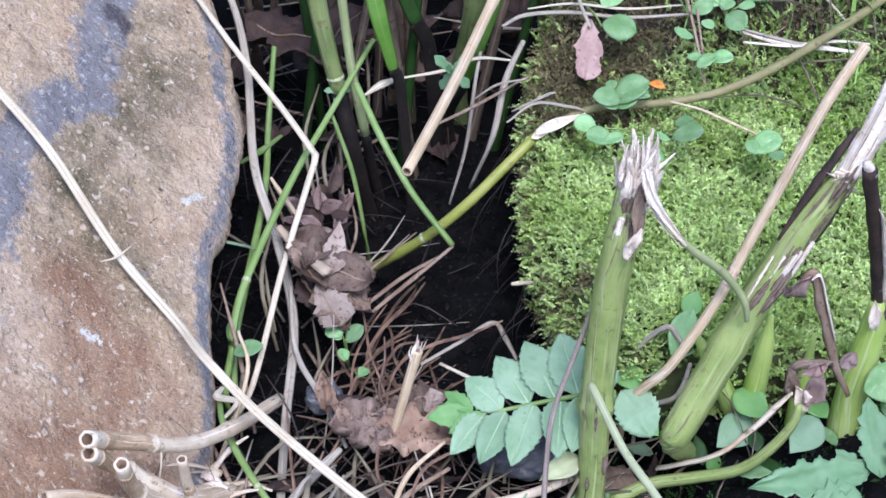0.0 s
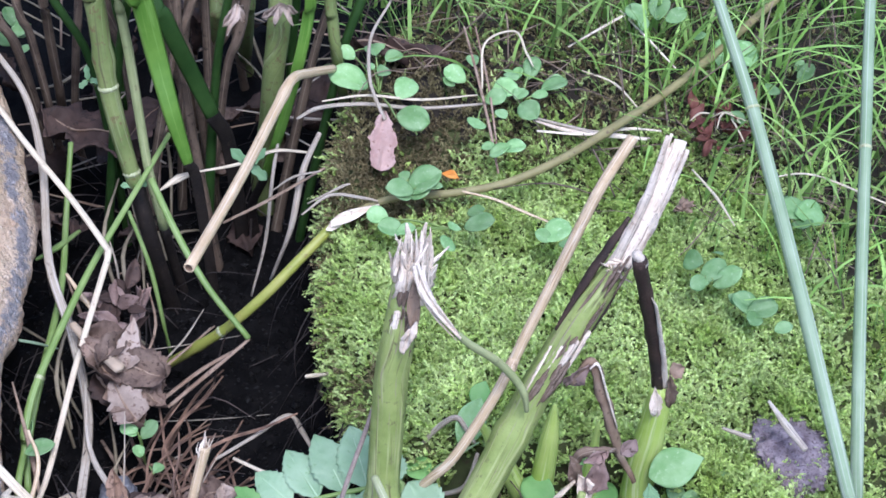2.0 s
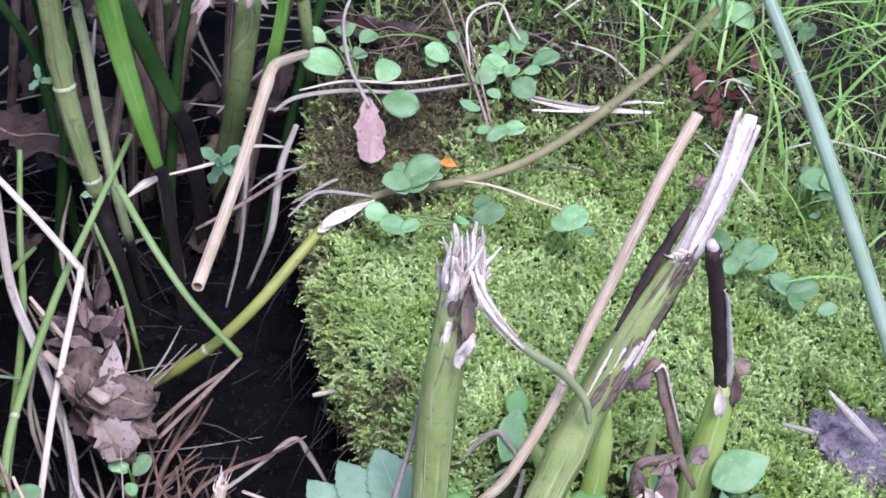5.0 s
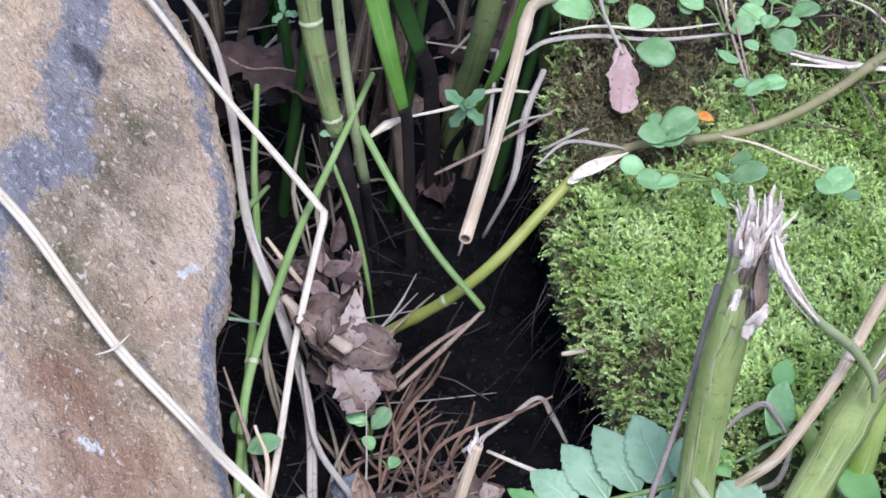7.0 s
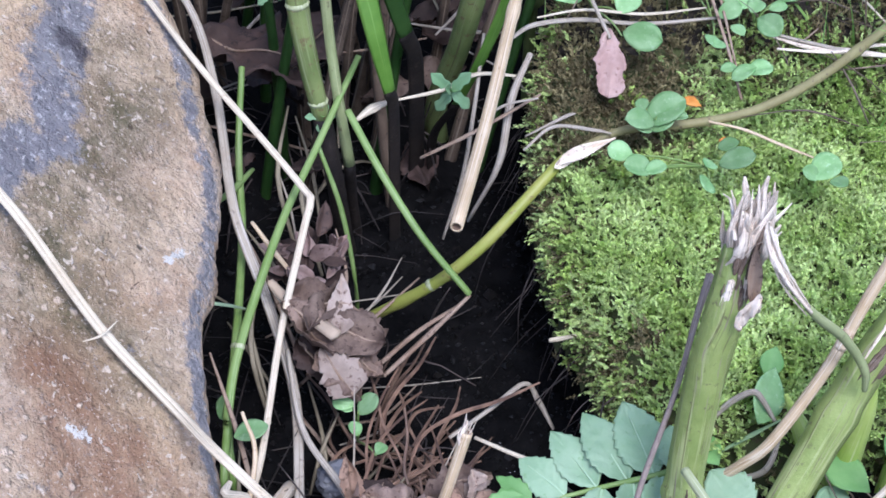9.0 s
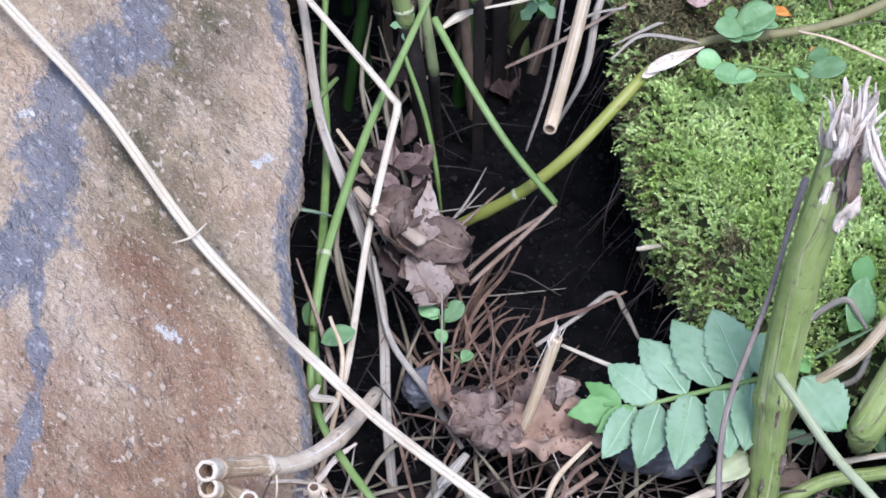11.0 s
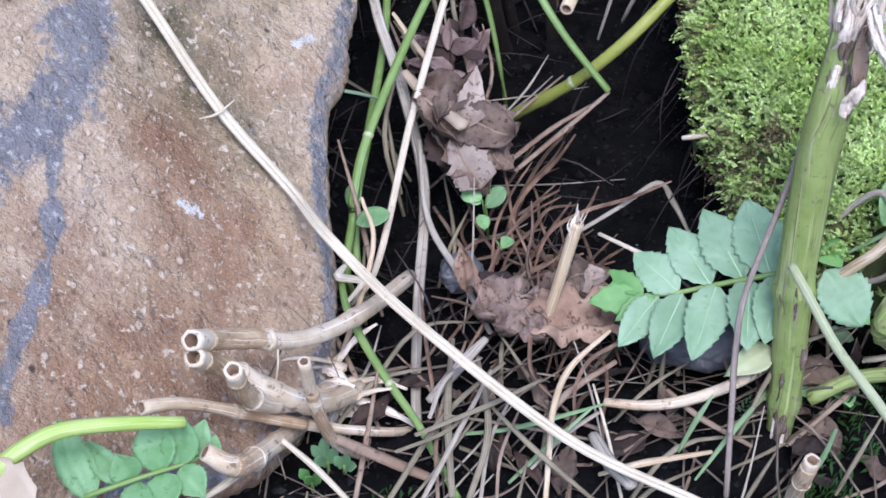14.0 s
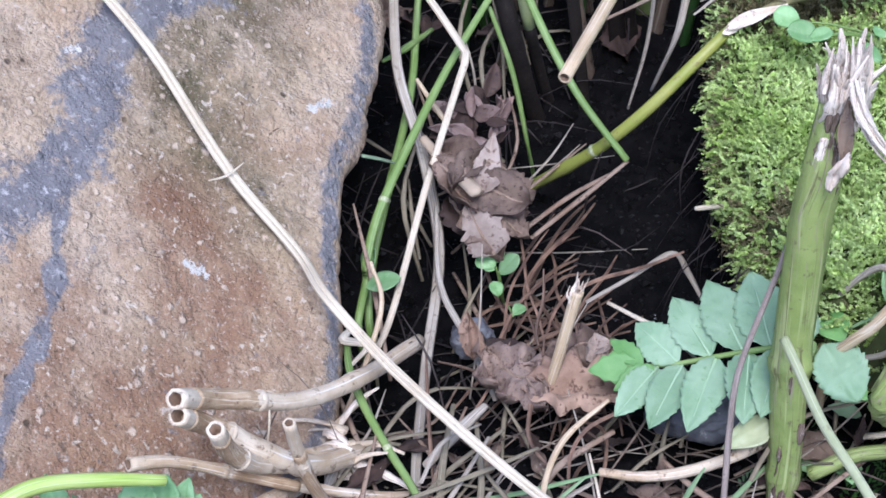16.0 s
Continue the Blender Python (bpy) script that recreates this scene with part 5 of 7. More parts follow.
# ---- pinnate leaf ----
pin = thing("pinnate_leaf", (0.0874, -0.0809, -0.0300), "grey-green pinnate leaf with toothed leaflets", "leaf")
stem_part("leaf_stalk", [(0.0093, -0.0880, -0.0300), (0.0271, -0.0890, -0.0270), (0.0459, -0.0885, -0.0220), (0.0649, -0.0876, -0.0180), (0.0843, -0.0863, -0.0160), (0.0756, -0.0993, -0.0300)], [0.0008, 0.0011, 0.0013, 0.0015, 0.0016], M_GREENSTEM, pin, sides=6)
for k, (b, tip, w) in enumerate((
    ((0.0294, -0.0890, -0.0260), (0.0114, -0.0702, -0.0220), 0.0175), ((0.0426, -0.0884, -0.0220), (0.0265, -0.0588, -0.0180), 0.019), ((0.0560, -0.0875, -0.0200), (0.0410, -0.0542, -0.0120), 0.021),
    ((0.0675, -0.0871, -0.0180), (0.0591, -0.0507, -0.0100), 0.023), ((0.0792, -0.0876, -0.0160), (0.0767, -0.0675, -0.0080), 0.018),
    ((0.0210, -0.0895, -0.0280), (0.0039, -0.1146, -0.0300), 0.014), ((0.0312, -0.0897, -0.0260), (0.0179, -0.1203, -0.0300), 0.0165), ((0.0450, -0.0885, -0.0220), (0.0334, -0.1233, -0.0280), 0.018),
    ((0.0585, -0.0869, -0.0200), (0.0554, -0.1204, -0.0260), 0.019), ((0.0709, -0.0874, -0.0170), (0.0625, -0.1187, -0.0240), 0.017))):
    blade = leaf_part("leaflet", b, tip, w, M_LEAF, pin, teeth=5, tooth=0.065, fold=0.16, droop=0.12, belly=0.40, point=0.85, rows=45, cols=6, crumple=0.03, seed=k, veins=6, vein=0.028, facing=(0.05 + 0.08 * (k % 3 - 1), -0.55, 1))
    b, tip = np.array(b), np.array(tip)
    stem_part("midrib", [b + (tip - b) * u + np.array((0, -0.0001, 0.0003 - 0.12 * np.linalg.norm(tip - b) * (u - 0.4) ** 2)) for u in (0.0, 0.35, 0.8)], [0.0006, 0.0004, 0.0002], M_LEAFPALE, blade, "pale midrib", sides=5, steps=4)
for b, tip, w in (((0.0138, -0.0892, -0.0280), (-0.0082, -0.0905, -0.0300), 0.013), ((0.0149, -0.0895, -0.0270), (0.0006, -0.0771, -0.0250), 0.009), ((0.0196, -0.0903, -0.0270), (0.0029, -0.1010, -0.0300), 0.010)):
    leaf_part("end_leaflet", b, tip, w, M_LEAFNEW, pin, "bright young end leaflet", teeth=1, tooth=0.12, fold=0.15, rows=10, facing=(0.05, -0.55, 1))
leaf("round_green_leaf", (0.0865, -0.0999, 0.0000), (0.1000, -0.1224, -0.0080), 0.022, M_LEAF, "grey-green round toothed leaf beside a stalk", teeth=5, tooth=0.06, rows=45, cols=6, veins=5, belly=0.5, point=0.7, droop=0.25, crumple=0.05, facing=(0.05, -0.6, 1))
leaf("round_green_leaf", (0.1127, -0.0758, 0.0000), (0.1261, -0.0483, 0.0050), 0.016, M_SEED, "upright pale green oval leaf between the stalks", facing=(0.0, -0.9, 0.5))

leaf("sheath_leaf", (0.0670, -0.1120, -0.0350), (0.0470, -0.1230, -0.0400), 0.013, M_PALEGREEN, "pale green sheath leaf clasping the stalk foot", "leaf", fold=0.35, droop=0.15, crumple=0.06, rows=20, cols=5, belly=0.3, facing=(0.05, -0.6, 1))

# ---- toothed leaves in front ----
for b, tip, w, lb in (
    ((0.1991, -0.1548, 0.0040), (0.1407, -0.1668, 0.0060), 0.021, 6), ((0.2021, -0.1607, 0.0060), (0.2001, -0.1207, 0.0180), 0.019, 5), ((0.1928, -0.1658, -0.0000), (0.1656, -0.1742, 0.0000), 0.02, 5), ((0.2124, -0.1658, 0.0080), (0.2155, -0.1294, 0.0180), 0.02, 5), ((0.1961, -0.1590, 0.0020), (0.1829, -0.1451, 0.0080), 0.012, 4)):
    leaf("toothed_leaf", b, tip, w, M_LEAFBLUE, "blue-green deeply toothed leaf at the moss front", "leaf", "toothed leaves in front of the moss", lobes=lb, lobe=0.32, teeth=1, tooth=0.05, fold=0.2, rows=42, cols=5, crumple=0.05, ragged=0.15, belly=0.4, seed=lb, facing=(0.05, -0.6, 1))
leaf("oval_leaf", (0.2049, -0.0959, -0.0050), (0.2318, -0.0932, 0.0050), 0.020, M_SEED, "smooth pale green oval leaf before the moss", facing=(0, -0.6, 1), fold=0.2)
for b, tip, w in (((0.0897, -0.1018, -0.0100), (0.1037, -0.1184, -0.0120), 0.016), ((0.1450, -0.0811, -0.0200), (0.1597, -0.1001, -0.0200), 0.016), ((0.1222, -0.0495, 0.0000), (0.1285, -0.0373, 0.0060), 0.011), ((0.1726, -0.0850, -0.0200), (0.1851, -0.0704, -0.0150), 0.016), ((0.1534, -0.0910, -0.0300), (0.1347, -0.1097, -0.0300), 0.018), ((0.1846, -0.1001, -0.0200), (0.1681, -0.1222, -0.0200), 0.018), ((0.0898, -0.0656, -0.0200), (0.0972, -0.0811, -0.0200), 0.014), ((0.2350, -0.0927, -0.0200), (0.2420, -0.0900, -0.0150), 0.009), ((0.2312, -0.0811, -0.0200), (0.2367, -0.0909, -0.0200), 0.009)):
    leaf("green_leaf", b, tip, w, M_LEAFNEW if w < 0.0165 else M_LEAF, "soft green leaf growing between the cut stalks", "leaf", "leaves between the stalks", fold=0.2, rows=10, facing=(0, -0.6, 1))

# ---- reed stubs by the stone ----

def add_reed_stub(pts, rad, hol, lab, bark=(0.08, 0.29)):
    """A hollow cut reed; a thin tan sheath of bark still covers it over the given shares of its length."""
    reed = stem("reed_stub", pts, rad, M_REED, lab, "reed stub", "cut reed stubs", hollow=hol, sides=14, wobble=0.05, nodes=(0.3, 0.62), ridges=0.012)
    line = spline(pts, 12)
    share = np.r_[0, np.cumsum(np.linalg.norm(np.diff(line, axis=0), axis=1))]
    share /= share[-1]
    size = np.interp(np.linspace(0, len(rad) - 1, len(line)), range(len(rad)), rad)
    cuts = np.linspace(bark[0], bark[1], 7)
    places = np.array([[np.interp(c, share, line[:, k]) for k in range(3)] for c in cuts])
    stem_part("bark_sheath", places, [np.interp(c, share, size) * 1.11 for c in cuts], M_REEDBARK, reed, "thin tan papery bark sheath", sides=14, steps=3, wobble=0.035, round_end=False)
    joint = [[np.interp(c, share, line[:, k]) for k in range(3)] for c in (0.292, 0.3, 0.308)]
    r = np.interp(0.3, share, size)
    stem_part("joint", joint, [r * 1.2, r * 1.3, r * 1.2], M_REED, reed, "pale swollen joint", sides=14, steps=3, round_end=False)


add_reed_stub([(-0.1592, -0.1677, 0.0400), (-0.1527, -0.1525, 0.0220), (-0.1428, -0.1425, 0.0100), (-0.1236, -0.1247, -0.0120), (-0.1036, -0.0923, -0.0350), (-0.0860, -0.0459, -0.0650)], [0.0041, 0.0038, 0.0036, 0.0036, 0.0034], 0.03, "pale hollow cut reed curving out of the hollow")
add_reed_stub([(-0.1588, -0.1707, 0.0340), (-0.1550, -0.1593, 0.0160), (-0.1469, -0.1546, 0.0040), (-0.1351, -0.1521, -0.0100), (-0.1193, -0.1439, -0.0300), (-0.1042, -0.1135, -0.0600)], [0.0040, 0.0038, 0.0041, 0.0043, 0.0043], 0.03, "pale hollow cut reed lying on the stone foot")
add_reed_stub([(-0.1438, -0.1754, 0.0320), (-0.1427, -0.1674, 0.0080), (-0.1354, -0.1553, -0.0150), (-0.1208, -0.1319, -0.0400), (-0.1138, -0.1135, -0.0600)], [0.0036, 0.0036, 0.0040, 0.0043, 0.0043], 0.03, "pale bent hollow reed stub")
add_reed_stub([(-0.1191, -0.1619, 0.0200), (-0.1182, -0.1600, 0.0000), (-0.1154, -0.1576, -0.0250), (-0.1112, -0.1504, -0.0500), (-0.1011, -0.1416, -0.0700)], [0.0025, 0.0026, 0.0025, 0.0021, 0.0020], 0.008, "tan hollow straw stub standing among reeds", (0.22, 0.6))
add_reed_stub([(-0.1811, -0.1761, 0.0100), (-0.1660, -0.1666, 0.0000), (-0.1424, -0.1571, -0.0200), (-0.1198, -0.1478, -0.0400), (-0.0937, -0.1359, -0.0600), (-0.0805, -0.1233, -0.0750)], [0.0030, 0.0025, 0.0023, 0.0022, 0.0020, 0.0018], 0.008, "long pale split reed lying over the stone foot", (0.32, 0.55))
add_reed_stub([(-0.1559, -0.1932, 0.0050), (-0.1446, -0.1926, -0.0050), (-0.1360, -0.1650, -0.0300), (-0.1278, -0.1261, -0.0650)], [0.0036, 0.0040, 0.0040, 0.0036], 0.01, "blotchy grey reed stub broken open at the end", (0.12, 0.2))
add_reed_stub([(0.0730, -0.1908, -0.0050), (0.0708, -0.1892, -0.0200), (0.0690, -0.1774, -0.0600)], [0.0032, 0.0031, 0.0030], 0.012, "pale hollow cut reed in front of the stalk")
stem("pale_root", [(-0.0023, -0.1322, -0.0450), (0.0163, -0.1325, -0.0470), (0.0351, -0.1288, -0.0470), (0.0571, -0.1162, -0.0500), (0.0789, -0.0932, -0.0600)], [0.0018, 0.0023, 0.0025, 0.0025, 0.0022], M_REED, "pale bare stem lying on the litter", "stem")
stem("green_runner", [(0.0842, -0.1193, -0.0600), (0.1020, -0.1168, -0.0500), (0.1226, -0.1228, -0.0380), (0.1427, -0.1290, -0.0250), (0.1564, -0.1289, -0.0100), (0.1651, -0.1272, 0.0050), (0.1679, -0.1247, 0.0160)], [0.0034, 0.0033, 0.0030, 0.0028, 0.0026, 0.0023, 0.002], M_STALK, "curved pale green side stem at the stalk foot", "stem")

# ---- seedling tufts under the reed stubs ----
for at, tips, material, lab in (
    ((-0.117, -0.148, -0.066), [(-0.123, -0.146, -0.056), (-0.119, -0.142, -0.056), (-0.113, -0.147, -0.056), (-0.121, -0.153, -0.056)], M_LEAFBLUE, "low dark green seedling tuft under the reed stubs"),
    ((-0.11, -0.15, -0.066), [(-0.108, -0.151, -0.056), (-0.113, -0.152, -0.056), (-0.105, -0.156, -0.056)], M_LEAFBLUE, "low dark green seedling tuft under the reed stubs"),
    ((-0.123, -0.158, -0.066), [(-0.127, -0.158, -0.056), (-0.124, -0.162, -0.056), (-0.119, -0.161, -0.056)], M_LEAFNEW, "bright green seedling tuft under the reed stubs"),
):
    tuft = thing("seedling_tuft", at, lab, "seedling", "seedling tufts under the reeds")
    stem_part("stalk", [np.array(at) + np.array((0, 0, 0.001)), at, np.array(at) - np.array((0, 0, 0.03))], [0.0007, 0.0008, 0.0008], M_GREENSTEM, tuft, sides=5, steps=4)
    for k, tip in enumerate(tips):
        leaf_part("leaf", at, tip, 0.0052, material, tuft, lobes=2, lobe=0.3, fold=0.25, droop=0.2, belly=0.6, point=0.7, rows=14, cols=4, seed=k, facing=(0.1 * (k - 1), -0.5, 0.9))

# ---- green leaf at the stone foot ----
low = thing("lobed_leaf", (-0.1635, -0.2033, -0.0100), "bright green lobed leaf under an arching pale stalk", "leaf")
stem_part("leaf_stalk", [(-0.2300, -0.2236, 0.0300), (-0.2163, -0.2136, 0.0350), (-0.2031, -0.2053, 0.0350), (-0.1819, -0.1986, 0.0300), (-0.1617, -0.1921, 0.0220)], [0.0032, 0.0033, 0.0031, 0.0028, 0.0022], M_SHOOT, low, "arching pale green stalk", sides=10)
stem_part("midrib", [(-0.1998, -0.2102, 0.0000), (-0.1792, -0.2027, 0.0020), (-0.1632, -0.1948, 0.0000), (-0.1533, -0.1881, -0.0020)], [0.0012, 0.0011, 0.0009, 0.0005], M_GREENSTEM, low, sides=6)
for b, tip, w in (((-0.1972, -0.2105, -0.0040), (-0.2127, -0.1828, 0.0120), 0.0155), ((-0.1866, -0.2051, 0.0000), (-0.2013, -0.1894, 0.0080), 0.010), ((-0.1826, -0.2030, 0.0000), (-0.1881, -0.1980, 0.0100), 0.013), ((-0.1723, -0.1994, 0.0000), (-0.1771, -0.1834, 0.0140), 0.0165), ((-0.1656, -0.1963, 0.0000), (-0.1643, -0.1835, 0.0140), 0.0145), ((-0.1603, -0.1928, -0.0010), (-0.1564, -0.1816, 0.0100), 0.0095), ((-0.1557, -0.1897, -0.0020), (-0.1525, -0.1846, 0.0040), 0.009), ((-0.1723, -0.1994, 0.0000), (-0.1681, -0.2139, -0.0040), 0.014), ((-0.1652, -0.1963, 0.0000), (-0.1556, -0.2075, -0.0040), 0.013), ((-0.1805, -0.2030, 0.0000), (-0.1801, -0.2202, -0.0040), 0.013)):
    leaf_part("lobe", b, tip, w, M_LEAFLOW, low, teeth=1, tooth=0.06, fold=0.3, droop=0.2, rows=16, belly=0.45, point=0.95, crumple=0.07, seed=int(w * 99999), facing=(0, -0.6, 1))
leaf("dry_pale_leaf", (-0.2400, -0.2190, 0.0300), (-0.2067, -0.2446, 0.0200), 0.030, M_PALELEAF, "pale beige dry leaf at the foot of the stone", "dead leaf", crumple=0.06, ragged=0.3, facing=(0.1, -0.7, 1))

# ---- dead leaves ----
DL = "dead leaves in the hollow"

def add_dead_leaf(name, b, tip, w, m, lab, kw):
    ob = leaf(name, b, tip, w, m, lab, "dead leaf", DL, **{"rows": 32, "cols": 7, "ragged": 0.22, "veins": 7, "vein": 0.03, **kw})
    if w >= 0.02:
        rows, cols = kw.get("rows", 32), kw.get("cols", 7)
        rib = [np.array(ob.data.vertices[i * (2 * cols + 1) + cols].co) + np.array(ob.location) + np.array((0, -0.0001, 0.0002)) for i in range(0, rows - 2, 3)]
        stem_part("midrib", rib, [0.0009, 0.0007, 0.0003], M_CURL, ob, "raised midrib", sides=5, steps=3)


add_dead_leaf("dead_leaf", (-0.0837, 0.0423, -0.0320), (-0.0377, 0.0240, -0.0450), 0.030, M_DEAD, "crumpled light brown dead leaf in the hollow", dict(crumple=0.22, seed=2, lobes=3, lobe=0.35))
add_dead_leaf("dead_leaf", (-0.0746, 0.0162, -0.0300), (-0.0584, 0.0470, -0.0300), 0.012, M_DEAD, "upright curled tip of a brown dead leaf", dict(crumple=0.2, seed=3))
add_dead_leaf("dead_leaf", (-0.0585, 0.0376, -0.0450), (-0.0404, 0.0245, -0.0550), 0.022, M_DEAD, "cupped brown dead leaf in the hollow", dict(crumple=0.22, seed=15, fold=0.6))
add_dead_leaf("dead_leaf", (-0.0696, 0.0197, -0.0470), (-0.0501, -0.0019, -0.0580), 0.024, M_DEAD, "torn grey-brown dead leaf with a hole-eaten edge", dict(crumple=0.2, seed=6, lobes=3, lobe=0.5))
add_dead_leaf("dead_leaf", (-0.0854, 0.0348, -0.0300), (-0.0629, 0.0110, -0.0400), 0.020, M_DEAD, "folded pale brown dead leaf in the heap", dict(crumple=0.2, seed=52, fold=0.5))
add_dead_leaf("dead_leaf", (-0.0568, 0.0203, -0.0500), (-0.0389, 0.0099, -0.0550), 0.02, M_DEAD, "grey-brown dead leaf at the heap's foot", dict(crumple=0.22, seed=53, lobes=3, lobe=0.3))
add_dead_leaf("dead_leaf", (-0.0821, 0.1043, -0.0600), (-0.0707, 0.0581, -0.0500), 0.018, M_DEADDARK, "brown dead leaf under the heap, darkened for shade", dict(crumple=0.22, seed=54))
add_dead_leaf("dead_leaf", (-0.0774, 0.0320, -0.0500), (-0.0635, 0.0137, -0.0620), 0.022, M_DEADDARK, "curled dead leaf under the heap, darkened for shade", dict(crumple=0.22, seed=57))
add_dead_leaf("dead_leaf", (-0.0605, 0.0200, -0.0370), (-0.0560, 0.0480, -0.0240), 0.014, M_DEADPALE, "pale pointed flap of a dead leaf standing up", dict(crumple=0.08, seed=61, fold=0.35, belly=0.22, point=1.1, ragged=0.15, facing=(0.1, -0.8, 0.7)))
add_dead_leaf("dead_leaf", (-0.0540, -0.0030, -0.0530), (-0.0685, 0.0185, -0.0400), 0.021, M_DEADPALE, "pale three-cornered torn dead leaf leaning in the hollow", dict(crumple=0.10, seed=62, fold=0.2, belly=0.2, point=1.0, ragged=0.25, facing=(0.1, -0.7, 0.8)))
add_dead_leaf("dead_leaf", (-0.0690, 0.0290, -0.0400), (-0.0380, 0.0170, -0.0400), 0.023, M_DEAD, "cupped brown dead leaf with curled rims", dict(crumple=0.12, seed=63, fold=0.55, belly=0.6, point=0.6, ragged=0.2, facing=(0.1, -0.6, 0.9)))
add_dead_leaf("oak_leaf", (-0.0566, -0.0578, -0.0550), (-0.0255, -0.0960, -0.0520), 0.030, M_DEADGREY, "large crumpled grey-brown lobed oak leaf on the litter", dict(crumple=0.30, seed=11, lobes=4, lobe=0.5, rows=30, point=0.6))
add_dead_leaf("oak_leaf", (-0.0375, -0.0830, -0.0490), (0.0172, -0.0886, -0.0480), 0.040, M_DEADPINK, "broad pinkish brown oak leaf under the pinnate leaf", dict(crumple=0.17, seed=12, lobes=4, lobe=0.45, rows=30, point=0.6))
add_dead_leaf("oak_leaf", (-0.0271, -0.0654, -0.0550), (0.0027, -0.0603, -0.0450), 0.022, M_DEAD, "grey-brown ruffled dead leaf edge", dict(crumple=0.2, seed=13, lobes=4, lobe=0.3))
add_dead_leaf("dead_leaf", (-0.004, -0.073, -0.05), (-0.006, -0.059, -0.042), 0.013, M_DEADPALE, "small pale torn dead leaf beside the oak leaf", dict(crumple=0.25, seed=61, lobes=2, lobe=0.4, fold=0.3))
add_dead_leaf("dead_leaf", (-0.01, -0.068, -0.05), (-0.0, -0.065, -0.042), 0.011, M_DEADPALE, "small pale torn dead leaf beside the oak leaf", dict(crumple=0.25, seed=62, lobes=2, lobe=0.4, fold=0.3))
add_dead_leaf("dead_leaf", (-0.0596, -0.0642, -0.0550), (-0.0620, -0.0534, -0.0350), 0.011, M_DEADPINK, "curled pinkish dead leaf tip standing up", dict(crumple=0.15, seed=14, fold=0.7))
add_dead_leaf("dead_leaf", (-0.0493, -0.0637, -0.0600), (-0.0431, -0.0476, -0.0600), 0.02, M_DEADDARK, "rotting leaf under the litter, darkened for shade", dict(crumple=0.15, seed=24))
add_dead_leaf("dark_leaf", (-0.1230, 0.2200, -0.0150), (-0.0560, 0.1900, -0.0350), 0.056, M_DEADDARK, "large dark brown dead leaf caught behind the stone, darkened further for shade", dict(crumple=0.20, seed=16, lobes=3, lobe=0.5, ragged=0.5))
add_dead_leaf("dark_leaf", (-0.0726, 0.1952, -0.0200), (-0.0423, 0.2109, 0.0000), 0.030, M_DEADDARK, "brown curled dead leaf behind the clump stem", dict(crumple=0.15, seed=17))
add_dead_leaf("dark_leaf", (0.0610, 0.2395, 0.0200), (0.1245, 0.2214, 0.0150), 0.022, M_DEADDARK, "dark purple-brown dead leaf on the back moss", dict(crumple=0.2, seed=22, lobes=3, lobe=0.3))
add_dead_leaf("dark_leaf", (-0.0406, 0.2698, 0.0300), (-0.0303, 0.2869, -0.0200), 0.03, M_DEADDARK, "reddish brown dead leaf in the clump", dict(crumple=0.2, seed=23))
add_dead_leaf("pink_leaf", (0.0832, 0.1581, 0.0300), (0.0802, 0.1270, 0.0110), 0.0160, M_PINKLEAF, "small pinkish lobed dead leaf hanging on the moss", dict(crumple=0.07, seed=25, lobes=3, lobe=0.18, point=0.38, belly=0.6, facing=(0.1, -0.8, 0.6)))
stem("dry_twig", [(0.0893, 0.2320, 0.0550), (0.0769, 0.2093, 0.0450), (0.0752, 0.1772, 0.0400), (0.0791, 0.1609, 0.0340), (0.0833, 0.1528, 0.0280)], [0.0008, 0.0011, 0.0011, 0.0013], M_GREYSTRAW, "thin dry stalk holding a small dead leaf", "stem", sides=6)
leaf("orange_petal", (0.1145, 0.1231, 0.0120), (0.1233, 0.1138, 0.0160), 0.007, M_ORANGE, "small orange petal fallen on the moss", "petal", crumple=0.1)
leaf("orange_petal", (0.1281, 0.0920, 0.0120), (0.1340, 0.0907, 0.0140), 0.003, M_ORANGE, "narrow orange petal scrap on the moss", "petal", crumple=0.1)

# ---- seedlings on the moss ----
SD = "seedlings on the moss"

def add_moss_seedling(root, leaves):
    sprout("moss_seedling", root, leaves, M_SEED, "round-leaved pale green seedling growing in the moss", 0.0158, SD)


add_moss_seedling((0.0811, 0.1878, 0.0200), [((0.0638, 0.1886, 0.0300), 1.45, 170), ((0.0789, 0.2179, 0.0300), 0.8, 100), ((0.0902, 0.2101, 0.0300), 0.8, 40), ((0.0960, 0.1793, 0.0300), 1.25, 60), ((0.0989, 0.1507, 0.0300), 1.35, 330), ((0.0631, 0.2150, 0.0300), 0.7, 150), ((0.0837, 0.1963, 0.0300), 0.8, 60), ((0.0766, 0.2010, 0.0300), 0.5, 120)])
add_moss_seedling((0.1414, 0.1776, 0.0180), [((0.1349, 0.1474, 0.0280), 1.05, 260), ((0.1258, 0.1949, 0.0280), 0.9, 150), ((0.1367, 0.2086, 0.0280), 0.6, 100), ((0.1478, 0.1721, 0.0280), 0.8, 10)])
add_moss_seedling((0.1625, 0.1742, 0.0180), [((0.1544, 0.1801, 0.0280), 1, 170), ((0.1711, 0.2008, 0.0280), 1, 70), ((0.1827, 0.1836, 0.0280), 1.05, 20), ((0.1656, 0.1592, 0.0280), 1.1, 300), ((0.1587, 0.1922, 0.0280), 0.8, 110), ((0.1622, 0.1755, 0.0280), 0.7, 60), ((0.1735, 0.1740, 0.0280), 0.6, 0)])
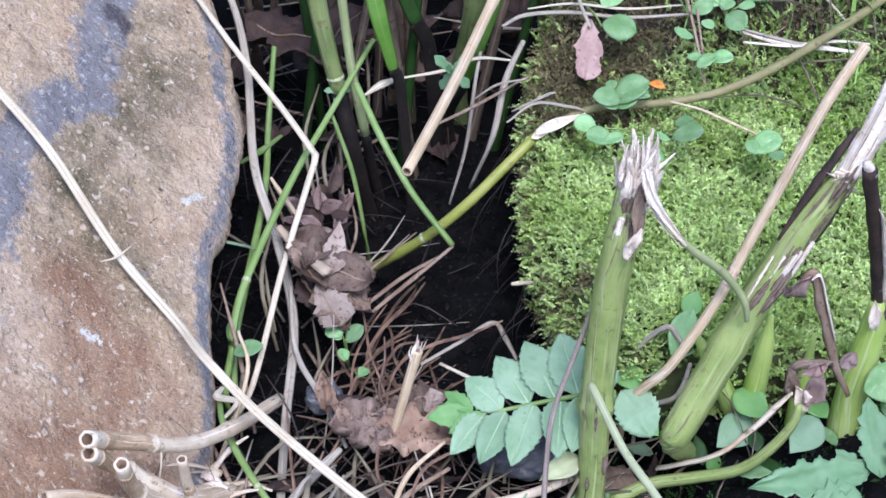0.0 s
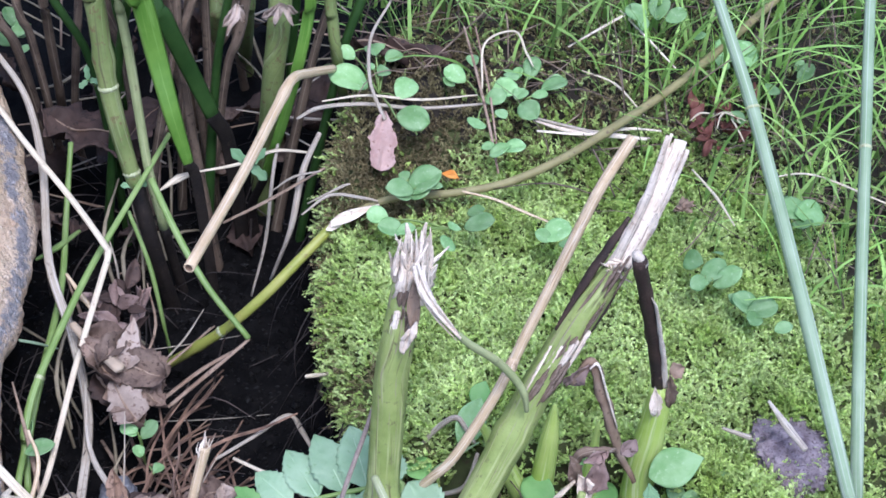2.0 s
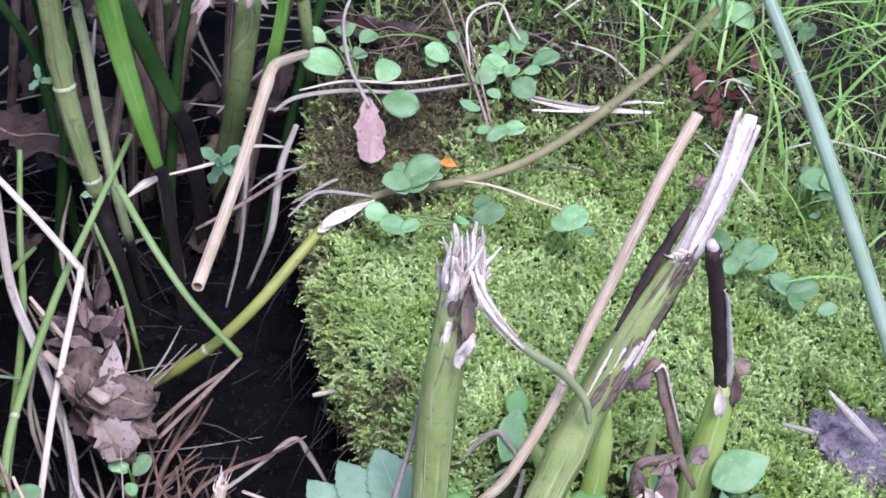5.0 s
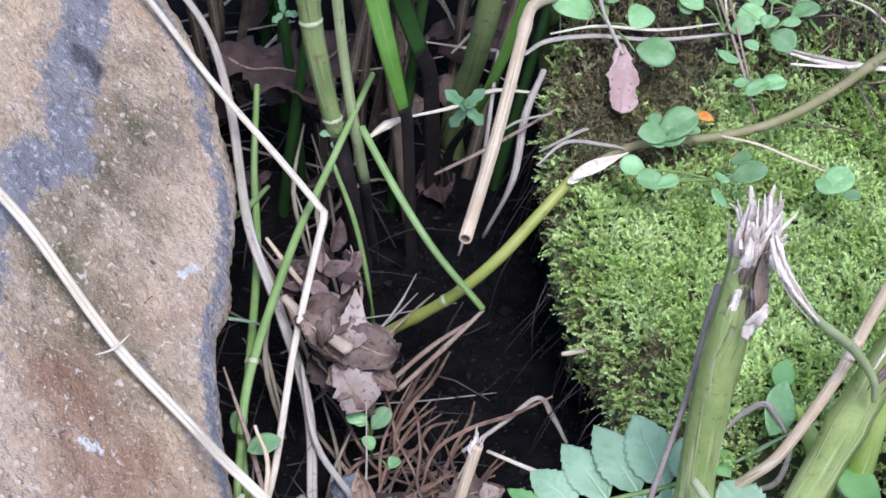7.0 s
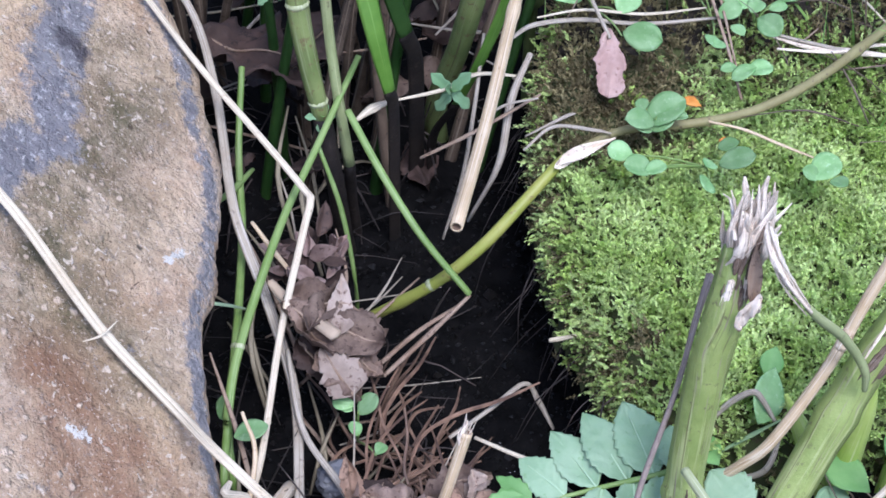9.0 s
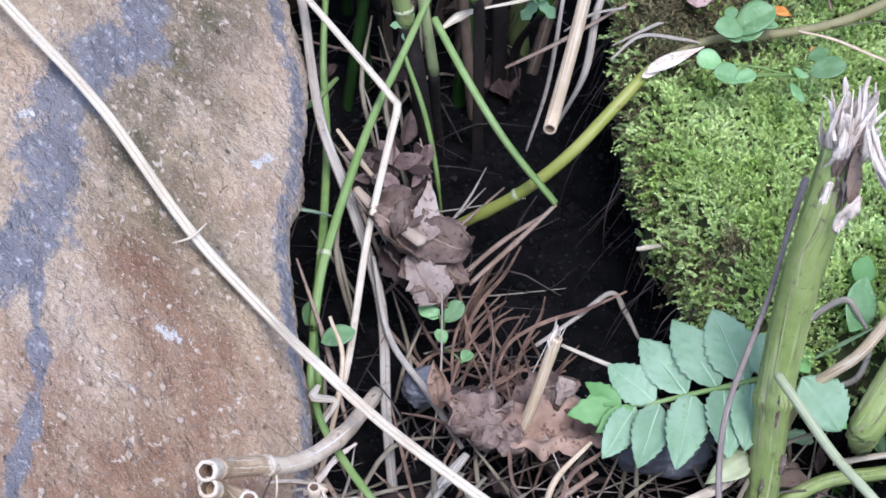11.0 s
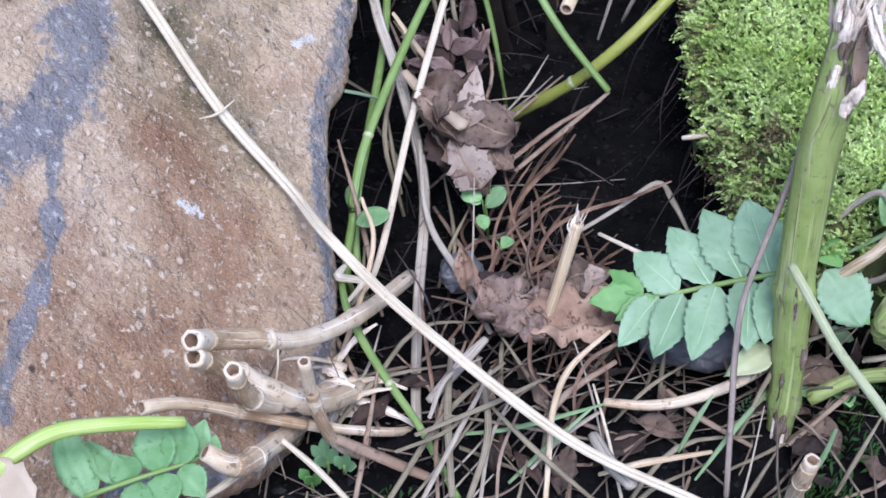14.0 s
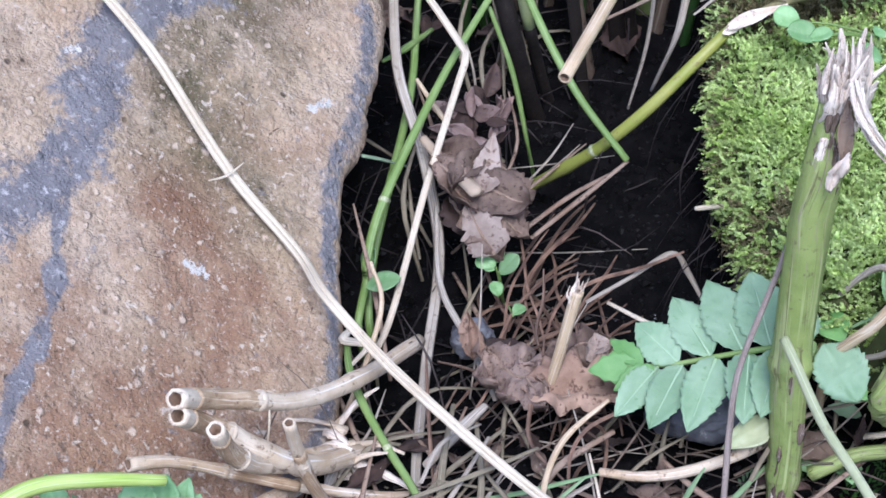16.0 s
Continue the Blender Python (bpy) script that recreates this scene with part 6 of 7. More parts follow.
add_moss_seedling((0.1034, 0.1109, 0.0100), [((0.1030, 0.1060, 0.0200), 1.3, 20), ((0.0902, 0.1000, 0.0200), 1.05, 200), ((0.0929, 0.1113, 0.0200), 0.5, 100), ((0.1090, 0.1009, 0.0200), 0.6, 0)])
add_moss_seedling((0.1187, 0.0785, 0.0080), [((0.1319, 0.0719, 0.0180), 1.05, 350), ((0.0842, 0.0689, 0.0180), 0.95, 180), ((0.1139, 0.0556, 0.0180), 0.9, 250), ((0.0770, 0.0801, 0.0180), 0.8, 160), ((0.0918, 0.0677, 0.0180), 0.7, 20), ((0.1179, 0.0691, 0.0180), 0.6, 60)])
add_moss_seedling((0.1759, 0.0740, 0.0060), [((0.1736, 0.0662, 0.0160), 1.2, 40), ((0.1779, 0.0552, 0.0160), 0.7, 300), ((0.1665, 0.0626, 0.0160), 0.6, 180)])
add_moss_seedling((0.1550, 0.1412, 0.0120), [((0.1554, 0.1321, 0.0220), 0.9, 10), ((0.1473, 0.1308, 0.0220), 0.8, 190)])
add_moss_seedling((0.2533, 0.0452, 0.0000), [((0.2464, 0.0471, 0.0100), 0.9, 130), ((0.2557, 0.0384, 0.0100), 1, 30), ((0.2624, 0.0327, 0.0100), 0.9, 0), ((0.2467, 0.0296, 0.0100), 0.8, 230)])
add_moss_seedling((0.2520, 0.2431, 0.0300), [((0.2512, 0.2434, 0.0400), 1.2, 80), ((0.2368, 0.2379, 0.0400), 0.9, 160), ((0.2601, 0.2342, 0.0400), 0.8, 0)])
add_moss_seedling((0.2992, 0.1452, 0.0100), [((0.2873, 0.1593, 0.0200), 0.8, 120), ((0.3119, 0.1859, 0.0200), 0.8, 60), ((0.3353, 0.2021, 0.0200), 0.8, 40)])
add_moss_seedling((-0.1396, 0.2801, 0.0000), [((-0.1423, 0.2839, 0.0100), 1, 120), ((-0.1360, 0.2717, 0.0100), 0.9, 20), ((-0.1437, 0.2630, 0.0100), 1, 220)])
add_moss_seedling((0.2230, -0.0985, -0.0300), [((0.2200, -0.0960, -0.0180), 0.7, 120), ((0.2270, -0.0990, -0.0170), 0.65, 10), ((0.2230, -0.1060, -0.0190), 0.6, 250)])
add_moss_seedling((0.2400, -0.0860, -0.0300), [((0.2370, -0.0850, -0.0160), 0.8, 150), ((0.2440, -0.0880, -0.0160), 0.7, 0), ((0.2410, -0.0800, -0.0150), 0.6, 80)])
add_moss_seedling((0.2490, -0.1120, -0.0330), [((0.2470, -0.1090, -0.0200), 0.8, 130), ((0.2540, -0.1140, -0.0200), 0.8, 20), ((0.2440, -0.1160, -0.0210), 0.7, 220)])
add_moss_seedling((0.2750, 0.0150, -0.0100), [((0.2710, 0.0180, 0.0040), 1.0, 140), ((0.2790, 0.0140, 0.0040), 1.1, 10), ((0.2740, 0.0080, 0.0030), 0.8, 250)])
add_moss_seedling((0.3120, 0.0850, -0.0050), [((0.3080, 0.0880, 0.0100), 1.2, 150), ((0.3170, 0.0850, 0.0100), 1.2, 20), ((0.3120, 0.0780, 0.0090), 0.9, 260)])
add_moss_seedling((0.2950, 0.2120, 0.0150), [((0.2900, 0.2150, 0.0280), 1.1, 150), ((0.2990, 0.2110, 0.0280), 1.2, 10), ((0.2960, 0.2190, 0.0290), 0.9, 80)])

# ---- low leaves on the soil between the stalks ----
rng = random.Random(81)
for k in range(64):
    x, y = rng.uniform(0.075, 0.30), rng.uniform(-0.20, -0.075)
    if x < 0.125 and y < -0.11:
        continue
    z = ground_height(x, y) + rng.uniform(0.004, 0.022)
    a, size = rng.random() * 6.283, rng.uniform(0.008, 0.02)
    tip = (x + math.cos(a) * size, y + math.sin(a) * size, z + rng.uniform(-0.001, 0.006))
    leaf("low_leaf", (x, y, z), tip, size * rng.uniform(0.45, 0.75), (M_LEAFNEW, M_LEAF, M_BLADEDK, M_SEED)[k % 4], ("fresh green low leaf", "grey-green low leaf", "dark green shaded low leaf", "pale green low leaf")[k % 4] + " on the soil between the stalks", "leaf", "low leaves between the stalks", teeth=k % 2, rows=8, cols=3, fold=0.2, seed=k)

rng = random.Random(83)
for k in range(26):
    x, y = rng.uniform(-0.16, 0.06), rng.uniform(0.15, 0.38)
    z = ground_height(x, y) + rng.uniform(0.004, 0.04)
    a, size = rng.random() * 6.283, rng.uniform(0.02, 0.05)
    leaf("clump_litter_leaf", (x, y, z), (x + math.cos(a) * size, y + math.sin(a) * size, z + rng.uniform(-0.01, 0.02)), size * rng.uniform(0.3, 0.6), M_DEADDARK if k % 3 else M_DEAD, "dark brown fallen leaf at the foot of the clump" if k % 3 else "light brown fallen leaf at the foot of the clump", "dead leaf", "fallen leaves under the clump", crumple=0.2, ragged=0.4, seed=k)

rng = random.Random(84)
for k in range(44):
    x, y = rng.uniform(-0.17, 0.06), rng.uniform(0.20, 0.42)
    z = ground_height(x, y) + rng.uniform(0.005, 0.06)
    a, rise, long = rng.uniform(0, 3.14), rng.gauss(0.1, 0.3), rng.uniform(0.04, 0.10)
    d = np.array((math.cos(a), math.sin(a) * 0.7, rise)) * long
    o = np.array((x, y, z))
    stem("clump_straw", [o - d / 2, o + np.array((rng.gauss(0, .003), 0, rng.gauss(0, .003))), o + d / 2], [0.0007, rng.uniform(0.0009, 0.0018), 0.0006], (M_GREYSTRAW, M_CURL, M_OLIVESTRAW)[k % 3], ("grey dry straw", "brown dry straw", "olive dry straw")[k % 3] + " caught among the clump stems", "straw", "straws caught in the clump", sides=6, flat=0.5, steps=4)
for at in ((0.0020, 0.1700, 0.0960), (0.0260, 0.1700, 0.0960)):
    head = thing("withered_flower", at, "small withered pinkish flower hanging among the clump stems", "flower", "withered flowers")
    stem_part("stalk", [(at[0], at[1], at[2] + 0.004), (at[0] + 0.004, at[1] + 0.006, at[2] + 0.03), (at[0] + 0.004, at[1] + 0.02, at[2] + 0.12)], [0.0008, 0.0008, 0.0008], M_GREYSTRAW, head, sides=5)
    for k in range(8):
        d = np.array((rng.gauss(0, 0.6), rng.gauss(0, 0.4), -1.0)) * rng.uniform(0.008, 0.013)
        leaf_part("petal", at, np.array(at) + d, 0.0032, M_DEADPALE, head, crumple=0.25, fold=0.4, rows=8, cols=2, seed=k, facing=(0.2, -0.9, 0.3))

# ---- a withered bud of pinkish scales in the hollow ----
bud = thing("withered_bud", (-0.0664, 0.0837, -0.0600), "withered rosette of pinkish brown leaf scales in the hollow", "dead plant")
rng = random.Random(85)
for k in range(22):
    o = np.array((-0.0672, 0.0814, -0.0520)) + np.array((rng.gauss(0, .007), rng.gauss(0, .010), rng.gauss(0, .004)))
    a, lift = rng.random() * 6.283, rng.uniform(0.15, 1.2)
    d = np.array((math.cos(a) * math.cos(lift), math.sin(a) * math.cos(lift), math.sin(lift))) * rng.uniform(0.011, 0.021)
    leaf_part("scale", o, o + d, rng.uniform(0.005, 0.0095), M_PINKDRY if k % 4 else M_DEADDARK, bud, fold=rng.uniform(0.1, 0.7), droop=rng.uniform(-0.3, 0.4), crumple=0.05, ragged=0.1, rows=12, cols=3, point=0.9, seed=k, facing=(rng.gauss(0, 0.5), -0.6, 0.8))

# ---- torn skin on the cut stalks, frayed straw top ----
frayed(stub, (-0.0125, -0.0706, -0.0030), (0.25, 0.3, 0.8), 12, 0.014, 0.0040, 12)
rng = random.Random(87)


def torn_skin(parent, lower, upper, count, out, seed):
    """Strips of split brown skin and pale flaps along a stalk between two places on its axis."""
    rng = random.Random(seed)
    lower, upper = np.array(lower), np.array(upper)
    d = (upper - lower) / np.linalg.norm(upper - lower)
    side = np.cross(d, (0, -0.75, 0.65))
    side /= np.linalg.norm(side)
    front = np.cross(side, d)
    if front[1] > 0:
        front = -front
    for k in range(count):
        u, s = rng.random(), rng.uniform(-0.75, 0.75)
        p = lower + (upper - lower) * u + side * s * out + front * math.sqrt(1 - s * s) * out * 1.01
        long = rng.uniform(0.008, 0.026)
        q = p + d * long + side * rng.gauss(0, 0.0008) + front * rng.uniform(0.0, 0.0012)
        m = (p + q) / 2 + front * 0.0004
        w = rng.uniform(0.0006, 0.0020)
        pale = k % 5 == 4
        stem_part("torn_skin", [p, m, q], [w * 0.3, w, w * (0.9 if pale else 0.3)], M_FIBRE if pale else M_SPLIT, parent, "pale torn flap of skin" if pale else "brown split strip of skin", sides=6, steps=5, flat=0.25, wobble=0.2, rng=rng, facing=tuple(front))


for ob in [o for o in bpy.data.objects if o.name.startswith("cut_stalk") and not o.parent]:
    if "leaning" in ob["label"]:
        torn_skin(ob, (0.1417, -0.0932, 0.0400), (0.1783, -0.0754, 0.1050), 26, 0.0076, 5)
    elif "frayed" in ob["label"]:
        torn_skin(ob, (0.0795, -0.0935, 0.0750), (0.0845, -0.0840, 0.1120), 15, 0.0072, 6)
        torn_skin(ob, (0.0730, -0.1223, -0.0500), (0.0743, -0.1045, 0.0080), 4, 0.0073, 8)
        torn_skin(ob, (0.0702, -0.1335, -0.0830), (0.0722, -0.1250, -0.0580), 15, 0.0056, 9)

# ---- shreds of dead leaves in the litter in front ----
rng = random.Random(89)
for k in range(46):
    x, y = rng.uniform(-0.13, 0.13), rng.uniform(-0.24, -0.075)
    z = ground_height(x, y) + rng.uniform(0.002, 0.012)
    a, size = rng.random() * 6.283, rng.uniform(0.012, 0.032)
    leaf("leaf_shred", (x, y, z), (x + math.cos(a) * size, y + math.sin(a) * size, z + rng.uniform(-0.003, 0.008)), size * rng.uniform(0.2, 0.55), (M_DEADDARK, M_SPLIT, M_DEADDARK, M_DEAD)[k % 4], ("dark rotten leaf shred", "brown leaf shred", "dark rotten leaf shred", "grey-brown leaf shred")[k % 4] + " in the litter", "dead leaf", "leaf shreds in the litter", crumple=0.2, ragged=0.4, fold=rng.uniform(0, 0.6), rows=10, cols=3, seed=k)


# ---- long pale stems and grass over the moss ----
for pts, rad in (
    ([(0.2445, 0.0848, 0.1700), (0.2480, 0.0693, 0.1600), (0.2603, 0.0243, 0.1300), (0.2732, -0.0323, 0.0900), (0.2848, -0.0860, 0.0500), (0.2962, -0.1320, 0.0100), (0.3103, -0.1155, -0.0400)], [0.0026, 0.003, 0.0036, 0.0038, 0.0036, 0.0032]),
    ([(0.3409, 0.1279, 0.1400), (0.3375, 0.1110, 0.1300), (0.3226, 0.0290, 0.1000), (0.3136, -0.0333, 0.0600), (0.3061, -0.0916, 0.0200), (0.3076, -0.1108, -0.0200), (0.3130, -0.1037, -0.0450)], [0.0026, 0.003, 0.0032, 0.0034, 0.0034, 0.003]),
):
    tall = thing("tall_grass_stem", pts[-1], "tall smooth bluish-green grass stem before the moss", "grass stem", "tall grass stems")
    stem_part("stalk", pts, rad, M_BLUEGRASS, tall, sides=10)
    line = spline(pts, 10)
    i = len(line) // 3
    stem_part("joint", [line[i] - (line[i + 1] - line[i]) * 0.12, line[i], line[i] + (line[i + 1] - line[i]) * 0.12], [rad[2] * 0.98, rad[2] * 1.12, rad[2] * 0.98], M_PALEGREEN, tall, "pale joint ring", sides=10, steps=3, round_end=False)

def add_dry_straw(pts, rad, m, lab):
    stem("dry_straw", pts, rad, m, lab, "dry stem", "dry straws", sides=7, flat=0.65)


add_dry_straw([(0.0335, 0.1518, 0.0300), (0.0464, 0.1620, 0.0300), (0.0723, 0.1702, 0.0260), (0.1048, 0.1707, 0.0220), (0.1443, 0.1743, 0.0220)], [0.001, 0.0016, 0.0016, 0.0014, 0.001], M_GREYSTRAW, "pale dry grass leaf lying over the back moss")
add_dry_straw([(0.0480, 0.1640, 0.0330), (0.0735, 0.1730, 0.0300), (0.1050, 0.1735, 0.0260), (0.1380, 0.1800, 0.0240)], [0.0006, 0.0010, 0.0011, 0.0006], M_STRAW, "second pale dry grass leaf over the back moss")
add_dry_straw([(0.1700, 0.1657, 0.0160), (0.1891, 0.1586, 0.0140), (0.2114, 0.1536, 0.0140), (0.2337, 0.1486, 0.0140)], [0.001, 0.0022, 0.0024, 0.001], M_FIBRE, "white bleached grass blade lying on the moss")
add_dry_straw([(0.1945, 0.2184, 0.0300), (0.2159, 0.2310, 0.0350), (0.2414, 0.2467, 0.0400)], [0.0006, 0.0010, 0.0008], M_FIBRE, "white bleached grass stalk behind the moss")
add_dry_straw([(0.1699, 0.1656, 0.0180), (0.1907, 0.1586, 0.0160), (0.2131, 0.1527, 0.0140), (0.2359, 0.1508, 0.0130)], [0.0008, 0.0014, 0.0014, 0.0008], M_GREYSTRAW, "grey bleached straw lying on the back moss")
add_dry_straw([(0.1708, 0.1554, 0.0160), (0.2000, 0.1528, 0.0150), (0.2235, 0.1575, 0.0150), (0.2434, 0.1575, 0.0130)], [0.0008, 0.0011, 0.0012, 0.0006], M_FIBRE, "white bleached straw lying on the back moss")
add_dry_straw([(0.2017, 0.2053, 0.0220), (0.2207, 0.1936, 0.0200), (0.2346, 0.1683, 0.0160)], [0.0005, 0.0009, 0.0005], M_STRAW, "thin pale straw lying on the back moss")
add_dry_straw([(0.2560, 0.1204, 0.0140), (0.2666, 0.0975, 0.0120), (0.2734, 0.0753, 0.0100)], [0.0006, 0.0011, 0.0005], M_STRAW, "pale straw lying over the dried flower")
add_dry_straw([(0.2961, 0.1044, 0.0200), (0.3220, 0.1062, 0.0200), (0.3574, 0.0805, 0.0200)], [0.0005, 0.0008, 0.0006], M_STRAW, "thin pale straw in the grass")
add_dry_straw([(0.2283, 0.2485, 0.0350), (0.2433, 0.2284, 0.0280), (0.2577, 0.2063, 0.0220)], [0.0006, 0.0009, 0.0005], M_FIBRE, "white bleached grass stalk behind the moss")
add_dry_straw([(0.1403, 0.1779, 0.0300), (0.1429, 0.2015, 0.0450), (0.1613, 0.2121, 0.0460), (0.1679, 0.2064, 0.0350), (0.1718, 0.1991, 0.0300)], [0.0006, 0.0008, 0.0009, 0.0009, 0.0006], M_STRAW, "thin kinked straw standing in the moss")
add_dry_straw([(0.1313, 0.2119, 0.0500), (0.1379, 0.1821, 0.0350), (0.1431, 0.1508, 0.0220), (0.1466, 0.1245, 0.0100)], [0.0007, 0.0009, 0.0009, 0.0007], M_CURL, "thin brown dry stalk standing in the moss")
add_dry_straw([(0.1379, 0.2117, 0.0500), (0.1443, 0.1777, 0.0300), (0.1469, 0.1387, 0.0150)], [0.0006, 0.0008, 0.0006], M_CURL, "thin brown dry stalk standing in the moss")
add_dry_straw([(0.1247, 0.1018, 0.0160), (0.1417, 0.0972, 0.0140), (0.1600, 0.0891, 0.0100), (0.1735, 0.0823, 0.0080)], [0.0007, 0.001, 0.001, 0.0006], M_TAN, "thin tan straw lying on the moss")
add_dry_straw([(0.0355, 0.1031, 0.0000), (0.0515, 0.1150, 0.0040), (0.0702, 0.1070, 0.0080), (0.0779, 0.1043, 0.0080)], [0.0006, 0.0012, 0.0012, 0.0005], M_GREYSTRAW, "grey dry twig at the moss edge")
add_dry_straw([(0.0387, 0.1177, -0.0040), (0.0579, 0.1199, 0.0060), (0.0627, 0.1197, 0.0080)], [0.0006, 0.0012, 0.0006], M_GREYSTRAW, "grey dry twig at the moss edge")
add_dry_straw([(-0.0235, 0.1428, 0.0000), (0.0005, 0.1497, 0.0000), (0.0198, 0.1611, 0.0000), (0.0409, 0.1563, 0.0020)], [0.0008, 0.0014, 0.0014, 0.0008], M_STRAW, "pale dry straw crossing the clump")
add_dry_straw([(-0.0457, 0.1319, -0.0050), (-0.0347, 0.1395, -0.0020), (-0.0219, 0.1438, 0.0000)], [0.0005, 0.003, 0.0006], M_STRAW, "pale dry leaf tip in the clump")
add_dry_straw([(-0.0103, 0.1330, -0.0300), (0.0161, 0.1344, -0.0150), (0.0487, 0.1394, 0.0040)], [0.001, 0.0014, 0.0008], M_CURL, "dark thin twig reaching to the moss")
add_dry_straw([(0.0460, 0.1617, 0.0120), (0.0358, 0.1470, -0.0050), (0.0285, 0.1266, -0.0300), (0.0159, 0.1281, -0.0700)], [0.0016, 0.0022, 0.002, 0.0016], M_GREYSTRAW, "pale grey straw hanging at the moss edge")
add_dry_straw([(0.0250, 0.1811, 0.0100), (0.0188, 0.1538, -0.0100), (0.0133, 0.1406, -0.0500), (0.0038, 0.1303, -0.0850)], [0.0008, 0.0012, 0.0012, 0.0008], M_GREYSTRAW, "thin grey straw hanging at the moss edge")
add_dry_straw([(0.0180, 0.1364, -0.0100), (0.0308, 0.1367, 0.0000), (0.0466, 0.1343, 0.0060)], [0.0006, 0.001, 0.0006], M_GREYSTRAW, "grey dry twig at the moss edge")
add_dry_straw([(0.0793, -0.0907, 0.1260), (0.0845, -0.0645, 0.1200), (0.0805, -0.0642, 0.1250)], [0.0008, 0.0008, 0.0004], M_FIBRE, "short pale splinter at the stalk top")
add_dry_straw([(-0.0980, 0.0506, -0.0500), (-0.1076, 0.0398, -0.0350), (-0.1163, 0.0323, -0.0250)], [0.0008, 0.0012, 0.0012], M_BLUEGRASS, "pale blade tip under the stone edge")
add_dry_straw([(-0.0966, 0.0909, -0.0300), (-0.0861, 0.0794, -0.0400), (-0.0755, 0.0698, -0.0500)], [0.001, 0.0016, 0.001], M_TAN, "tan straw in the hollow")
add_dry_straw([(-0.0901, 0.0499, -0.0300), (-0.0799, 0.0396, -0.0350), (-0.0619, 0.0120, -0.0280)], [0.0022, 0.0032, 0.0036], M_PALELEAF, "pale broad dry stem lying through the dead leaves")
add_dry_straw([(-0.0383, 0.0145, -0.0600), (-0.0162, 0.0299, -0.0500), (0.0056, 0.0486, -0.0430)], [0.0012, 0.0015, 0.001], M_CURL, "brown dry stalk slanting over the hollow")
add_dry_straw([(-0.0448, 0.0166, -0.0600), (-0.0211, 0.0339, -0.0520), (0.0018, 0.0460, -0.0460)], [0.0012, 0.0014, 0.001], M_CURL, "brown dry stalk slanting over the hollow")
add_dry_straw([(-0.0115, -0.0252, -0.0600), (0.0094, -0.0104, -0.0580), (0.0266, 0.0021, -0.0560), (0.0339, -0.0005, -0.0660), (0.0413, -0.0060, -0.0800)], [0.001, 0.0012, 0.0014, 0.0018, 0.001], M_GREYSTRAW, "bent dry blade over the dark hollow")
add_dry_straw([(-0.0830, 0.0248, -0.0500), (-0.0783, -0.0159, -0.0600), (-0.0631, -0.0459, -0.0650), (-0.0497, -0.0749, -0.0700)], [0.001, 0.0016, 0.0018, 0.0012], M_GREYSTRAW, "grey withered stem in the litter")
add_dry_straw([(-0.0016, -0.0343, -0.0500), (0.0174, -0.0467, -0.0500), (0.0398, -0.0549, -0.0550)], [0.001, 0.0013, 0.001], M_STRAW, "pale straw passing under the pinnate leaf")
add_dry_straw([(-0.1061, -0.0300, -0.0300), (-0.1013, -0.0467, -0.0450), (-0.1146, -0.0982, -0.0600), (-0.1248, -0.1026, -0.0700)], [0.0008, 0.0013, 0.0013, 0.001], M_TAN, "thin tan straw beside the reed stubs")
add_dry_straw([(-0.1127, -0.0609, -0.0400), (-0.1148, -0.0673, -0.0400), (-0.1054, -0.0663, -0.0450), (-0.1110, -0.0775, -0.0450)], [0.0012, 0.0026, 0.0016, 0.001], M_STRAW, "pale curled knot of a dry straw")
for pts in (
    [(-0.0652, -0.1412, -0.0550), (-0.0418, -0.1421, -0.0500), (-0.0187, -0.1388, -0.0450), (-0.0023, -0.1331, -0.0450)],
    [(-0.0419, -0.1619, -0.0600), (-0.0257, -0.1508, -0.0500), (-0.0072, -0.1383, -0.0400)],
    [(0.0269, -0.1538, -0.0500), (0.0343, -0.1480, -0.0350), (0.0400, -0.1443, -0.0250)],
    [(0.0668, -0.1184, -0.0550), (0.0505, -0.1426, -0.0500), (0.0339, -0.1607, -0.0600)],
    [(0.0881, -0.1577, -0.0300), (0.0824, -0.1633, -0.0450), (0.0722, -0.1664, -0.0600)],
    [(0.0995, -0.0739, -0.0200), (0.1126, -0.0734, -0.0100), (0.1227, -0.0746, 0.0000)],
    [(0.1071, -0.0491, -0.0300), (0.1201, -0.0451, -0.0200), (0.1367, -0.0414, -0.0100)],
):
    stem("fresh_grass_blade", pts, [0.0008, 0.0014, 0.0006], M_FRESH, "thin fresh green grass blade over the litter", "grass blade", "fresh grass blades", flat=0.4)
petals = thing("dried_flower", (0.2771, 0.1577, 0.0050), "dried dark red flower head fallen in the grass", "flower")
rng = random.Random(41)
for k in range(22):
    a, tilt = rng.random() * 6.283, rng.uniform(0.1, 1.1)
    o = np.array((0.2760, 0.1600, 0.0100)) + np.array((rng.gauss(0, .010), rng.gauss(0, .009), 0))
    d = np.array((math.cos(a) * math.cos(tilt), math.sin(a) * math.cos(tilt), math.sin(tilt))) * rng.uniform(0.010, 0.020)
    leaf_part("petal", o, o + d, rng.uniform(0.004, 0.008), M_RED, petals, crumple=0.25, seed=k, rows=6, cols=2)
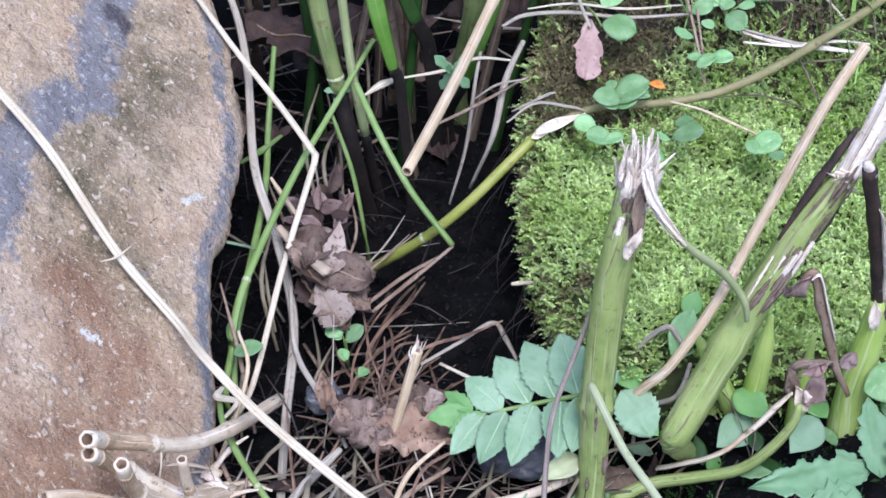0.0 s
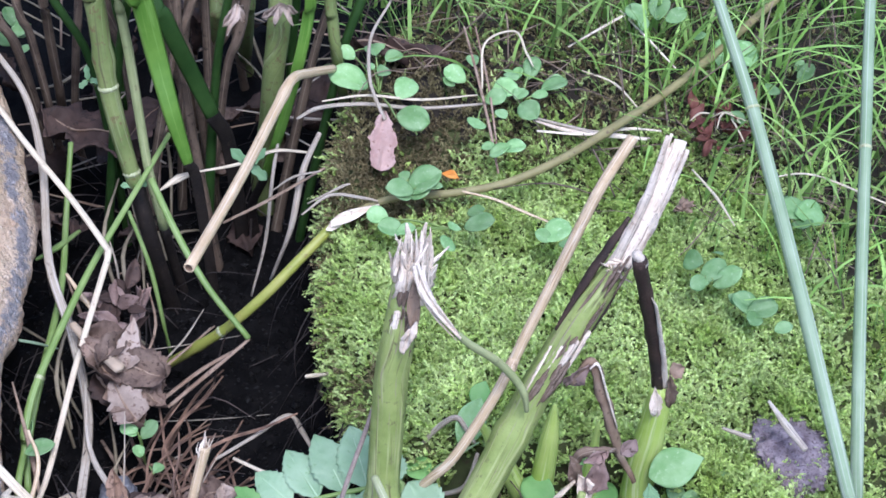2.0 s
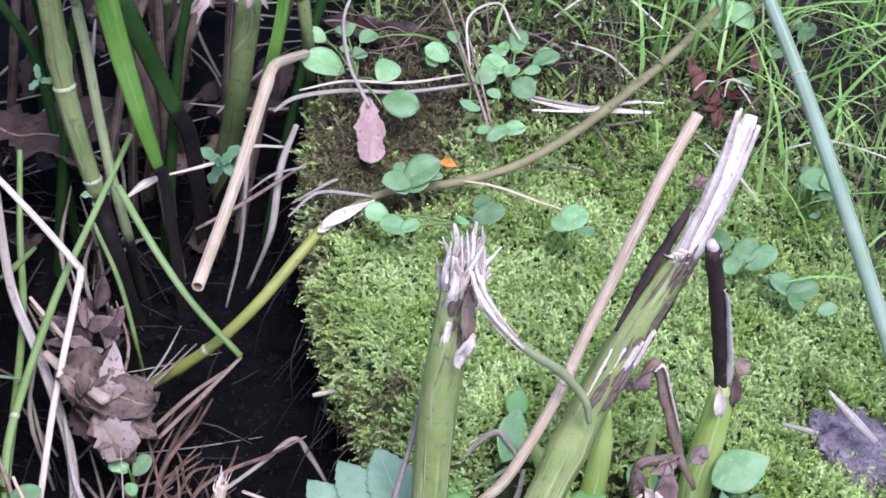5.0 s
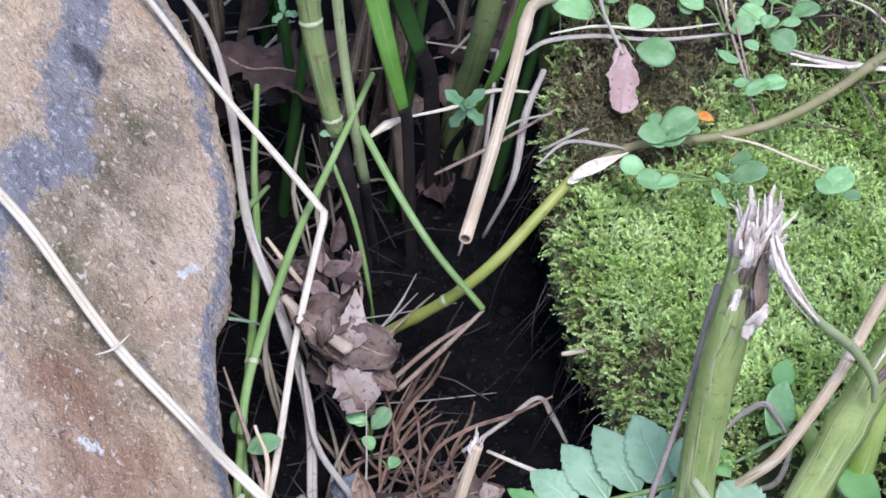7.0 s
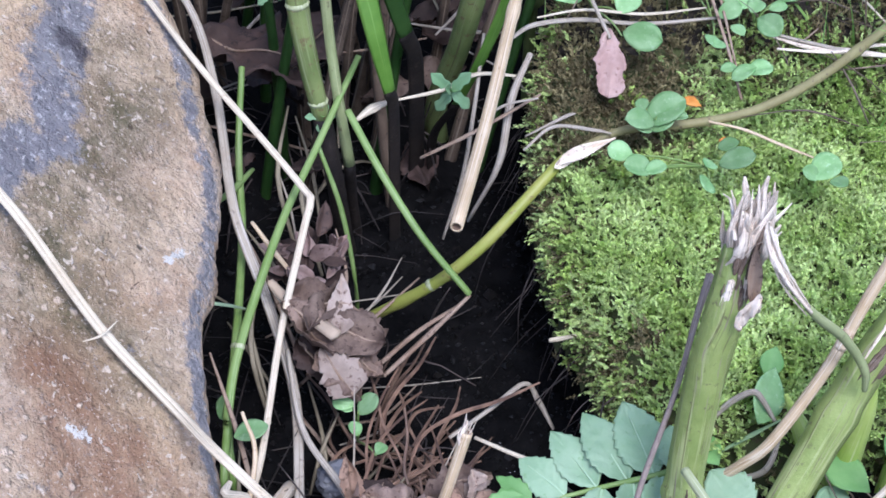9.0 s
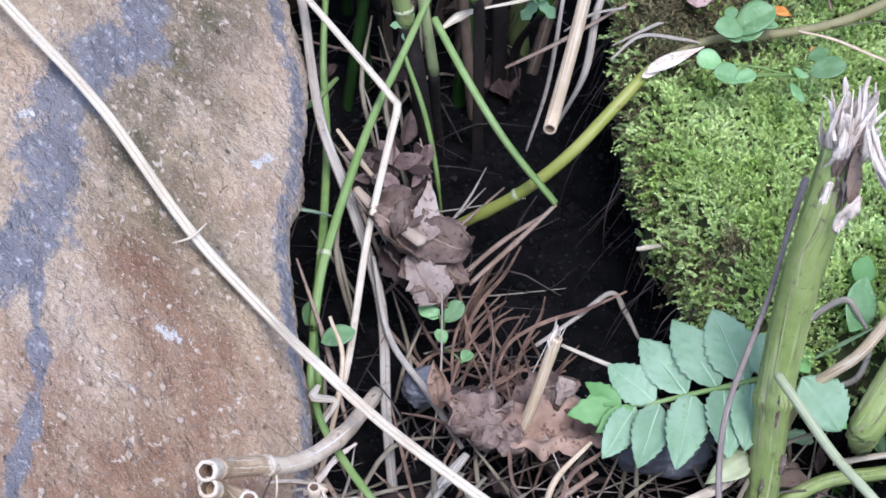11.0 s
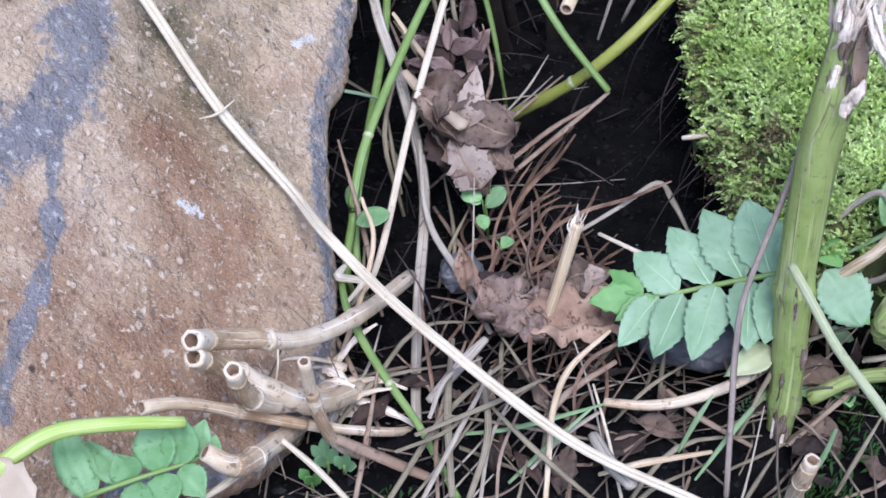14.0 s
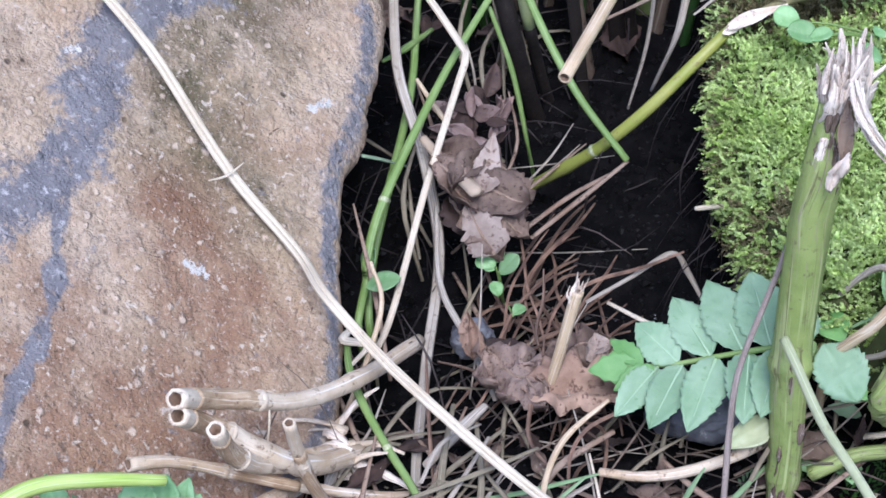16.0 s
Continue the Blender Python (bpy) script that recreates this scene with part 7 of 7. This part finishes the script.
for pts in ([(0.2720, 0.1600, 0.020), (0.2780, 0.1570, 0.026), (0.2860, 0.1580, 0.022), (0.2930, 0.1560, 0.020)], [(0.2740, 0.1500, 0.020), (0.2770, 0.1560, 0.025), (0.2830, 0.1590, 0.024), (0.2900, 0.1540, 0.018)], [(0.2830, 0.1560, 0.022), (0.2850, 0.1480, 0.022), (0.2890, 0.1420, 0.016)], [(0.2600, 0.1600, 0.018), (0.2660, 0.1620, 0.022), (0.2740, 0.1610, 0.022)]):
    stem_part("rootlet", pts, [0.0004, 0.0007, 0.0006, 0.0003], M_STRAW, petals, "thin pale curled rootlet", sides=5)
petals = thing("dried_flower", (0.2492, 0.1005, 0.0000), "small withered reddish flower head in the grass", "flower")
for k in range(9):
    a = rng.random() * 6.283
    o = np.array((0.2483, 0.0972, 0.0040))
    d = np.array((math.cos(a), math.sin(a), rng.uniform(0.2, 0.8))) * 0.007
    leaf_part("petal", o, o + d, 0.004, M_CURL, petals, crumple=0.25, seed=k, rows=6, cols=2)


def rough_stone(name, at, size, m, label, seed, rough=0.1, pitted=1.0):
    bm = bmesh.new()
    bmesh.ops.create_icosphere(bm, subdivisions=5, radius=1)
    for v in bm.verts:
        d = v.co.copy()
        n = 0.20 * noise.noise(d * 1.7 + Vector((seed, 0, 0))) + 0.09 * noise.noise(d * 5 + Vector((0, seed, 0))) + pitted * 0.16 * noise.noise(d * 9) + pitted * (rough * abs(noise.noise(d * 16)) + 0.12 * noise.noise(d * 31))
        v.co = Vector((d.x * size[0], d.y * size[1], d.z * size[2])) * (1 + n)
    me = bpy.data.meshes.new(name)
    bm.to_mesh(me)
    bm.free()
    me.materials.append(m)
    me.polygons.foreach_set("use_smooth", [True] * len(me.polygons))
    ob = new(name, me)
    ob.location = at
    return tagged(ob, label, "stone")


rough_stone("porous_stone", (0.2810, -0.0730, -0.0160), (0.0195, 0.0265, 0.0055), M_PATCH, "rough purple-grey porous stone sunk in the moss", 3, 0.10)
stem("dry_straw", [(0.2696, -0.0586, 0.0080), (0.2763, -0.0747, 0.0060), (0.2832, -0.0886, 0.0040)], [0.0008, 0.0022, 0.0016], M_FIBRE, "white bleached grass scrap on the moss edge", "dry stem", "dry straws")
stem("dry_straw", [(0.2453, -0.0688, 0.0000), (0.2589, -0.0741, -0.0020)], [0.0008, 0.0016], M_GREYSTRAW, "grey dry scrap on the moss edge", "dry stem", "dry straws")
rough_stone("pebble", (0.0400, -0.0800, -0.0690), (0.022, 0.014, 0.011), M_PEBBLE, "dark bluish pebble under the pinnate leaf", 5, 0.1, 0.2)
rough_stone("pebble", (-0.0634, -0.0342, -0.0750), (0.010, 0.010, 0.008), M_PEBBLE, "dark bluish pebble in the litter", 6, 0.1, 0.2)
stem("twig_end", [(0.0365, 0.0050, -0.0300), (0.0400, 0.0060, -0.0305), (0.0500, 0.0090, -0.0320)], [0.0010, 0.0013, 0.0010], M_STRAW, "pale broken twig end sticking out of the moss", "twig", sides=7)

# ---- litter: needles, straw bits, rootlets ----
def strand(rng, at, ahead, length, width, sag=0.12, up=(0, 0, 1)):
    a = Vector(ahead).normalized()
    b = a.orthogonal().normalized()
    m = Vector(at) + a * length / 2 + b * rng.gauss(0, sag) * length * 0.5 + Vector((0, 0, abs(rng.gauss(0, sag)) * length * 0.4))
    return [Vector(at), m, Vector(at) + a * length], [width * 0.7, width, width * 0.4]


needle_meshes = []
rng = random.Random(61)
for k in range(9):
    long, bend, w = rng.uniform(0.05, 0.09), (0.05, 0.12, 0.20)[k % 3], rng.uniform(0.0006, 0.0011)
    p = [(long * u, long * bend * (math.sin(math.pi * u * (0.6 + 0.9 * (k % 2))) + rng.gauss(0, 0.15)), long * bend * 0.5 * math.sin(math.pi * u) + rng.gauss(0, 0.001)) for u in (0, 0.25, 0.5, 0.75, 1)]
    w = [w * 0.7, w, w * 1.1, w, w * 0.5]
    v, f = sweep([tuple(q) for q in p], w, sides=5, steps=5, rng=rng)
    me = bpy.data.meshes.new("pine_needle")
    me.from_pydata([tuple(q) for q in v], [], f)
    me.materials.append(M_NEEDLE)
    needle_meshes.append(me)
for k in range(50):
    while True:
        x, y = rng.gauss(-0.012, 0.03), rng.gauss(-0.02, 0.045)
        if -0.08 < x < (-0.018 if y > -0.015 else 0.002) and -0.14 < y < 0.035:
            break
    z = ground_height(x, y) + rng.uniform(0.004, 0.028)
    ob = new("pine_needle", needle_meshes[k % 9])
    turn = rng.choice((rng.gauss(48, 16), rng.gauss(48, 16), rng.gauss(-58, 18), rng.gauss(100, 20), rng.uniform(0, 360)))
    half = 0.028
    ob.matrix_basis = pose(x - half * math.cos(radians(turn)), y - half * math.sin(radians(turn)), z, 0, rng.gauss(-4, 12), turn)
    tagged(ob, "dry brown pine needle in the litter", "pine needle", "fallen pine needles")
straw_meshes = []
for k in range(8):
    p, w = strand(rng, (0, 0, 0), (1, 0, 0), rng.uniform(0.03, 0.085), rng.uniform(0.0005, 0.0014), (0.06, 0.14, 0.22)[k % 3])
    v, f = sweep([tuple(q) for q in p], w, sides=6, steps=4, flat=0.4, rng=rng)
    me = bpy.data.meshes.new("straw_bit")
    me.from_pydata([tuple(q) for q in v], [], f)
    me.materials.append((M_OLIVESTRAW, M_GREYSTRAW, M_CURL, M_OLIVESTRAW)[k % 4])
    me.polygons.foreach_set("use_smooth", [True] * len(me.polygons))
    straw_meshes.append(me)
for k in range(86):
    if k < 74:
        x, y = rng.uniform(-0.15, 0.10), rng.uniform(-0.24, -0.085)
    else:
        x, y = rng.uniform(-0.11, -0.05), rng.uniform(-0.06, 0.25)
    z = ground_height(x, y) + rng.uniform(0.002, 0.012)
    ob = new("straw_bit", straw_meshes[k % 8])
    ob.matrix_basis = pose(x, y, z, 0, rng.gauss(-5, 14), rng.choice((rng.gauss(45, 30), rng.uniform(0, 360))))
    tagged(ob, "bit of dry straw in the litter", "straw", "straw litter")

# thin withered straws hanging between the stone, the clump and the heap
for k in range(24):
    x, y = rng.uniform(-0.10, -0.045), rng.uniform(-0.07, 0.2)
    z = ground_height(x, y) + rng.uniform(0.006, 0.03)
    ob = new("straw_bit", straw_meshes[k % 8])
    ob.matrix_basis = pose(x, y, z, 0, rng.gauss(-28, 14), rng.gauss(85, 28))
    tagged(ob, "thin withered straw leaning in the hollow", "straw", "withered straws in the hollow")


def many(name, material, strands, label, parent=None):
    v, f = [], []
    for p, w in strands:
        a, b = sweep([tuple(q) for q in p], w, sides=4, steps=3, round_end=False)
        c = len(v)
        v += a
        f += [tuple(c + i for i in q) for q in b]
    return tagged(mesh_object(name, v, f, material), label, "litter", kind="stuff")


strands = []
for k in range(70):
    y = rng.uniform(-0.06, 0.24)
    x = moss_edge(y) + rng.uniform(-0.006, 0.014)
    strands.append(strand(rng, (x, y, rng.uniform(-0.06, -0.02)), (rng.gauss(-0.35, 0.3), rng.gauss(-0.2, 0.3), -1), rng.uniform(0.02, 0.06), rng.uniform(0.0002, 0.0005), 0.2))
for k in range(230):
    x, y = rng.uniform(-0.13, 0.05), rng.uniform(-0.1, 0.34)
    if x > -0.015 and y < 0.18 and rng.random() < 0.93:
        continue
    strands.append(strand(rng, (x, y, ground_height(x, y) + rng.uniform(0, 0.015)), (rng.gauss(0, 1), rng.gauss(0, 1), rng.gauss(0.1, 0.4)), rng.uniform(0.02, 0.07), rng.uniform(0.0003, 0.0008), 0.2))
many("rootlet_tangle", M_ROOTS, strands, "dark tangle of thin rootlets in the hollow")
strands = []
for k in range(250):
    x, y = rng.uniform(-0.17, 0.16), rng.uniform(-0.30, -0.06)
    if y > -0.08 and rng.random() < 0.6:
        continue
    strands.append(strand(rng, (x, y, ground_height(x, y) + rng.uniform(0, 0.012)), (rng.gauss(0, 1), rng.gauss(0, 1), rng.gauss(0.05, 0.25)), rng.uniform(0.02, 0.08), rng.uniform(0.0003, 0.0008), 0.18))
many("fine_litter", M_LITTER, strands, "fine dry straw and stem litter on the soil")


def grass(name, count, longest, widest, material, label, seed, near):
    """Fine grass over the moss's far and right side."""
    rng = random.Random(seed)
    v, f = [], []
    n = 0
    while n < count:
        x, y = rng.uniform(0.06, 0.62), rng.uniform(-0.09, 0.55)
        dens = 0.9 * smooth01(x + y * 0.75, near, near + 0.18) + 0.6 * smooth01(y, 0.2, 0.28)
        if rng.random() > dens:
            continue
        n += 1
        z = cushion(x, y)[0]
        a = rng.random() * 6.283
        long = rng.uniform(0.3, 1.0) * longest
        lean = rng.uniform(0.25, 1.3)
        d = Vector((math.cos(a), math.sin(a) * 0.8, 0))
        w = Vector((-d.y, d.x, 0)) * rng.uniform(0.5, 1) * widest
        side = Vector((-d.y, d.x, 0)) * rng.gauss(0, 0.14) * long
        c = len(v)
        for s in range(6):
            u = s / 5
            p = Vector((x, y, z - 0.002)) + d * long * lean * 0.75 * u ** 1.5 + side * u * u + Vector((0, 0, long * (u - 0.42 * lean * u * u)))
            ww = w * (1 - u * 0.85)
            v += [tuple(p - ww), tuple(p + ww)]
        f += [(c + 2 * s, c + 2 * s + 1, c + 2 * s + 3, c + 2 * s + 2) for s in range(5)]
    ob = mesh_object(name, v, f, material)
    return tagged(ob, label, "grass", kind="stuff")


grass("fine_grass", 3000, 0.07, 0.0009, M_GRASS, "fine short green grass growing through the moss", 71, 0.26)
grass("long_grass", 1700, 0.115, 0.0025, M_GRASSLONG, "longer bright grass blades beyond the moss", 72, 0.29)
grass("dry_grass", 420, 0.10, 0.0011, M_LITTER, "dry bleached grass blades among the green", 73, 0.26)
strands = []
for k in range(420):
    x, y = rng.uniform(0.1, 0.5), rng.uniform(0.1, 0.45)
    if x + y < 0.33 and y < 0.2:
        continue
    strands.append(strand(rng, (x, y, cushion(x, y)[0] + rng.uniform(0.002, 0.012)), (rng.gauss(0, 1), rng.gauss(0, 0.6), rng.gauss(0.05, 0.2)), rng.uniform(0.02, 0.08), rng.uniform(0.0003, 0.0008), 0.15))
many("dry_grass_litter", M_LITTER, strands, "dry bleached grass lying in the fresh grass")


# ---- fan of flat straws and stray stalks in front of the hollow ----
rng = random.Random(91)
fan = thing("straw_fan", (-0.0491, -0.1016, -0.0600), "fan of flat pale straws spreading over the soil", "straw")
heads = ((-0.0890, -0.1797, -0.0450), (-0.0836, -0.1811, -0.0500), (-0.0766, -0.1819, -0.0450), (-0.0700, -0.1812, -0.0500), (-0.0643, -0.1792, -0.0450), (-0.0588, -0.1812, -0.0500), (-0.0532, -0.1785, -0.0500), (-0.0468, -0.1813, -0.0500), (-0.0872, -0.1607, -0.0400), (-0.0794, -0.1523, -0.0400), (-0.0737, -0.1475, -0.0350))
for k, h in enumerate(heads):
    o = np.array((-0.0494, -0.1096, -0.0500)) + np.array((rng.gauss(0, .011), rng.gauss(0, .010), rng.gauss(0, .003)))
    mid = (o + np.array(h)) / 2 + np.array((rng.gauss(0, .003), rng.gauss(0, .003), .003 + rng.gauss(0, .002)))
    w = rng.uniform(0.0006, 0.0018)
    stem_part("straw", [o, mid, h], [w * 0.6, w, w * 0.8], (M_OLIVESTRAW, M_OLIVESTRAW, M_GREYSTRAW, M_CURL)[k % 4], fan, flat=0.35, rng=rng)

def add_stray_stalk(pts, rad, m, lab):
    stem("stray_stalk", pts, rad, m, lab, "dry stem", "stray stalks in the litter", sides=7, flat=0.7)


add_stray_stalk([(0.0008, -0.1023, -0.0350), (-0.0160, -0.1177, -0.0400), (-0.0233, -0.1382, -0.0400), (-0.0254, -0.1573, -0.0450), (-0.0272, -0.1765, -0.0550)], [0.0009, 0.0015, 0.0014, 0.0013, 0.0012], M_TAN, "bent reddish tan stalk in front of the oak leaf")
add_stray_stalk([(0.0031, -0.1109, -0.0450), (-0.0183, -0.1247, -0.0500), (-0.0279, -0.1385, -0.0550)], [0.0012, 0.0018, 0.001], M_CURL, "brown stalk in front of the oak leaf")
add_stray_stalk([(-0.1150, -0.1521, -0.0400), (-0.0990, -0.1570, -0.0450), (-0.0830, -0.1618, -0.0500), (-0.0717, -0.1639, -0.0550)], [0.0022, 0.0026, 0.0026, 0.002], M_CURL, "brown root lying over the soil")
add_stray_stalk([(-0.0513, -0.0983, -0.0450), (-0.0607, -0.1089, -0.0470), (-0.0747, -0.1274, -0.0500)], [0.0018, 0.003, 0.0022], M_GREYSTRAW, "broad pale flat straw on the soil")
add_stray_stalk([(-0.0067, -0.1228, -0.0450), (-0.0014, -0.1452, -0.0500), (0.0034, -0.1730, -0.0550)], [0.0005, 0.0008, 0.0007], M_STRAW, "thin pale grass stalk over the litter")
add_stray_stalk([(-0.0327, -0.1620, -0.0500), (-0.0187, -0.1451, -0.0500), (-0.0045, -0.1336, -0.0500)], [0.0007, 0.0012, 0.0009], M_GREYSTRAW, "thin grey stalk lying in the litter")
add_stray_stalk([(-0.0053, -0.1614, -0.0550), (0.0129, -0.1594, -0.0500), (0.0411, -0.1503, -0.0550)], [0.001, 0.0018, 0.001], M_TAN, "tan stalk lying on the soil")
add_stray_stalk([(0.0240, -0.1220, -0.0500), (0.0376, -0.1330, -0.0550), (0.0581, -0.1438, -0.0600)], [0.001, 0.0016, 0.001], M_CURL, "brown stalk lying on the soil")
add_stray_stalk([(0.0072, -0.1775, -0.0400), (-0.0010, -0.1630, -0.0450), (-0.0072, -0.1452, -0.0500)], [0.003, 0.0034, 0.0026], M_GREYSTRAW, "broad pale flat straw on the soil")
add_stray_stalk([(-0.1317, -0.1622, -0.0300), (-0.1186, -0.1689, -0.0400), (-0.1052, -0.1784, -0.0500)], [0.0012, 0.0016, 0.0012], M_STRAW, "pale straw beside the reed stubs")
add_stray_stalk([(-0.1590, -0.2059, -0.0100), (-0.1467, -0.1858, -0.0200), (-0.1342, -0.1594, -0.0300)], [0.001, 0.0022, 0.0014], M_STRAW, "pale straw beside the reed stubs")
add_stray_stalk([(-0.1034, -0.0908, -0.0500), (-0.1193, -0.1012, -0.0600), (-0.1277, -0.1095, -0.0650)], [0.001, 0.0016, 0.001], M_TAN, "tan straw beside the reed stubs")
add_stray_stalk([(-0.1332, -0.1344, 0.0000), (-0.1327, -0.1419, -0.0050), (-0.1343, -0.1454, -0.0150)], [0.0004, 0.0005, 0.0004], M_STRAW, "hair-thin pale fibre on the reed stubs")
# root crown of the reeds
crown = thing("root_clump", (-0.1172, -0.1088, -0.0700), "pale fibrous root crown of the cut reeds", "root")
for k in range(24):
    o = np.array((-0.1138, -0.1135, -0.0600)) + np.array((rng.gauss(0, .007), rng.gauss(0, .008), rng.gauss(0, .003)))
    d = np.array((rng.gauss(0.2, 1), rng.gauss(-.4, 1), rng.gauss(-.1, .5))) * 0.018
    w = rng.uniform(0.0008, 0.003)
    stem_part("root_strand", [o, o + d * 0.5 + np.array((0, 0, .004)), o + d], [w, w, w * 0.4], (M_REED, M_GREYSTRAW, M_FIBRE)[k % 3], crown, sides=6, steps=4, flat=0.6, wobble=0.2, rng=rng)


def sprigs(name, spots, count, material, label, seed):
    """Low feathery greens: tiny leaflets on short stalks."""
    rng = random.Random(seed)
    v, f = [], []
    for k in range(count):
        cx, cy, r = rng.choice(spots)
        x, y = cx + rng.gauss(0, r), cy + rng.gauss(0, r)
        p = Vector((x, y, ground_height(x, y)))
        d = Vector((rng.gauss(0, 0.6), rng.gauss(0, 0.6), 1)).normalized()
        s = d.orthogonal().normalized()
        tall = rng.uniform(0.006, 0.02)
        for j in range(8):
            q = p + d * tall * (j + 1) / 8
            t = s * (1 if j % 2 else -1) * tall * (0.4 - 0.03 * j) + d * tall * 0.15
            w = d * 0.0007
            c = len(v)
            v += [tuple(q - w), tuple(q + t * 0.5 + w * 1.5), tuple(q + t), tuple(q + t * 0.5 - w * 1.5)]
            f.append((c, c + 1, c + 2, c + 3))
    return tagged(mesh_object(name, v, f, material), label, "greens", kind="stuff")


sprigs("feathery_greens", (((0.085), (-0.16), 0.02), ((0.115), (-0.13), 0.02), ((0.16), (-0.12), 0.03), ((0.10), (-0.20), 0.02), ((0.22), (-0.13), 0.03)), 150, M_BLADEDK, "low feathery green moss sprigs on dark soil", 7)
sprigs("feathery_greens", (((-0.112), (-0.20), 0.008), ((-0.10), (-0.185), 0.008), ((-0.06), (-0.21), 0.012)), 90, M_BLADEDK, "low dark feathery greens between the reeds", 8)


def crumbs(count, seed):
    """Small lumps of soil and rotted bits lying over the ground."""
    rng = random.Random(seed)
    v, f = [], []
    shape = ((1, 0, 0), (-1, 0, 0), (0, 1, 0), (0, -1, 0), (0, 0, 1), (0, 0, -1))
    tri = ((0, 2, 4), (2, 1, 4), (1, 3, 4), (3, 0, 4), (2, 0, 5), (1, 2, 5), (3, 1, 5), (0, 3, 5))
    for k in range(count):
        x, y = rng.uniform(-0.16, 0.22), rng.uniform(-0.26, 0.22)
        r = rng.uniform(0.0006, 0.0015) * (2.2 if rng.random() < 0.08 else 1)
        at = Vector((x, y, ground_height(x, y) + r * 0.2))
        c = len(v)
        v += [tuple(at + Vector(s) * r * rng.uniform(0.5, 1.5)) for s in shape]
        f += [tuple(c + i for i in q) for q in tri]
    return tagged(mesh_object("soil_crumbs", v, f, M_CRUMB, smooth=False), "loose crumbs of wet soil and rotted bits, darkened for shade", "soil", kind="stuff")


crumbs(7000, 15)


def wet_grit(count, seed):
    """Wet grains that glint at the foot of the moss."""
    rng = random.Random(seed)
    bm = bmesh.new()
    for k in range(count):
        x, y = rng.gauss(0.028, 0.012), rng.gauss(-0.035, 0.025)
        r = rng.uniform(0.0004, 0.0011)
        at = Matrix.Translation((x, y, ground_height(x, y) + r * 0.5)) @ Matrix.Diagonal((r * rng.uniform(0.7, 1.8), r * rng.uniform(0.7, 1.6), r, 1))
        bmesh.ops.create_icosphere(bm, subdivisions=1, radius=1, matrix=at)
    me = bpy.data.meshes.new("wet_grit")
    bm.to_mesh(me)
    bm.free()
    me.materials.append(M_WET)
    me.polygons.foreach_set("use_smooth", [True] * len(me.polygons))
    tagged(new("wet_grit", me), "wet glinting grains of dark grit on the soil", "grit", kind="stuff")


wet_grit(90, 17)
